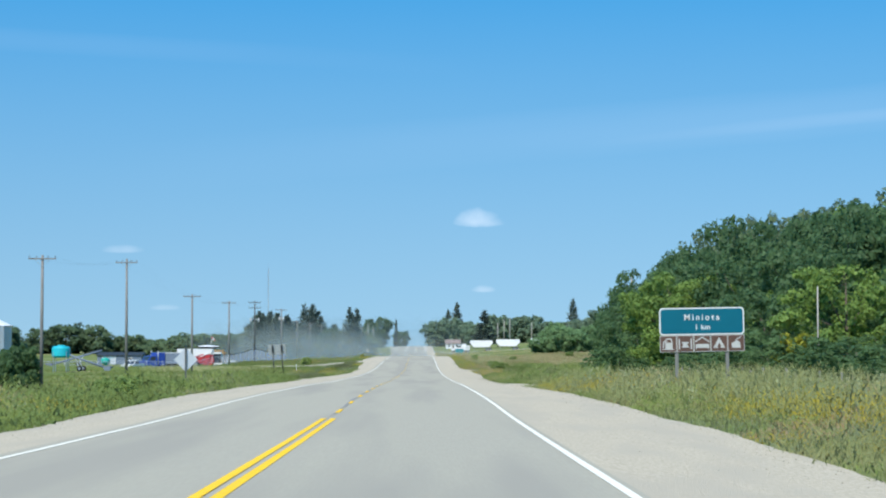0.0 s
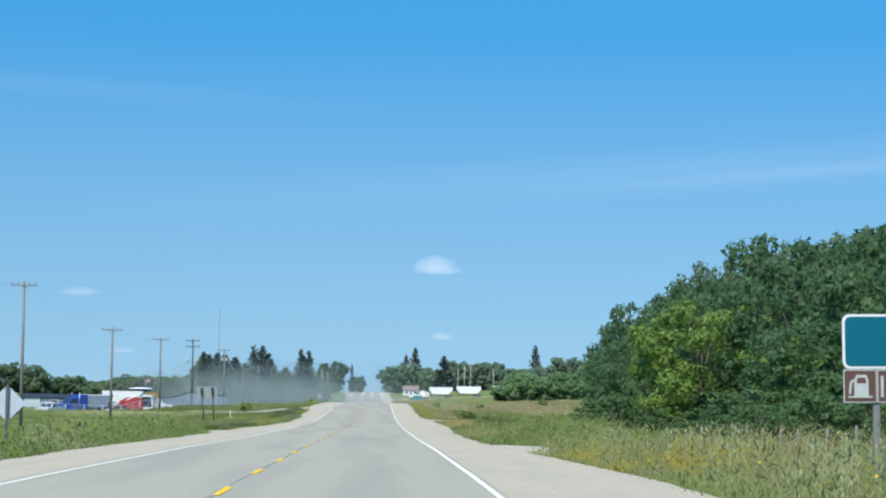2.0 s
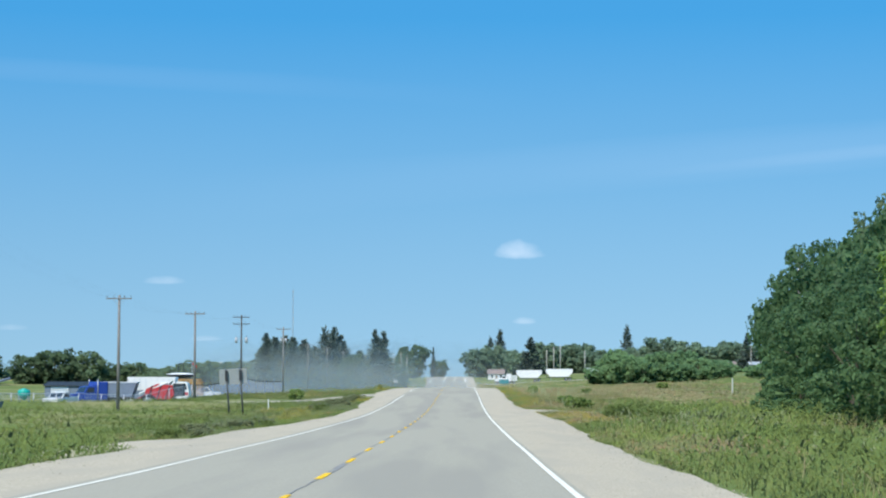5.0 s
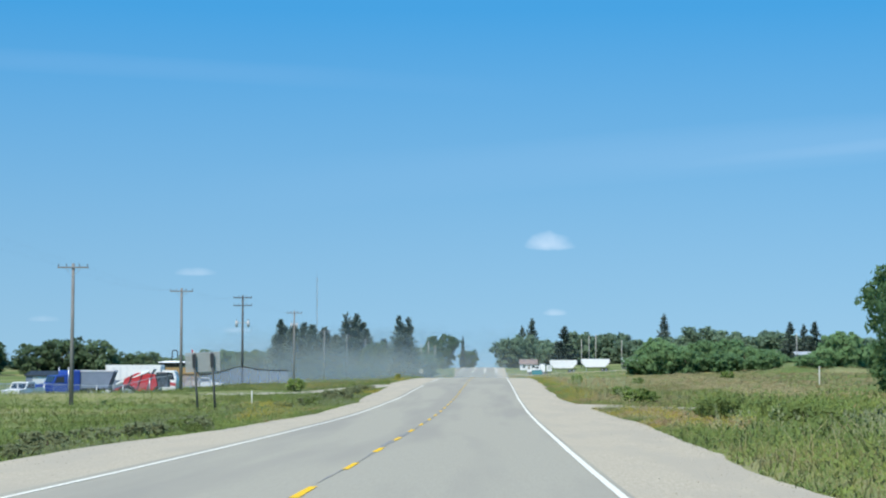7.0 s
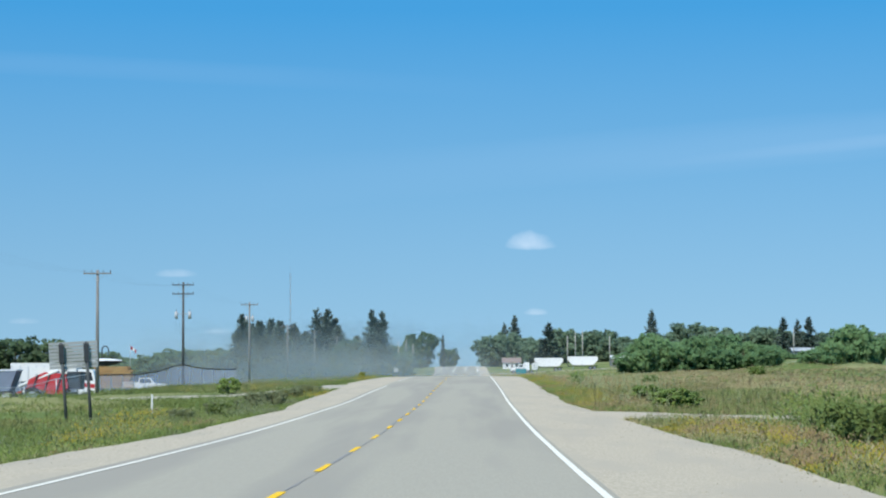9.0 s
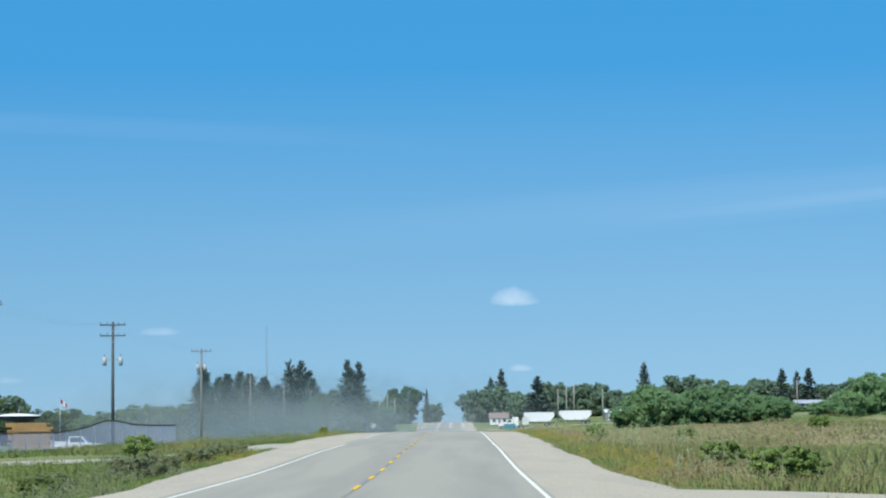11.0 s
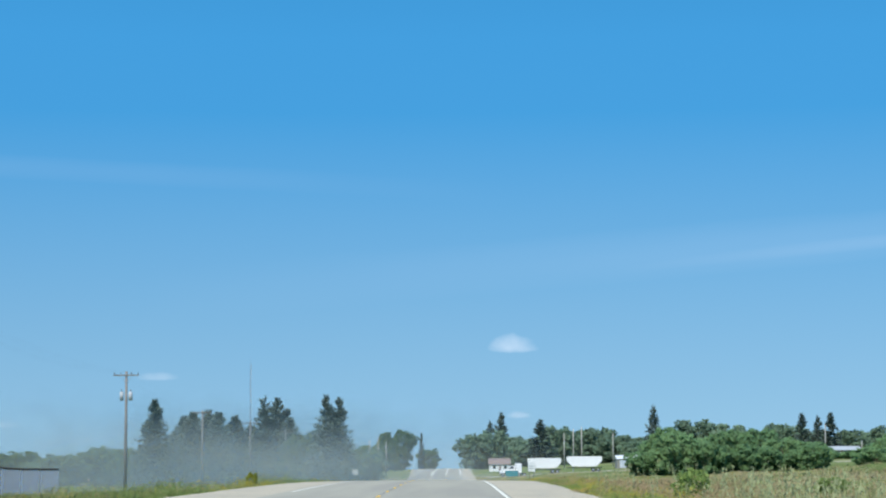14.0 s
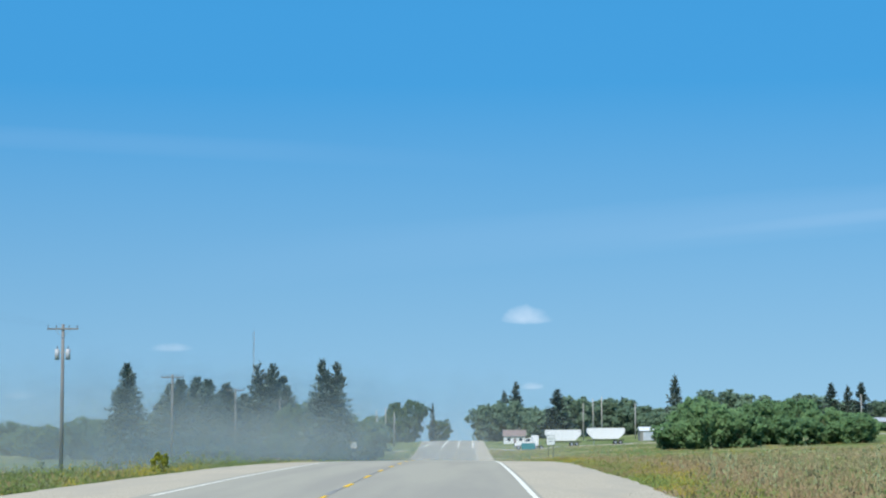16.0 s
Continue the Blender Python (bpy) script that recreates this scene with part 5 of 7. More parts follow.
def destination_sign():
    s = empty("destination_sign", pose(9.70, 75.3, 1.335, 0, -1.0, 0))
    part("panel", prism(B(), rounded(3.06, 0.98, 0.13), 0, 0.03), M_SIGN_WHITE, s, "white-edged sheet panel")
    part("face", prism(B(), rounded(2.97, 0.89, 0.10), -0.006, 0.0), M_SIGN_GREEN, s, "teal green reflective face")
    text_mesh("place_name", "Miniota", 0.30, M_SIGN_WHITE, s, 0.0, -0.009, 0.135, spacing=1.42)
    text_mesh("distance", "1 km", 0.26, M_SIGN_WHITE, s, 0.02, -0.009, -0.22, spacing=1.1)
    for i in range(5):
        x = -1.224 + i * 0.612
        tab = part("service_tab", prism(B(), moved(rounded(0.600, 0.60, 0.03), x, -0.80), 0.004, 0.028), M_SIGN_DULL, s, "white-edged service tab")
        part("tab_face", prism(B(), moved(rounded(0.562, 0.552, 0.02), x, -0.80), -0.004, 0.004), M_SIGN_BROWN, tab, "dark brown face")
        bm = B()
        if i == 0:      # fuel pump
            prism(bm, moved([(-0.13, -0.19), (0.13, -0.19), (0.13, 0.10), (0.09, 0.20), (-0.09, 0.20), (-0.13, 0.10)], x + 0.02, -0.80), -0.012, -0.004)
            prism(bm, moved([(-0.22, -0.21), (0.22, -0.21), (0.22, -0.18), (-0.22, -0.18)], x, -0.80), -0.0125, -0.004)
            prism(bm, moved([(-0.21, -0.14), (-0.17, -0.14), (-0.15, 0.04), (-0.11, 0.10), (-0.13, 0.13), (-0.19, 0.06)], x, -0.80), -0.012, -0.004)
            part("pump_window", prism(B(), moved([(-0.09, 0.05), (0.09, 0.05), (0.07, 0.15), (-0.07, 0.15)], x + 0.02, -0.80), -0.016, -0.0125), M_SIGN_BROWN, tab, "brown pump window")
        elif i == 1:    # table between knife and fork
            prism(bm, moved([(-0.24, -0.20), (-0.19, -0.20), (-0.19, 0.18), (-0.24, 0.18)], x, -0.80), -0.012, -0.004)
            prism(bm, moved([(0.19, -0.20), (0.24, -0.20), (0.24, 0.18), (0.19, 0.18)], x, -0.80), -0.012, -0.004)
            prism(bm, moved([(-0.14, -0.14), (0.14, -0.14), (0.07, -0.03), (0.14, 0.06), (-0.14, 0.06), (-0.07, -0.03)], x, -0.80), -0.012, -0.004)
        elif i == 2:    # bed under a roof
            prism(bm, moved([(-0.25, 0.04), (0.0, 0.20), (0.25, 0.04), (0.25, 0.09), (0.0, 0.25), (-0.25, 0.09)], x, -0.80), -0.012, -0.004)
            prism(bm, moved([(-0.24, -0.20), (-0.20, -0.20), (-0.20, -0.16), (0.20, -0.16), (0.20, -0.20), (0.24, -0.20), (0.24, -0.02), (-0.24, -0.02)], x, -0.80), -0.012, -0.004)
        elif i == 3:    # tent
            prism(bm, moved([(-0.22, -0.17), (-0.05, -0.17), (0.0, -0.04), (0.05, -0.17), (0.22, -0.17), (0.04, 0.14), (0.02, 0.20), (-0.02, 0.20), (-0.04, 0.14)], x, -0.80), -0.012, -0.004)
            part("tent_opening", prism(B(), moved([(-0.075, -0.13), (0.075, -0.13), (0.0, 0.03)], x, -0.80), -0.016, -0.0125), M_SIGN_BROWN, tab, "brown tent opening")
        else:           # golf symbol, as a plain shape
            prism(bm, moved([(-0.14, -0.18), (0.16, -0.18), (0.14, 0.02), (0.02, 0.10), (-0.10, 0.02), (-0.18, 0.0)], x, -0.80), -0.012, -0.004)
            prism(bm, moved([(-0.02, 0.10), (0.19, 0.20), (0.18, 0.23), (-0.03, 0.13)], x, -0.80), -0.012, -0.004)
        part("pictogram", bm, M_SIGN_DULL, tab, "white pictogram")
    for x in (-0.92, 0.90):
        part("post", box(B(), x - 0.06, x + 0.06, 0.04, 0.16, -3.4, 0.42, 0.008), M_SIGN_POST, s, "weathered square wooden post")
    for z in (-0.30, 0.28):
        part("stringer", box(B(), -1.45, 1.45, 0.028, 0.042, z - 0.03, z + 0.03), M_ALU, s)
    tagged(s, "teal town distance sign with five brown service tabs on wooden posts", "road sign")


def warning_sign_back():
    x, y, z = -12.64, 109.5, -0.10
    s = empty("warning_sign", pose(x, y, z, 0, 0, 4))
    d = 0.62
    part("plate", prism(B(), [(0, -d), (d, 0), (0, d), (-d, 0)], 0, 0.012), M_ALU, s, "bare aluminium back of a diamond plate")
    part("post", box(B(), -0.05, 0.05, -0.10, -0.004, -2.6, 0.62, 0.006), M_POLE_DARK, s, "dark treated square post")
    for zz in (-0.3, 0.3):
        part("bolt", tube(B(), (0, -0.115, zz), (0, -0.09, zz), 0.014, seg=8), M_STEEL, s)
    tagged(s, "bare metal back of a diamond warning sign on a dark post", "road sign")
    for dx in (-0.12,):
        delineator(x + dx, y - 1.2, 0.85)


def delineator(x, y, h):
    z = gz(x, y)
    d = empty("delineator_post", pose(x, y, z))
    part("post", box(B(), -0.04, 0.04, -0.012, 0.012, -0.2, h, 0.004), M_SIDING, d, "flat white marker post")
    part("cap", box(B(), -0.06, 0.06, -0.016, 0.016, h, h + 0.05, 0.004), M_SIGN_WHITE, d)
    tagged(d, "short white marker post in the verge grass", "marker post", "marker posts")


M_BOARD = material("weathered_board_slats", (0.36, 0.38, 0.37), 0.8, second=(0.27, 0.285, 0.28), scale=3, contrast=0.6, stretch=(0.3, 1, 4))


def billboard():
    """A slatted board seen from behind, on two dark posts that lean a little."""
    s = empty("slatted_board", pose(-18.65, 268.6, 0, 0, -3, 12))
    base = gz(-18.5, 268.6)
    for x, lean in ((-0.55, 0.10), (0.60, 0.07)):
        part("post", tube(B(), (x + lean, -0.06, base - 0.3), (x, -0.06, 1.50), 0.075, 0.07, 8), M_POLE_DARK, s, "dark leaning round post", True)
        part("bracket", box(B(), x - 0.12, x + 0.12, -0.16, -0.02, 0.55, 1.42, 0.01), M_DARK, s, "dark bracket plate")
    for i in range(8):
        part("slat", box(B(), -1.12, 1.12, 0.02, 0.045, 0.28 + i * 0.158, 0.415 + i * 0.158, 0.004), M_BOARD, s)
    tagged(s, "pale slatted board seen from behind on two dark posts", "sign board")


def insulator(bm, x, z):
    tube(bm, (x, 0, z), (x, 0, z + 0.10), 0.018, 0.018, 6)
    tube(bm, (x, 0, z + 0.09), (x, 0, z + 0.14), 0.05, 0.035, 8)
    tube(bm, (x, 0, z + 0.15), (x, 0, z + 0.20), 0.042, 0.03, 8)


def utility_pole(x, y, top, dark=False, arms=(0.25,), pots=(), arm=2.4):
    z = gz(x, y)
    h = top - z
    p = empty("utility_pole", pose(x, y, z, random.uniform(-0.5, 0.5), random.uniform(-0.15, 0.15), 0))
    wood = M_POLE_DARK if dark else M_POLE
    part("shaft", tube(B(), (0, 0, -0.5), (0, 0, h), 0.175, 0.115, 12), wood, p, "tapered round wooden shaft", True)
    for d in arms:
        a = part("crossarm", box(B(), -arm / 2, arm / 2, -0.19, -0.09, h - d - 0.12, h - d, 0.01), wood, p, "grey wooden crossarm")
        for sx in (-arm / 2 + 0.08, -arm / 4 + 0.1, arm / 4 - 0.1, arm / 2 - 0.08):
            bm = B()
            insulator(bm, sx, h - d)
            bmesh.ops.translate(bm, verts=bm.verts, vec=(0, -0.14, 0))
            part("insulator", bm, M_CERAMIC, a, "brown glazed insulator", True)
        for sx in (-1, 1):
            part("brace", tube(B(), (0, -0.14, h - d - 0.75), (sx * 0.62, -0.14, h - d - 0.10), 0.014, seg=6), M_STEEL, p)
    for sx, zz in pots:
        t = part("transformer", tube(B(), (sx, -0.05, h - zz - 0.82), (sx, -0.05, h - zz), 0.18, 0.18, 14), M_DRUM, p, "grey cylindrical transformer can", True)
        bm = B()
        tube(bm, (sx, -0.05, h - zz), (sx, -0.05, h - zz + 0.24), 0.04, 0.025, 8)
        part("bushing", bm, M_CERAMIC, t, "", True)
        part("bracket", box(B(), min(0, sx), max(0, sx), -0.09, -0.01, h - zz - 0.30, h - zz - 0.22), M_STEEL, p)
    label = ("dark wooden utility pole with crossarms and hanging transformers" if pots else "weathered wooden utility pole with one crossarm")
    tagged(p, label, "utility pole", "power line")
    return x, y, top


def wires(spans, arm=2.4):
    """Thin sagging conductors from pole to pole, one object a conductor."""
    for off in (-arm / 2 + 0.08, -arm / 4 + 0.1, arm / 4 - 0.1, arm / 2 - 0.08):
        cu = bpy.data.curves.new("power_wire", "CURVE")
        cu.dimensions, cu.bevel_depth, cu.bevel_resolution = "3D", 0.0018, 0
        pts = []
        for (x0, y0, z0), (x1, y1, z1) in zip(spans, spans[1:]):
            for i in range(9):
                t = i / 8
                pts.append((x0 + (x1 - x0) * t + off, y0 + (y1 - y0) * t - 0.14, z0 + (z1 - z0) * t - 0.06 - 2.4 * t * (1 - t)))
        sp = cu.splines.new("POLY")
        sp.points.add(len(pts) - 1)
        for q, c in zip(sp.points, pts):
            q.co = (*c, 1)
        tmp = new("power_wire", cu)
        me = bpy.data.meshes.new_from_object(tmp.evaluated_get(bpy.context.evaluated_depsgraph_get()))
        bpy.data.objects.remove(tmp)
        me.materials.append(M_WIRE)
        tagged(new("power_wire", me), "thin dark conductor strung between the utility poles", "power wire", "power wires")


def plain_pole(x, y, top, r=0.15, label="tall bare pale wooden pole"):
    z = gz(x, y)
    p = empty("bare_pole", pose(x, y, z))
    part("shaft", tube(B(), (0, 0, -0.4), (0, 0, top - z), r, r * 0.72, 10), M_POLE_PALE, p, "", True)
    part("cap", tube(B(), (0, 0, top - z), (0, 0, top - z + 0.08), r * 0.8, r * 0.5, 10), M_STEEL, p, "metal cap", True)
    tagged(p, label, "pole", "bare poles")


def radio_mast(x, y, top):
    z = gz(x, y)
    m = empty("radio_mast", pose(x, y, z))
    h, r = top - z, 0.32
    legs = [(r * math.cos(radians(a)), r * math.sin(radians(a))) for a in (90, 210, 330)]
    for lx, ly in legs:
        part("leg", tube(B(), (lx, ly, 0), (lx, ly, h), 0.045, 0.035, 6), M_STEEL, m)
    bm = B()
    n = int(h / 0.9)
    for i in range(n):
        for (ax, ay), (bx, by) in zip(legs, legs[1:] + legs[:1]):
            tube(bm, (ax, ay, i * h / n), (bx, by, (i + 1) * h / n), 0.03, seg=4, caps=False)
    part("lacing", bm, M_STEEL, m, "zigzag steel lacing")
    part("antenna", tube(B(), (0, 0, h), (0, 0, h + 3.0), 0.04, 0.02, 6), M_STEEL, m)
    tagged(m, "slender steel lattice radio mast beyond the trees", "mast")


def fence_post(x, y, h=1.0):
    z = gz(x, y)
    p = empty("fence_post", pose(x, y, z, random.uniform(-4, 4), random.uniform(-4, 4), random.uniform(0, 90)))
    part("stake", tube(B(), (0, 0, -0.2), (0, 0, h), 0.065, 0.055, 8), M_SIGN_POST, p, "", True)
    part("staple", box(B(), -0.07, 0.07, -0.012, 0.012, h * 0.72, h * 0.74), M_STEEL, p)
    tagged(p, "short pale weathered wooden fence post in tall grass", "fence post", "field fence posts")


destination_sign()
warning_sign_back()
billboard()
delineator(-17.0, 281.8, 1.0)
delineator(27.4, 311.0, 1.5)
LINE = [utility_pole(-33.0, 181.8, 8.75), utility_pole(-33.2, 236.0, 10.9, arms=(0.35,)), utility_pole(-32.1, 293.4, 8.6), utility_pole(-32.2, 351.2, 9.15),
        utility_pole(-32.1, 404.3, 10.5, True, (0.25, 1.25), ((-0.76, 3.25), (0.74, 3.25))), utility_pole(-30.8, 461.5, 10.35, arms=(0.3,), pots=((-0.42, 1.9), (0.42, 1.9))),
        utility_pole(-31.0, 523.4, 8.8), utility_pole(-31.0, 584.0, 9.2), utility_pole(-31.0, 651.2, 9.5)]
wires([(x, y, t - 0.1) for x, y, t in LINE])
for px, py, pt in ((36.0, 876.0, 15.5), (33.7, 877.5, 15.0), (31.2, 880.4, 13.8), (45.0, 876.0, 13.6), (-22.4, 876.0, 12.8), (-25.2, 883.3, 12.2), (-20.4, 884.8, 11.6), (-30.5, 817.6, 13.0), (105.4, 873.1, 15.8), (116.3, 876.0, 11.2)):
    plain_pole(px, py, pt, 0.17)
plain_pole(24.2, 247.5, 9.3, 0.13, "pale bare pole standing among the trees")
plain_pole(21.5, 116.1, 3.85, 0.05, "slender pale bare pole at the wood's edge")
radio_mast(-76, 1051, 43.5)
for i in range(15):
    fence_post(16.6 + random.uniform(-0.2, 0.2), 85 + i * 4.5, random.uniform(0.85, 1.1))


# ---- vehicles ----
def wheel(parent, x, y, z, r=0.5, w=0.26):
    """A wheel whose axle runs along y."""
    t = part("wheel", tube(B(), (x, y - w / 2, z), (x, y + w / 2, z), r, seg=18), M_BLACK, parent, "black tyre", True)
    part("rim", tube(B(), (x, y - w / 2 - 0.012, z), (x, y + w / 2 + 0.012, z), r * 0.55, seg=12), M_STEEL, t, "pale steel rim")


def semi_tractor(at, paint, label, nose=-1):
    """A conventional highway tractor that points along -x (nose -1) or +x."""
    s = empty("semi_tractor", at)
    k = nose

    def b(name, x0, x1, y0, y1, z0, z1, mat, bev=0.06, parent=s, lab=""):
        return part(name, box(B(), min(k * x0, k * x1), max(k * x0, k * x1), y0, y1, z0, z1, bev), mat, parent, lab)
    b("frame", -3.2, 3.3, -0.45, 0.45, 0.75, 1.0, M_DARK, 0.02)
    part("hood", prism(B(), [(k * x, z) for x, z in ((1.2, 1.0), (3.4, 0.85), (3.5, 1.35), (3.3, 1.68), (1.2, 1.95))], -0.85, 0.85), paint, s, "sloping hood")
    cab = part("cab", prism(B(), [(k * x, z) for x, z in ((-0.5, 0.95), (1.3, 0.95), (1.3, 1.95), (0.85, 2.75), (-0.5, 2.85))], -1.12, 1.12), paint, s, "boxy cab")
    part("windscreen", prism(B(), [(k * x, z) for x, z in ((1.30, 2.0), (1.32, 2.0), (0.90, 2.70), (0.88, 2.70))], -0.95, 0.95), M_GLASS, cab)
    for y in (-1.13, 1.125):
        part("side_window", prism(B(), [(k * x, z) for x, z in ((-0.1, 1.95), (1.1, 1.95), (0.75, 2.6), (-0.1, 2.62))], y, y + 0.008), M_GLASS, cab)
    b("sleeper", -2.1, -0.45, -1.18, 1.18, 0.95, 3.35, paint, 0.14, lab="tall sleeper box")
    b("bumper", 3.4, 3.62, -1.1, 1.1, 0.45, 0.85, M_STEEL, 0.05)
    b("grille", 3.46, 3.54, -0.5, 0.5, 0.9, 1.5, M_DARK, 0.01)
    for y in (-0.85, 0.85):
        b("headlight", 3.40, 3.52, y - 0.15, y + 0.15, 1.0, 1.2, M_ALU, 0.02)
        part("exhaust_stack", tube(B(), (k * -0.6, y * 1.4, 1.2), (k * -0.6, y * 1.4, 3.7), 0.08, seg=10), M_STEEL, s, "", True)
        b("fuel_tank", -0.6, 0.9, y - 0.3, y + 0.3, 0.4, 0.95, M_STEEL, 0.1)
    for x in (2.6, -1.5, -2.75):
        for y in (-0.98, 0.98):
            wheel(s, k * x, y, 0.5, 0.5, 0.3 if x > 0 else 0.5)
    tagged(s, label, "truck")
    return s


def hopper_trailer(at, length, label):
    """A grain hopper trailer: flat top, hoppers that slope in below."""
    s = empty("grain_trailer", at)
    l = length / 2
    part("hopper_body", prism(B(), [(-l, 2.75), (-l * 0.70, 1.4), (-l * 0.08, 1.3), (0, 1.5), (l * 0.08, 1.3), (l * 0.70, 1.4), (l, 2.75), (l, 3.7), (-l, 3.7)], -1.28, 1.28), M_WHITE, s, "white slope-bottomed hopper")
    part("tarp", prism(B(), [(-l - 0.05, 3.70), (l + 0.05, 3.70), (l - 0.2, 3.86), (-l + 0.2, 3.86)], -1.2, 1.2), M_SIGN_WHITE, s, "white roll tarp")
    for i in range(9):
        x = -l + 0.4 + i * (length - 0.8) / 8
        for y in (-1.31, 1.28):
            part("rib", box(B(), x - 0.03, x + 0.03, y, y + 0.03, 2.8, 3.68), M_ALU, s)
    part("frame", box(B(), -l, l, -0.5, 0.5, 0.95, 1.15, 0.02), M_DARK, s)
    for x in (l - 1.0, l - 2.2):
        for y in (-0.95, 0.95):
            wheel(s, x, y, 0.5, 0.5, 0.5)
    for y in (-0.6, 0.6):
        part("landing_leg", box(B(), -l + 1.6, -l + 1.72, y - 0.05, y + 0.05, 0.1, 1.0), M_STEEL, s)
    tagged(s, label, "trailer", "grain trailers")


def box_trailer(at, length, height, mat, label):
    s = empty("box_trailer", at)
    l = length / 2
    part("body", box(B(), -l, l, -1.25, 1.25, 1.0, height, 0.05), mat, s, "trailer body")
    part("roof", prism(B(), [(-l - 0.02, height), (l + 0.02, height), (l - 0.15, height + 0.12), (-l + 0.15, height + 0.12)], -1.2, 1.2), M_ALU, s)
    part("rail", box(B(), -l - 0.02, l + 0.02, -1.29, -1.25, 1.0, 1.14), M_STEEL, s)
    for i in range(11):
        x = -l + 0.3 + i * (length - 0.6) / 10
        part("rib", box(B(), x - 0.025, x + 0.025, -1.285, -1.25, 1.16, height - 0.05), M_ALU, s)
    for x in (l - 1.0, l - 2.2):
        for y in (-0.95, 0.95):
            wheel(s, x, y, 0.5, 0.5, 0.45)
    for y in (-0.6, 0.6):
        part("landing_leg", box(B(), -l + 1.6, -l + 1.72, y - 0.05, y + 0.05, 0.0, 1.0), M_STEEL, s)
    tagged(s, label, "trailer", "parked trailers")


def dump_trailer(at, length, label):
    s = empty("dump_trailer", at)
    l = length / 2
    part("tub", prism(B(), [(-l, 2.3), (-l + 0.7, 1.0), (l - 0.6, 1.0), (l, 2.3)], -1.2, 1.2), M_GREYBLUE, s, "slate grey dump tub")
    part("rim", box(B(), -l - 0.05, l + 0.05, -1.25, 1.25, 2.3, 2.42, 0.02), M_ALU, s, "pale top rail")
    part("frame", box(B(), -l + 0.4, l - 0.4, -0.45, 0.45, 0.75, 0.98, 0.02), M_DARK, s)
    for x in (l - 1.1, l - 2.3):
        for y in (-0.95, 0.95):
            wheel(s, x, y, 0.5, 0.5, 0.45)
    tagged(s, label, "trailer", "parked trailers")


def pickup(at, paint, label, nose=-1):
    s = empty("pickup_truck", at)
    k = nose
    part("body", prism(B(), [(k * x, z) for x, z in ((-2.75, 0.55), (2.6, 0.5), (2.75, 0.7), (2.7, 1.05), (1.3, 1.15), (-2.75, 1.12))], -0.98, 0.98), paint, s, "painted lower body")
    cab = part("cab", prism(B(), [(k * x, z) for x, z in ((-0.9, 1.1), (1.35, 1.12), (0.65, 1.82), (-0.7, 1.86))], -0.88, 0.88), paint, s)
    for y in (-0.89, 0.882):
        part("side_window", prism(B(), [(k * x, z) for x, z in ((-0.65, 1.2), (1.0, 1.2), (0.55, 1.72), (-0.58, 1.75))], y, y + 0.008), M_GLASS, cab)
    part("windscreen", prism(B(), [(k * x, z) for x, z in ((1.30, 1.19), (1.33, 1.19), (0.72, 1.77), (0.70, 1.77))], -0.78, 0.78), M_GLASS, cab)
    for y0, y1 in ((-0.98, -0.9), (0.9, 0.98)):
        part("bed_side", box(B(), min(k * -2.75, k * -0.95), max(k * -2.75, k * -0.95), y0, y1, 1.1, 1.32, 0.02), paint, s)
    part("bumper", box(B(), min(k * 2.7, k * 2.85), max(k * 2.7, k * 2.85), -0.95, 0.95, 0.5, 0.72, 0.03), M_STEEL, s)
    for y in (-0.7, 0.7):
        part("headlight", box(B(), min(k * 2.70, k * 2.77), max(k * 2.70, k * 2.77), y - 0.18, y + 0.18, 0.8, 0.98, 0.02), M_ALU, s)
    for x in (1.75, -1.7):
        for y in (-0.88, 0.88):
            wheel(s, k * x, y, 0.38, 0.38, 0.24)
    tagged(s, label, "pickup truck", "parked pickups")


def box_truck(at, label):
    """A straight truck whose cab is at +x: cargo box, cab with a red stripe."""
    s = empty("box_truck", at)
    part("cargo_box", box(B(), -3.4, 2.25, -1.25, 1.25, 2.0, 3.52, 0.05), M_SIDING, s, "white cargo box")
    part("roof", prism(B(), [(-3.45, 3.52), (2.3, 3.52), (2.2, 3.68), (-3.35, 3.68)], -1.24, 1.24), M_SIGN_WHITE, s)
    part("frame", box(B(), -3.4, 3.5, -0.5, 0.5, 0.7, 1.0, 0.02), M_DARK, s)
    # grey panel added to darken the underside below the white box
    part("lower_panel", box(B(), -3.4, 2.25, -1.22, 1.22, 1.0, 2.0, 0.02), M_GREYBLUE, s, "slate grey panel standing in for the dark underside")
    for i in range(9):
        part("side_post", box(B(), -3.3 + i * 0.68, -3.22 + i * 0.68, -1.285, -1.252, 1.1, 3.46, 0.006), M_ALU, s, "grey upright post")
    cab = part("cab", prism(B(), [(2.34, 0.75), (3.75, 0.75), (3.82, 1.9), (3.62, 2.9), (3.4, 3.08), (2.34, 3.12)], -1.15, 1.15), M_WHITE, s, "white cab")
    for y in (-1.16, 1.152):
        part("side_window", prism(B(), [(2.6, 2.1), (3.6, 2.05), (3.45, 2.8), (2.6, 2.85)], y, y + 0.008), M_GLASS, cab)
        part("stripe", prism(B(), [(2.36, 1.55), (3.74, 1.35), (3.76, 1.72), (2.36, 1.95)], y, y + 0.008), M_RED, cab, "red stripe")
    part("bumper", box(B(), 3.7, 3.9, -1.1, 1.1, 0.5, 0.8, 0.03), M_STEEL, s)
    for x in (2.95, -2.1):
        for y in (-1.0, 1.0):
            wheel(s, x, y, 0.48, 0.48, 0.3)
    tagged(s, label, "truck")


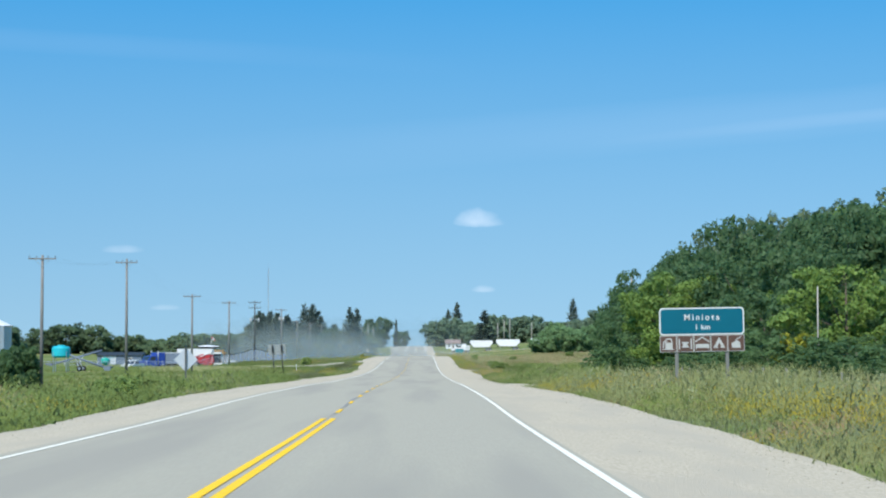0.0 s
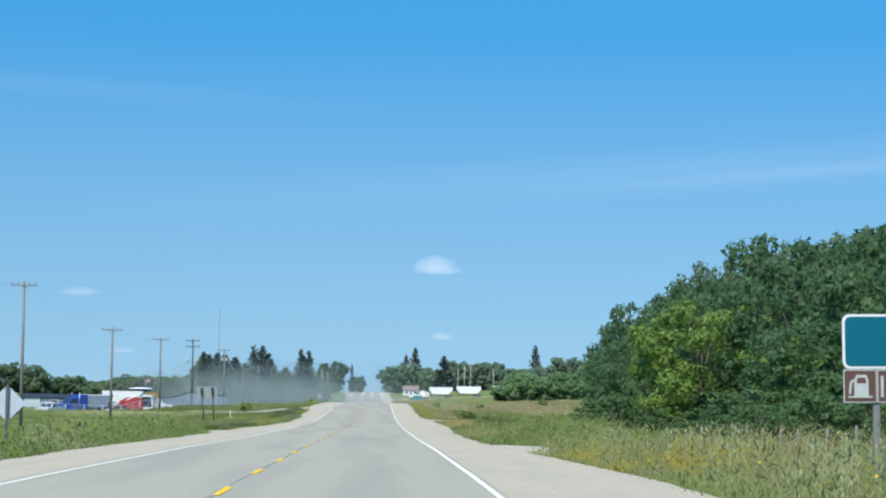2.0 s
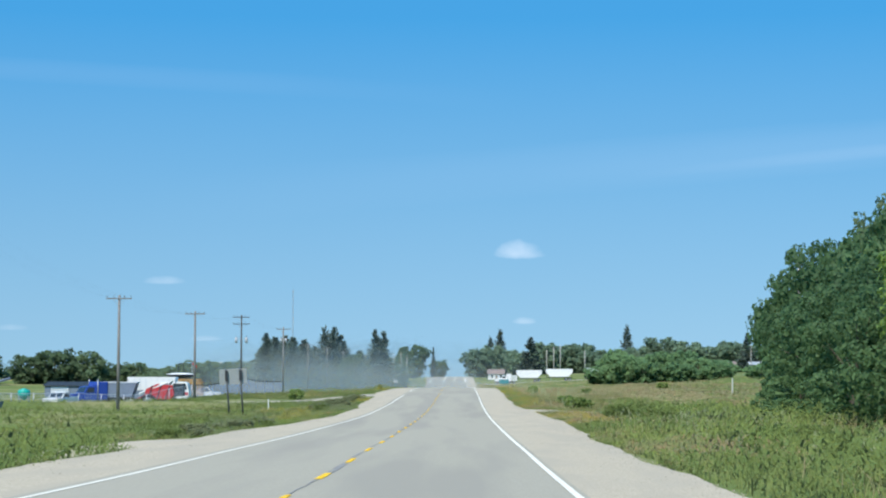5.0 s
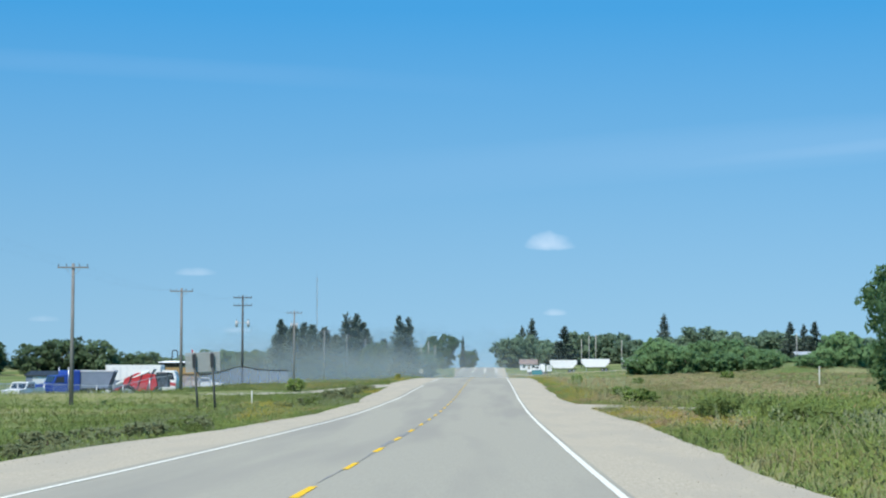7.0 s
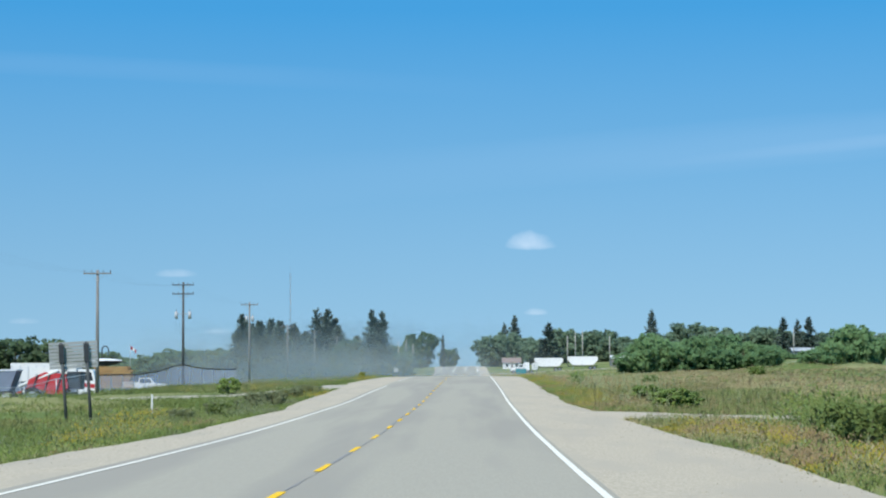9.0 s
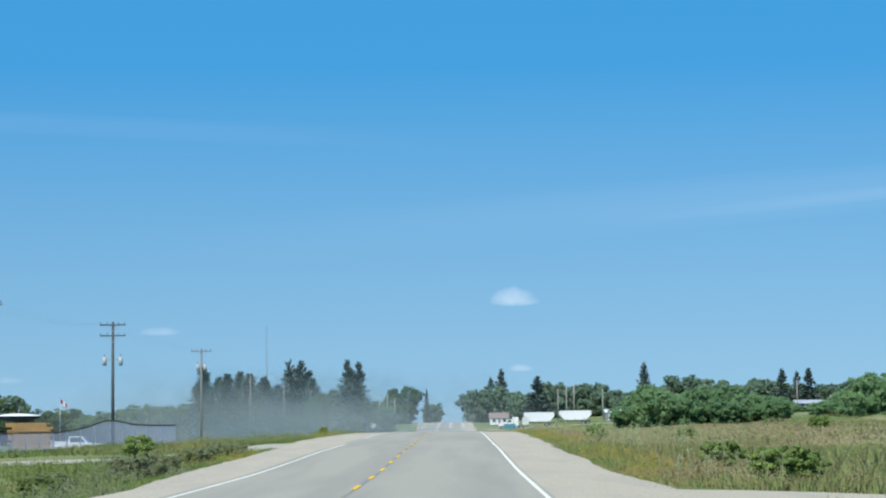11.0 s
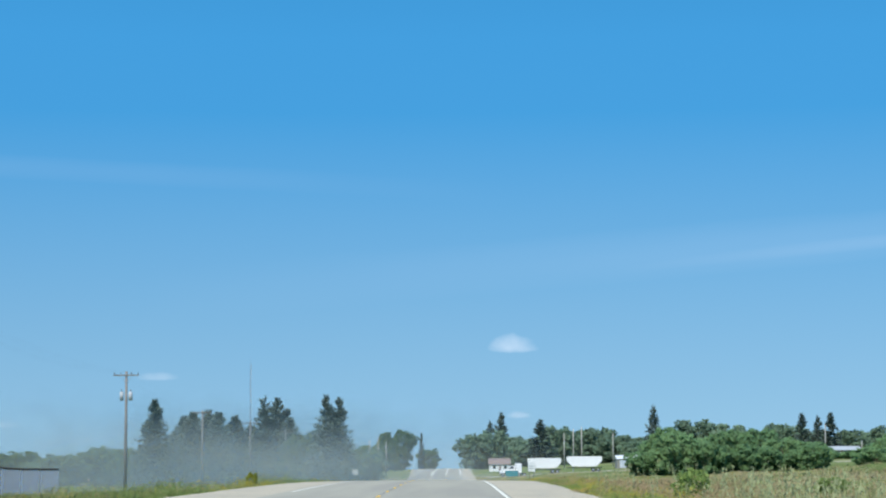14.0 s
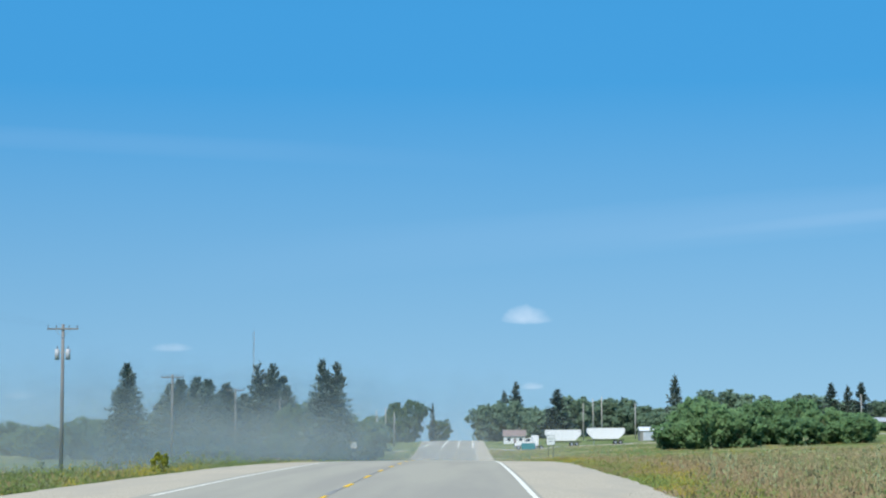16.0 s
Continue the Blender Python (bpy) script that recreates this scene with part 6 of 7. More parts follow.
def red_harvester(at, label):
    """A harvester that points along -x: red body with a raised grain tank, dark cab at the rear end, header and feeder low in front."""
    s = empty("farm_harvester", at)
    part("body", prism(B(), [(-1.1, 1.0), (1.5, 0.9), (1.9, 1.5), (1.7, 2.55), (0.2, 2.7), (-0.9, 2.1)], -1.2, 1.2), M_RED, s, "red sheet-metal body")
    part("side_panel", prism(B(), [(-0.3, 1.25), (1.2, 1.15), (1.25, 2.1), (0.1, 2.25)], -1.235, -1.2), M_RED, s, "raised red side panel")
    cab = part("cab", box(B(), 1.75, 2.75, -0.9, 0.9, 1.3, 2.75, 0.06), M_DARK, s, "dark cab")
    part("side_window", box(B(), 1.9, 2.6, -0.93, -0.905, 1.75, 2.6), M_GLASS, cab)
    part("chassis", box(B(), -2.2, 1.9, -0.9, 0.9, 0.55, 1.0, 0.03), M_DARK, s, "dark greasy chassis")
    for x in (-0.75, 0.1, 0.95):
        part("lattice_bar", tube(B(), (x, -1.26, 0.7), (x + 0.5, -1.26, 2.5), 0.05, seg=6), M_DARK, s, "dark lattice bar")
    part("hopper", prism(B(), [(-0.6, 2.6), (1.3, 2.6), (1.6, 3.05), (-0.9, 3.05)], -1.0, 1.0), M_SIGN_WHITE, s, "pale grain hopper")
    part("feeder", prism(B(), [(-2.3, 0.35), (-1.0, 1.0), (-1.0, 1.5), (-2.3, 0.8)], -0.6, 0.6), M_RED, s, "sloping red feeder")
    part("header", prism(B(), [(-3.0, 0.2), (-2.2, 0.2), (-2.1, 0.9), (-2.35, 1.0), (-3.1, 0.45)], -1.9, 1.9), M_SIGN_WHITE, s, "pale header")
    part("unloading_tube", tube(B(), (-1.6, -1.0, 1.55), (1.2, -1.15, 2.85), 0.13, seg=12), M_SIGN_WHITE, s, "pale unloading tube", True)
    for x, r, w in ((-0.6, 0.75, 0.55), (2.0, 0.5, 0.4)):
        for y in (-1.15, 1.15):
            wheel(s, x, y, r, r, w)
    tagged(s, label, "harvester")


def yard(x, y, turn=0):
    return pose(x, y, gz(x, y), 0, 0, turn)


semi_tractor(yard(-45.0, 351.9, 38) @ Matrix.Scale(0.92, 4), M_BLUE, "bright blue parked highway tractor in a fenced yard", -1)
dump_trailer(yard(-41.6, 353.6, 0) @ Matrix.Diagonal((1, 1, 1.3, 1)), 4.4, "slate grey dump trailer coupled behind a blue tractor")
box_truck(yard(-38.4, 363.5, 0) @ Matrix.Diagonal((1.07, 1, 1, 1)), "white box truck with a red-striped cab in a fenced yard")
box_trailer(yard(-44.2, 367.9, 0), 6.0, 2.6, M_GREYBLUE, "grey curtain-sided trailer parked in a yard")
red_harvester(yard(-36.9, 351.9, 0) @ Matrix.Diagonal((1.22, 1, 1.05, 1)), "red farm harvester with a dark cab parked before a white truck")
pickup(yard(-47.5, 346.6, 74), M_WHITE, "white pickup parked beside a blue tractor", -1)
pickup(yard(-41.4, 438.0, 0), M_WHITE, "white crew-cab pickup parked by a low blue-grey fence", 1)
semi_tractor(yard(14.3, 799.4, 0), M_WHITE, "white highway tractor hauling two grain trailers on a cross street", -1)
hopper_trailer(yard(22.1, 799.4, 0), 8.4, "white grain hopper trailer behind a highway tractor")
hopper_trailer(yard(32.1, 799.4, 0), 8.8, "white grain hopper trailer at the rear of the train")


# ---- the yard ----
def chain_link(x0, x1, y, h, label, bays):
    f = empty("yard_fence", pose(0, y, 0))
    xs = np.linspace(x0, x1, bays + 1)
    for x in xs:
        z = gz(x, y)
        part("post", tube(B(), (x, 0, z - 0.1), (x, 0, z + h + 0.08), 0.05, seg=8), M_STEEL, f, "", True)
    for a, b in zip(xs, xs[1:]):
        za, zb = gz(a, y), gz(b, y)
        part("rail", tube(B(), (a, 0, za + h), (b, 0, zb + h), 0.032, seg=6), M_STEEL, f)
        bm = B()
        n = int((b - a) / 0.17)
        for i in range(1, n):
            x = a + (b - a) * i / n
            z = za + (zb - za) * i / n
            for s in (-1, 1):
                x2 = min(max(x + s * h * 0.55, a), b)
                t = abs(x2 - x) / (h * 0.55)
                tube(bm, (x, 0, z + 0.05), (x2, 0.01 * s, z + 0.05 + h * t * 0.97), 0.011, seg=3, caps=False)
        part("wire_mesh", bm, M_STEEL, f, "woven wire mesh")
    tagged(f, label, "fence")


def panel_fence(x0, x1, y, h, label):
    """A low blue-grey sheet fence with a black hose laid along its top."""
    f = empty("sheet_fence", pose(0, y, 0))
    n = 14
    xs = np.linspace(x0, x1, n + 1)
    for i in range(n):
        z = min(gz(xs[i], y), gz(xs[i + 1], y))
        rise = 0.45 * math.exp(-((xs[i] + 0.7 + 32.0) / 1.6) ** 2)
        part("sheet", box(B(), xs[i] + 0.02, xs[i + 1] - 0.02, -0.02, 0.02, z - 0.1, z + h + rise, 0.005), M_SCREEN, f, "see-through screen cloth")
        part("post", box(B(), xs[i] - 0.05, xs[i] + 0.05, 0.03, 0.13, z - 0.2, z + h, 0.01), M_STEEL, f)
    bm = B()
    pts = [(x, -0.03, gz(x, y) + h + 0.03 + 0.45 * math.exp(-((x + 32.0) / 1.6) ** 2)) for x in np.linspace(x0, x1, 60)]
    for a, b in zip(pts, pts[1:]):
        tube(bm, a, b, 0.06, seg=7, caps=False)
    part("hose", bm, M_BLACK, f, "black hose laid along the top", True)
    tagged(f, label, "fence")


M_SCREEN = material("blue_grey_screen_cloth", (0.30, 0.36, 0.46), 0.8, second=(0.25, 0.30, 0.39), scale=1.3, contrast=0.6)


def see_through(mat, share):
    """Open weave: let a share of the light straight through."""
    n, l = mat.node_tree.nodes, mat.node_tree.links
    mix, tr = n.new("ShaderNodeMixShader"), n.new("ShaderNodeBsdfTransparent")
    mix.inputs[0].default_value = share
    l.new(n["Principled BSDF"].outputs[0], mix.inputs[1]), l.new(tr.outputs[0], mix.inputs[2])
    l.new(mix.outputs[0], n["Material Output"].inputs[0])


see_through(M_SCREEN, 0.72)
chain_link(-66, -31.6, 343.8, 1.75, "galvanised chain-link fence round a truck yard", 13)
panel_fence(-43.5, -26.0, 402.4, 1.9, "low blue-grey sheet fence with a black hose on top")


def shed(at, w, d, h, rise, wall, roof, label, category, name="shed", openings=(), ribs=0, chimney=False, eave=0.25):
    """A gabled building whose front is the -y side; its ridge runs along x."""
    s = empty(name, at)
    t = 0.16
    for y0, y1, nm in ((-d / 2, -d / 2 + t, "front_wall"), (d / 2 - t, d / 2, "back_wall")):
        if nm == "front_wall" and openings:
            xs = sorted({-w / 2, w / 2, *[o[0] for o in openings], *[o[1] for o in openings]})
            bm = B()
            for a, b in zip(xs, xs[1:]):
                hole = [o for o in openings if o[0] <= a and b <= o[1]]
                if hole:
                    _, _, z0, z1, _ = hole[0]
                    if z0 > 0.05:
                        box(bm, a, b, y0, y1, -0.4, z0)
                    box(bm, a, b, y0, y1, z1, h)
                else:
                    box(bm, a, b, y0, y1, -0.4, h)
            part(nm, bm, wall, s)
        else:
            part(nm, box(B(), -w / 2, w / 2, y0, y1, -0.4, h), wall, s)
        if nm == "front_wall":
            for a, b, z0, z1, kind in openings:
                if kind == "window":
                    o = part("window", box(B(), a, b, y0 + 0.05, y0 + 0.07, z0, z1), M_GLASS, s, "dark window pane")
                else:
                    o = part("door", box(B(), a, b, y0 + 0.04, y0 + 0.09, z0 - 0.1, z1), M_SHINGLE if kind == "door" else M_ALU, s)
                    part("handle", box(B(), b - 0.16, b - 0.1, y0 + 0.01, y0 + 0.04, 1.0, 1.1), M_STEEL, o)
                bm = B()
                box(bm, a - 0.09, a, y0 - 0.03, y0 + 0.03, z0 - 0.09, z1 + 0.09), box(bm, b, b + 0.09, y0 - 0.03, y0 + 0.03, z0 - 0.09, z1 + 0.09)
                box(bm, a, b, y0 - 0.03, y0 + 0.03, z1, z1 + 0.09)
                part("frame", bm, M_WHITE, o)
    for x0, x1 in ((-w / 2, -w / 2 + t), (w / 2 - t, w / 2)):
        bm = B()
        a = [bm.verts.new((x0, y, z)) for y, z in ((-d / 2 + t, -0.4), (d / 2 - t, -0.4), (d / 2 - t, h), (0, h + rise - 0.06), (-d / 2 + t, h))]
        b = [bm.verts.new((x1, v.co.y, v.co.z)) for v in a]
        bm.faces.new(a), bm.faces.new(b[::-1])
        for i in range(5):
            bm.faces.new((a[i], b[i], b[(i + 1) % 5], a[(i + 1) % 5]))
        bmesh.ops.recalc_face_normals(bm, faces=bm.faces)
        part("gable_wall", bm, wall, s)
    for sgn in (-1, 1):
        bm = B()
        e = d / 2 + eave
        zed = h - rise * eave / (d / 2)
        q = [(-w / 2 - eave, sgn * e, zed), (w / 2 + eave, sgn * e, zed), (w / 2 + eave, 0, h + rise), (-w / 2 - eave, 0, h + rise)]
        lo, hi = [bm.verts.new(v) for v in q], [bm.verts.new((x, y, z + 0.12)) for x, y, z in q]
        bm.faces.new(lo), bm.faces.new(hi[::-1])
        for i in range(4):
            bm.faces.new((lo[i], hi[i], hi[(i + 1) % 4], lo[(i + 1) % 4]))
        bmesh.ops.recalc_face_normals(bm, faces=bm.faces)
        r = part("roof", bm, roof, s, "sloping roof")
        for i in range(ribs):
            x = -w / 2 - eave + 0.2 + i * (w + 2 * eave - 0.4) / max(1, ribs - 1)
            bm = B()
            tube(bm, (x, sgn * e, zed + 0.13), (x, 0, h + rise + 0.13), 0.035, seg=4, caps=False)
            part("seam", bm, roof, r)
    if chimney:
        part("chimney", box(B(), w * 0.2, w * 0.2 + 0.5, -0.3, 0.3, h + rise * 0.5, h + rise + 0.8, 0.02), M_SHINGLE, s)
    tagged(s, label, category)


shed(yard(-62, 438.0), 9.0, 8.0, 1.9, 0.6, M_GREYBLUE, M_DARK, "low blue-grey workshop in a truck yard", "building", "workshop",
     ((-3.4, -0.8, 0.0, 1.65, "bay"), (1.4, 2.6, 0.8, 1.4, "window")), ribs=10)


def hopper_bin(x, y, r, bottom, top, mat, label, cone=0.45):
    z = gz(x, y)
    s = empty("hopper_bin", pose(x, y, z))
    b, t = bottom - z, top - z
    bm = B()
    tube(bm, (0, 0, b + (t - b) * cone), (0, 0, t - (t - b) * 0.22), r, r, 24, False)
    tube(bm, (0, 0, b), (0, 0, b + (t - b) * cone), r * (0.18 if cone > 0.3 else 0.75), r, 24, False)
    tube(bm, (0, 0, t - (t - b) * 0.22), (0, 0, t - (t - b) * 0.07), r, r * 0.85, 24, False)
    tube(bm, (0, 0, t - (t - b) * 0.07), (0, 0, t), r * 0.85, r * 0.42, 24, True)
    part("tank", bm, mat, s, "", True)
    part("lid", tube(B(), (0, 0, t), (0, 0, t + 0.08), r * 0.42, r * 0.36, 14), mat, s)
    for i in range(4):
        a = math.pi / 4 + i * math.pi / 2
        part("leg", tube(B(), (r * math.cos(a), r * math.sin(a), -0.1), (r * math.cos(a), r * math.sin(a), b + (t - b) * 0.5), 0.05, seg=8), M_STEEL, s)
    tagged(s, label, "storage bin")


hopper_bin(-52.0, 347.5, 0.75, -1.55, -0.25, M_GREEN_PLASTIC, "small sea-green hopper bin on steel legs")
hopper_bin(-49.9, 292.0, 1.25, -0.15, 1.5, M_TEAL, "turquoise plastic storage tank on steel legs", cone=0.15)


def grain_bin(x, y, r, eave, apex):
    z = gz(x, y)
    s = empty("grain_bin", pose(x, y, z))
    e, a = eave - z, apex - z
    n = int((e + 0.1) / 0.8)
    for i in range(n):
        z0, z1 = -0.1 + i * (e + 0.1) / n, -0.1 + (i + 1) * (e + 0.1) / n
        bm = B()
        for k in range(6):
            c0, c1 = z0 + (z1 - z0) * k / 6, z0 + (z1 - z0) * (k + 1) / 6
            tube(bm, (0, 0, c0), (0, 0, c1), r + (0.03 if k % 2 else 0), r + (0 if k % 2 else 0.03), 32, False)
        part("ring", bm, M_CORRUGATED, s, "corrugated steel ring", True)
    part("roof", tube(B(), (0, 0, e), (0, 0, a), r + 0.12, 0.35, 32, True), M_WHITE, s, "white conical roof")
    part("cap", tube(B(), (0, 0, a), (0, 0, a + 0.25), 0.38, 0.30, 12), M_STEEL, s)
    part("ladder", box(B(), r * 0.7, r * 0.7 + 0.4, -r * 0.75, -r * 0.7, 0.3, e), M_STEEL, s)
    tagged(s, "round corrugated steel grain bin with a white conical roof", "grain bin")


grain_bin(-45.3, 219.0, 2.55, 3.2, 4.35)


def boat(x, y, base, length, label):
    """A small boat under a domed white cover: dark hull below, pointed at both ends."""
    s = empty("boat", pose(x, y, base))

    def shell(name, rows, mat, lab):
        bm = B()
        n = 13
        rings = []
        for i in range(n):
            u = -1 + 2 * i / (n - 1)
            f = max(0.05, 1 - abs(u) ** 2.2)
            rings.append([bm.verts.new((u * length / 2, sy * w * math.sqrt(f), z0 + dz * f)) for sy, w, z0, dz in rows])
        for a, b in zip(rings, rings[1:]):
            m = len(rows)
            for k in range(m):
                bm.faces.new((a[k], b[k], b[(k + 1) % m], a[(k + 1) % m]))
        bm.faces.new(rings[0]), bm.faces.new(rings[-1][::-1])
        bmesh.ops.recalc_face_normals(bm, faces=bm.faces)
        part(name, bm, mat, s, lab)
    shell("hull", ((-1, 0.95, 0.40, 0.0), (-1, 0.6, 0.30, -0.45), (1, 0.6, 0.30, -0.45), (1, 0.95, 0.40, 0.0)), M_DARK, "dark hull")
    shell("cover", ((-1, 1.0, 0.41, 0.0), (-1, 0.7, 0.44, 0.16), (-1, 0.2, 0.46, 0.20), (1, 0.2, 0.46, 0.20), (1, 0.7, 0.44, 0.16), (1, 1.0, 0.41, 0.0)), M_WHITE, "white canvas cover")
    tagged(s, label, "boat")


def plank_stack(x, y, l, label):
    s = empty("plank_stack", yard(x, y))
    for i in range(12):
        for j in range(3):
            dx = random.uniform(-0.35, 0.35)
            part("plank", box(B(), -l / 2 + dx, l / 2 + dx, -0.6 + j * 0.4, -0.22 + j * 0.4, 0.5 + i * 0.2, 0.64 + i * 0.2, 0.008), M_ORANGE, s)
    for k in (-0.35, 0.35):
        part("bearer", box(B(), k * l - 0.1, k * l + 0.1, -0.65, 0.65, 0.0, 0.5), M_POLE_DARK, s)
    tagged(s, label, "timber stack")


plank_stack(-39.7, 404.4, 3.8, "stack of tan planks on bearers behind a fence")
boat(-40.9, 404.4, gz(-39.7, 404.4) + 3.08, 4.1, "small covered white boat with a dark hull on stacked planks")


def flagpole(x, y, top):
    z = gz(x, y)
    s = empty("flagpole", pose(x, y, z))
    h = top - z
    part("pole", tube(B(), (0, 0, 0), (0, 0, h), 0.04, 0.025, 10), M_STEEL, s, "grey steel pole", True)
    part("ball", tube(B(), (0, 0, h), (0, 0, h + 0.12), 0.06, 0.03, 10), M_STEEL, s)
    for a, b, mat in ((0, 0.22, M_FLAGRED), (0.22, 0.5, M_WHITE), (0.5, 0.72, M_FLAGRED)):
        bm = B()
        grid = [[bm.verts.new((0.06 + u, 0.10 * math.sin(u * 5), h - 0.15 - v * 0.7 - u * 0.8)) for v in (0, 0.2, 0.4, 0.62)] for u in np.linspace(a, b, 5)]
        for p, q in zip(grid, grid[1:]):
            for i in range(3):
                bm.faces.new((p[i], q[i], q[i + 1], p[i + 1]))
        bmesh.ops.solidify(bm, geom=bm.faces, thickness=0.01)
        part("cloth", bm, mat, s, "drooping flag cloth", True)
    tagged(s, "slim grey flagpole with a drooping red and white flag", "flagpole")


flagpole(-44.1, 442.4, 4.25)


def grain_spout(x, y, top, lean):
    z = gz(x, y)
    s = empty("grain_spout", pose(x, y, z))
    part("tube", tube(B(), (-lean, 0, 0), (0, 0, top - z), 0.55, 0.5, 14), M_WHITE, s, "white steel tube", True)
    part("hood", tube(B(), (0, 0, top - z), (0.3, 0, top - z + 0.7), 0.6, 0.35, 14), M_WHITE, s, "", True)
    tagged(s, "leaning white grain spout beyond distant trees", "grain spout")


def grain_auger(x, y, turn, length):
    s = empty("grain_auger", yard(x, y, turn))
    part("tube", tube(B(), (-length / 2, 0, 0.4), (length / 2, 0, 2.7), 0.14, seg=12), M_GREYBLUE, s, "long sloping steel tube", True)
    part("hopper", prism(B(), [(-length / 2 - 0.5, 0.1), (-length / 2 + 0.3, 0.1), (-length / 2 + 0.5, 0.7), (-length / 2 - 0.7, 0.7)], -0.4, 0.4), M_GREYBLUE, s)
    for y in (-0.75, 0.75):
        part("strut", tube(B(), (0.3, y, 0.4), (1.2, 0, 1.85), 0.05, seg=8), M_STEEL, s)
        wheel(s, 0.3, y, 0.38, 0.38, 0.2)
    part("axle", tube(B(), (0.3, -0.75, 0.4), (0.3, 0.75, 0.4), 0.05, seg=8), M_STEEL, s)
    tagged(s, "long grey grain auger on wheels parked in a yard", "grain auger")


def bent_pipe(x, y, top):
    z = gz(x, y)
    s = empty("bent_pipe", pose(x, y, z))
    h = top - z
    bm = B()
    pts = [(0, 0, 0), (0, 0, h - 0.35)] + [(0.35 - 0.35 * math.cos(radians(a)), 0, h - 0.35 + 0.35 * math.sin(radians(a))) for a in range(20, 181, 20)] + [(0.72, 0, h - 1.1)]
    for a, b in zip(pts, pts[1:]):
        tube(bm, a, b, 0.07, seg=8, caps=False)
    part("pipe", bm, M_DARK, s, "black pipe bent over at the top", True)
    part("foot", box(B(), -0.2, 0.2, -0.2, 0.2, -0.1, 0.15, 0.02), M_DARK, s)
    tagged(s, "tall black pipe bent over at its top in a yard", "pipe")


bent_pipe(-41.6, 407.3, 3.5)
grain_spout(-105, 1022, 10.3, 2.2)
grain_auger(-47.5, 296.4, 168, 7.0)
grain_auger(-54.0, 330.0, 8, 8.0)

# ---- the town's edge ----
shed(yard(13.0, 908.1) @ Matrix.Scale(0.8, 4), 7.6, 7.0, 2.7, 2.0, M_SIDING, M_SHINGLE, "small white house with a brown-grey shingle roof", "house", "house",
     ((-2.6, -1.4, 0.9, 2.1, "window"), (-0.3, 0.6, 0.0, 2.05, "door"), (1.6, 2.8, 0.9, 2.1, "window")), chimney=True, eave=0.4)
shed(yard(110.5, 878.9), 10.0, 8.0, 2.2, 1.0, M_BEIGE, M_PALE_ROOF, "long bungalow with a pale grey metal roof behind shrubs", "house", "bungalow",
     ((-4, -2.6, 0.9, 2.1, "window"), (-0.5, 0.5, 0.0, 2.1, "door"), (2, 3.6, 0.9, 2.1, "window")), ribs=10, eave=0.5)
shed(yard(96.8, 885), 8.0, 8.0, 2.3, 1.3, M_SIDING, M_SHINGLE, "white house with a brown shingle roof behind shrubs", "house", "house",
     ((-3, -1.8, 0.9, 2.1, "window"), (1.6, 2.9, 0.9, 2.1, "window")), eave=0.5)
shed(yard(45.6, 836), 5.6, 9.0, 2.3, 0.9, M_BEIGE, M_WHITE, "white metal-roofed garage beside the cross street", "garage", "garage",
     ((-2.0, 0.6, 0.0, 2.0, "bay"),), ribs=9)
shed(yard(-30.4, 669), 3.4, 6.0, 3.0, 2.0, M_SIDING, M_WHITE, "white gabled house between tall spruces", "house", "house",
     ((-1.2, -0.4, 1.0, 2.2, "window"), (0.4, 1.3, 0.0, 2.1, "door")), eave=0.3)

def waste_container(x, y):
    s = empty("waste_container", yard(x, y) @ Matrix.Scale(0.85, 4))
    part("body", prism(B(), [(-1.7, 0.1), (1.7, 0.1), (1.9, 1.7), (-1.9, 1.7)], -0.9, 0.9), M_DULL_TEAL, s, "teal steel body")
    part("lid", prism(B(), [(-1.92, 1.7), (1.92, 1.7), (1.8, 1.84), (-1.8, 1.84)], -0.92, 0.92), M_DULL_TEAL, s)
    for i in range(5):
        part("rib", box(B(), -1.5 + i * 0.75 - 0.04, -1.5 + i * 0.75 + 0.04, -0.97, -0.9, 0.15, 1.65), M_DULL_TEAL, s)
    tagged(s, "teal steel waste container beside the cross street", "container")


def board_sign(x, y, w, h, top, label):
    z = gz(x, y)
    s = empty("board_sign", pose(x, y, z))
    t = top - z
    part("board", prism(B(), moved(rounded(w, h, 0.05), 0, t - h / 2), 0, 0.03), M_SIGN_WHITE, s, "white board")
    part("border", prism(B(), moved(rounded(w + 0.1, h + 0.1, 0.07), 0, t - h / 2), 0.03, 0.05), M_DARK, s, "dark edge")
    for sx in (-w * 0.32, w * 0.32):
        part("post", box(B(), sx - 0.05, sx + 0.05, 0.05, 0.15, -0.2, t, 0.006), M_POLE_DARK, s)
    for i in range(2):
        part("lettering", box(B(), -w * 0.3, w * 0.3, -0.006, -0.002, t - h * (0.35 + 0.3 * i) - 0.05, t - h * (0.35 + 0.3 * i) + 0.05), M_DARK, s, "plain dark bar")
    tagged(s, label, "sign")


waste_container(13.7, 789.9)
board_sign(14.0, 659.9, 1.3, 1.5, 3.3, "white sign board with plain dark bars on posts")
board_sign(-15.3, 586.9, 0.8, 0.8, 1.9, "small white square sign on posts beside the road")


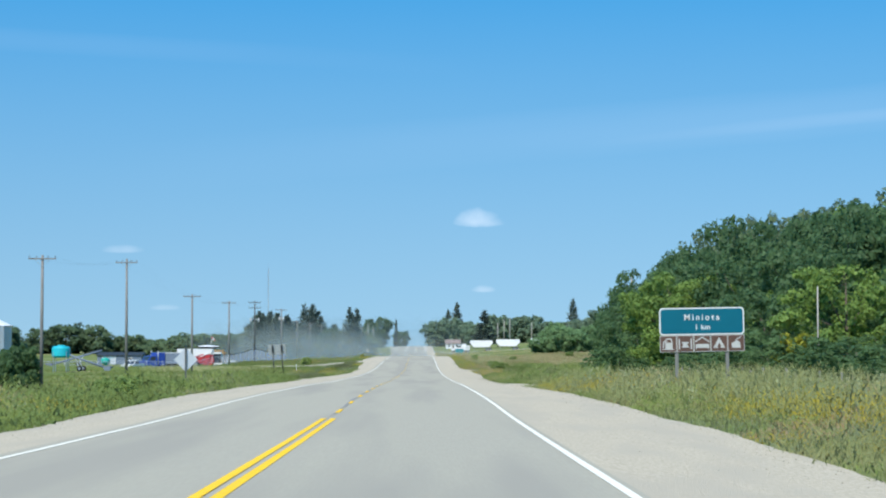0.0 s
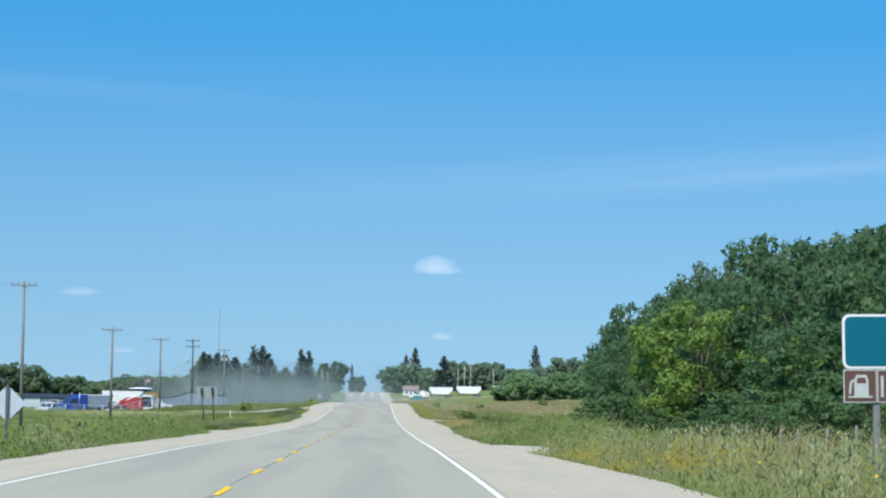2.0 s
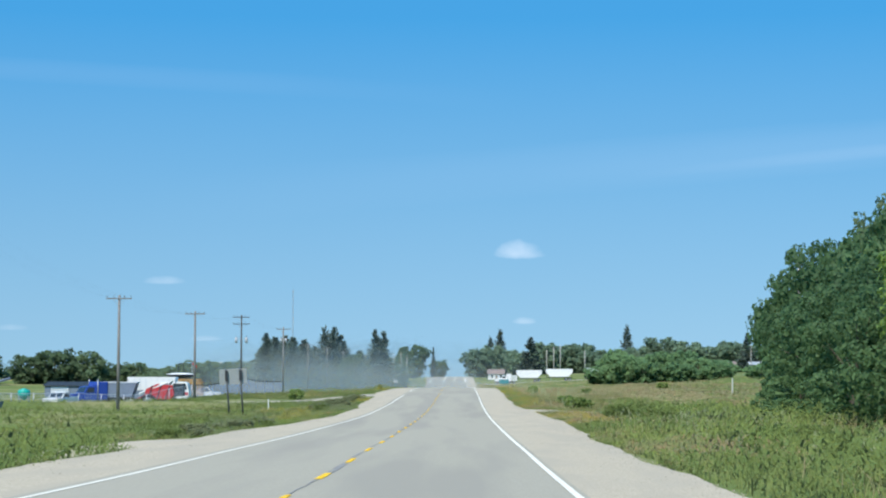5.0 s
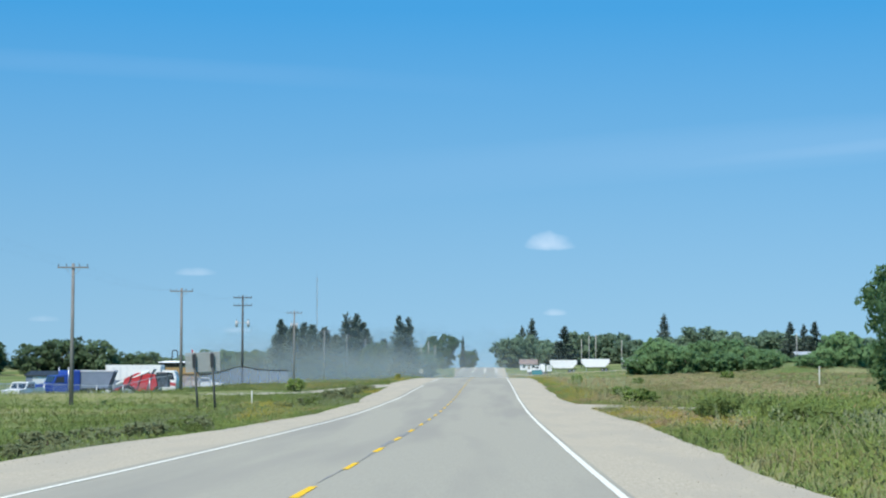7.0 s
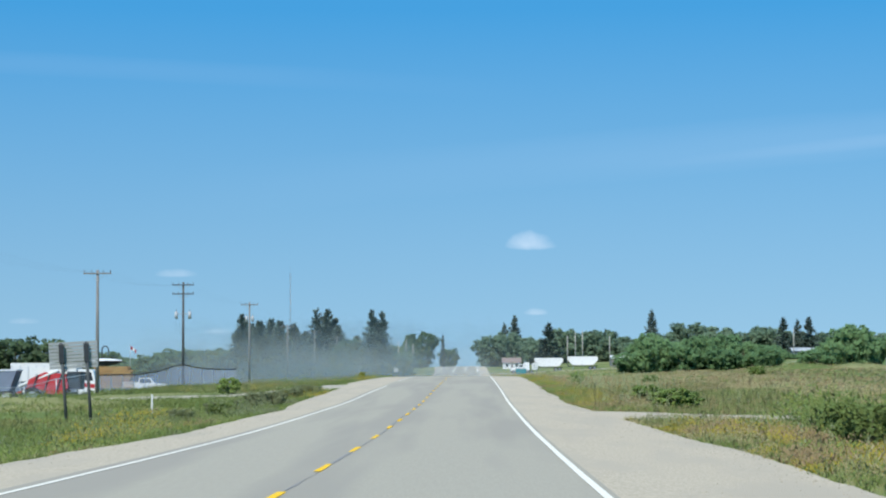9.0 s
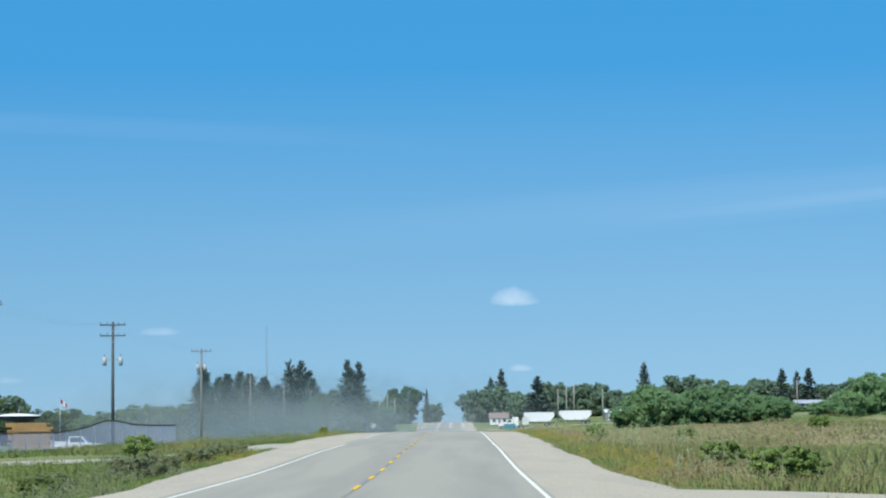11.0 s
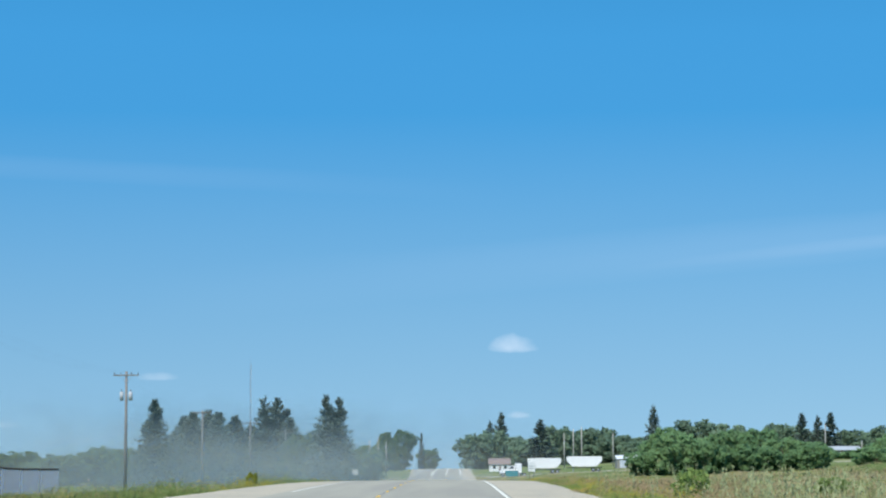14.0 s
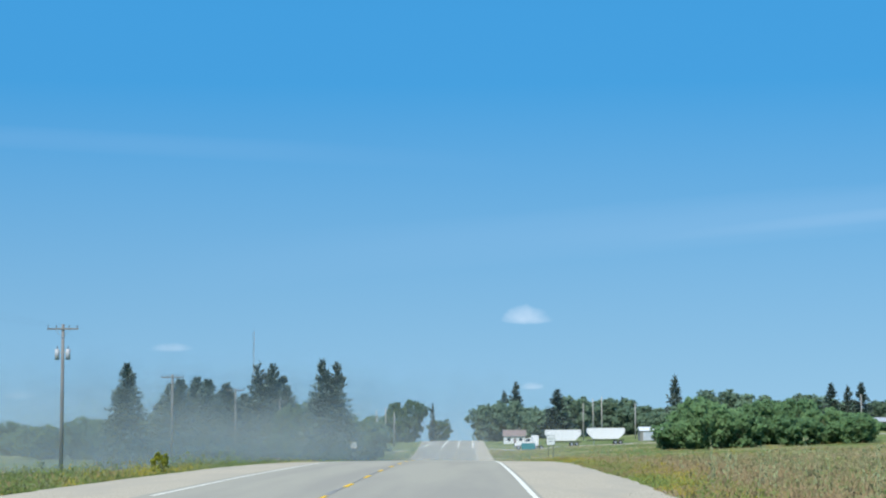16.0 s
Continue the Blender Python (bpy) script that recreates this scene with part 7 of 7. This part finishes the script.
# ---- dust hanging over the side road ----
def dust_material():
    mat = bpy.data.materials.new("airborne_dust")
    mat.use_nodes = True
    n, l = mat.node_tree.nodes, mat.node_tree.links
    n.remove(n["Principled BSDF"])
    co = n.new("ShaderNodeTexCoord")
    sep = n.new("ShaderNodeSeparateXYZ")
    l.new(co.outputs["Generated"], sep.inputs[0])
    ob = n.new("ShaderNodeTexNoise")
    ob.inputs["Scale"].default_value, ob.inputs["Detail"].default_value = 0.16, 5
    l.new(co.outputs["Object"], ob.inputs["Vector"])

    def m(op, a, b):
        q = n.new("ShaderNodeMath")
        q.operation = op
        for i, v in enumerate((a, b)):
            if isinstance(v, (int, float)):
                q.inputs[i].default_value = v
            else:
                l.new(v, q.inputs[i])
        return q.outputs[0]

    def ramp(v, a, b, c, d):
        r = n.new("ShaderNodeMapRange")
        r.interpolation_type = "SMOOTHSTEP"
        for k, val in zip(("From Min", "From Max", "To Min", "To Max"), (a, b, c, d)):
            r.inputs[k].default_value = val
        l.new(v, r.inputs[0])
        return r.outputs[0]
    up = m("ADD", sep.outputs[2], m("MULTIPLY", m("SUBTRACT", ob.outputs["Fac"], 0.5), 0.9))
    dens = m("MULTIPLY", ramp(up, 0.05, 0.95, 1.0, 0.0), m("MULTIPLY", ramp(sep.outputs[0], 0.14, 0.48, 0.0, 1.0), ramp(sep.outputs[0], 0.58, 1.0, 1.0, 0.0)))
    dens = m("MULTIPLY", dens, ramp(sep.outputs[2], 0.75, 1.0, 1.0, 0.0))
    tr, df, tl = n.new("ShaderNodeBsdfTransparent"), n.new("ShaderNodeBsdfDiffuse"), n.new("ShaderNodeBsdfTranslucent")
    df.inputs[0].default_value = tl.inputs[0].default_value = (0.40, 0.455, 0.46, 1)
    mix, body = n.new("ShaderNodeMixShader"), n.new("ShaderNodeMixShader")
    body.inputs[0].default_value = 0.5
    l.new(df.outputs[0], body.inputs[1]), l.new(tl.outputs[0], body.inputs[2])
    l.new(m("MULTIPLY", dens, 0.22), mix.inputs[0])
    l.new(tr.outputs[0], mix.inputs[1]), l.new(body.outputs[0], mix.inputs[2])
    l.new(mix.outputs[0], n["Material Output"].inputs[0])
    return mat


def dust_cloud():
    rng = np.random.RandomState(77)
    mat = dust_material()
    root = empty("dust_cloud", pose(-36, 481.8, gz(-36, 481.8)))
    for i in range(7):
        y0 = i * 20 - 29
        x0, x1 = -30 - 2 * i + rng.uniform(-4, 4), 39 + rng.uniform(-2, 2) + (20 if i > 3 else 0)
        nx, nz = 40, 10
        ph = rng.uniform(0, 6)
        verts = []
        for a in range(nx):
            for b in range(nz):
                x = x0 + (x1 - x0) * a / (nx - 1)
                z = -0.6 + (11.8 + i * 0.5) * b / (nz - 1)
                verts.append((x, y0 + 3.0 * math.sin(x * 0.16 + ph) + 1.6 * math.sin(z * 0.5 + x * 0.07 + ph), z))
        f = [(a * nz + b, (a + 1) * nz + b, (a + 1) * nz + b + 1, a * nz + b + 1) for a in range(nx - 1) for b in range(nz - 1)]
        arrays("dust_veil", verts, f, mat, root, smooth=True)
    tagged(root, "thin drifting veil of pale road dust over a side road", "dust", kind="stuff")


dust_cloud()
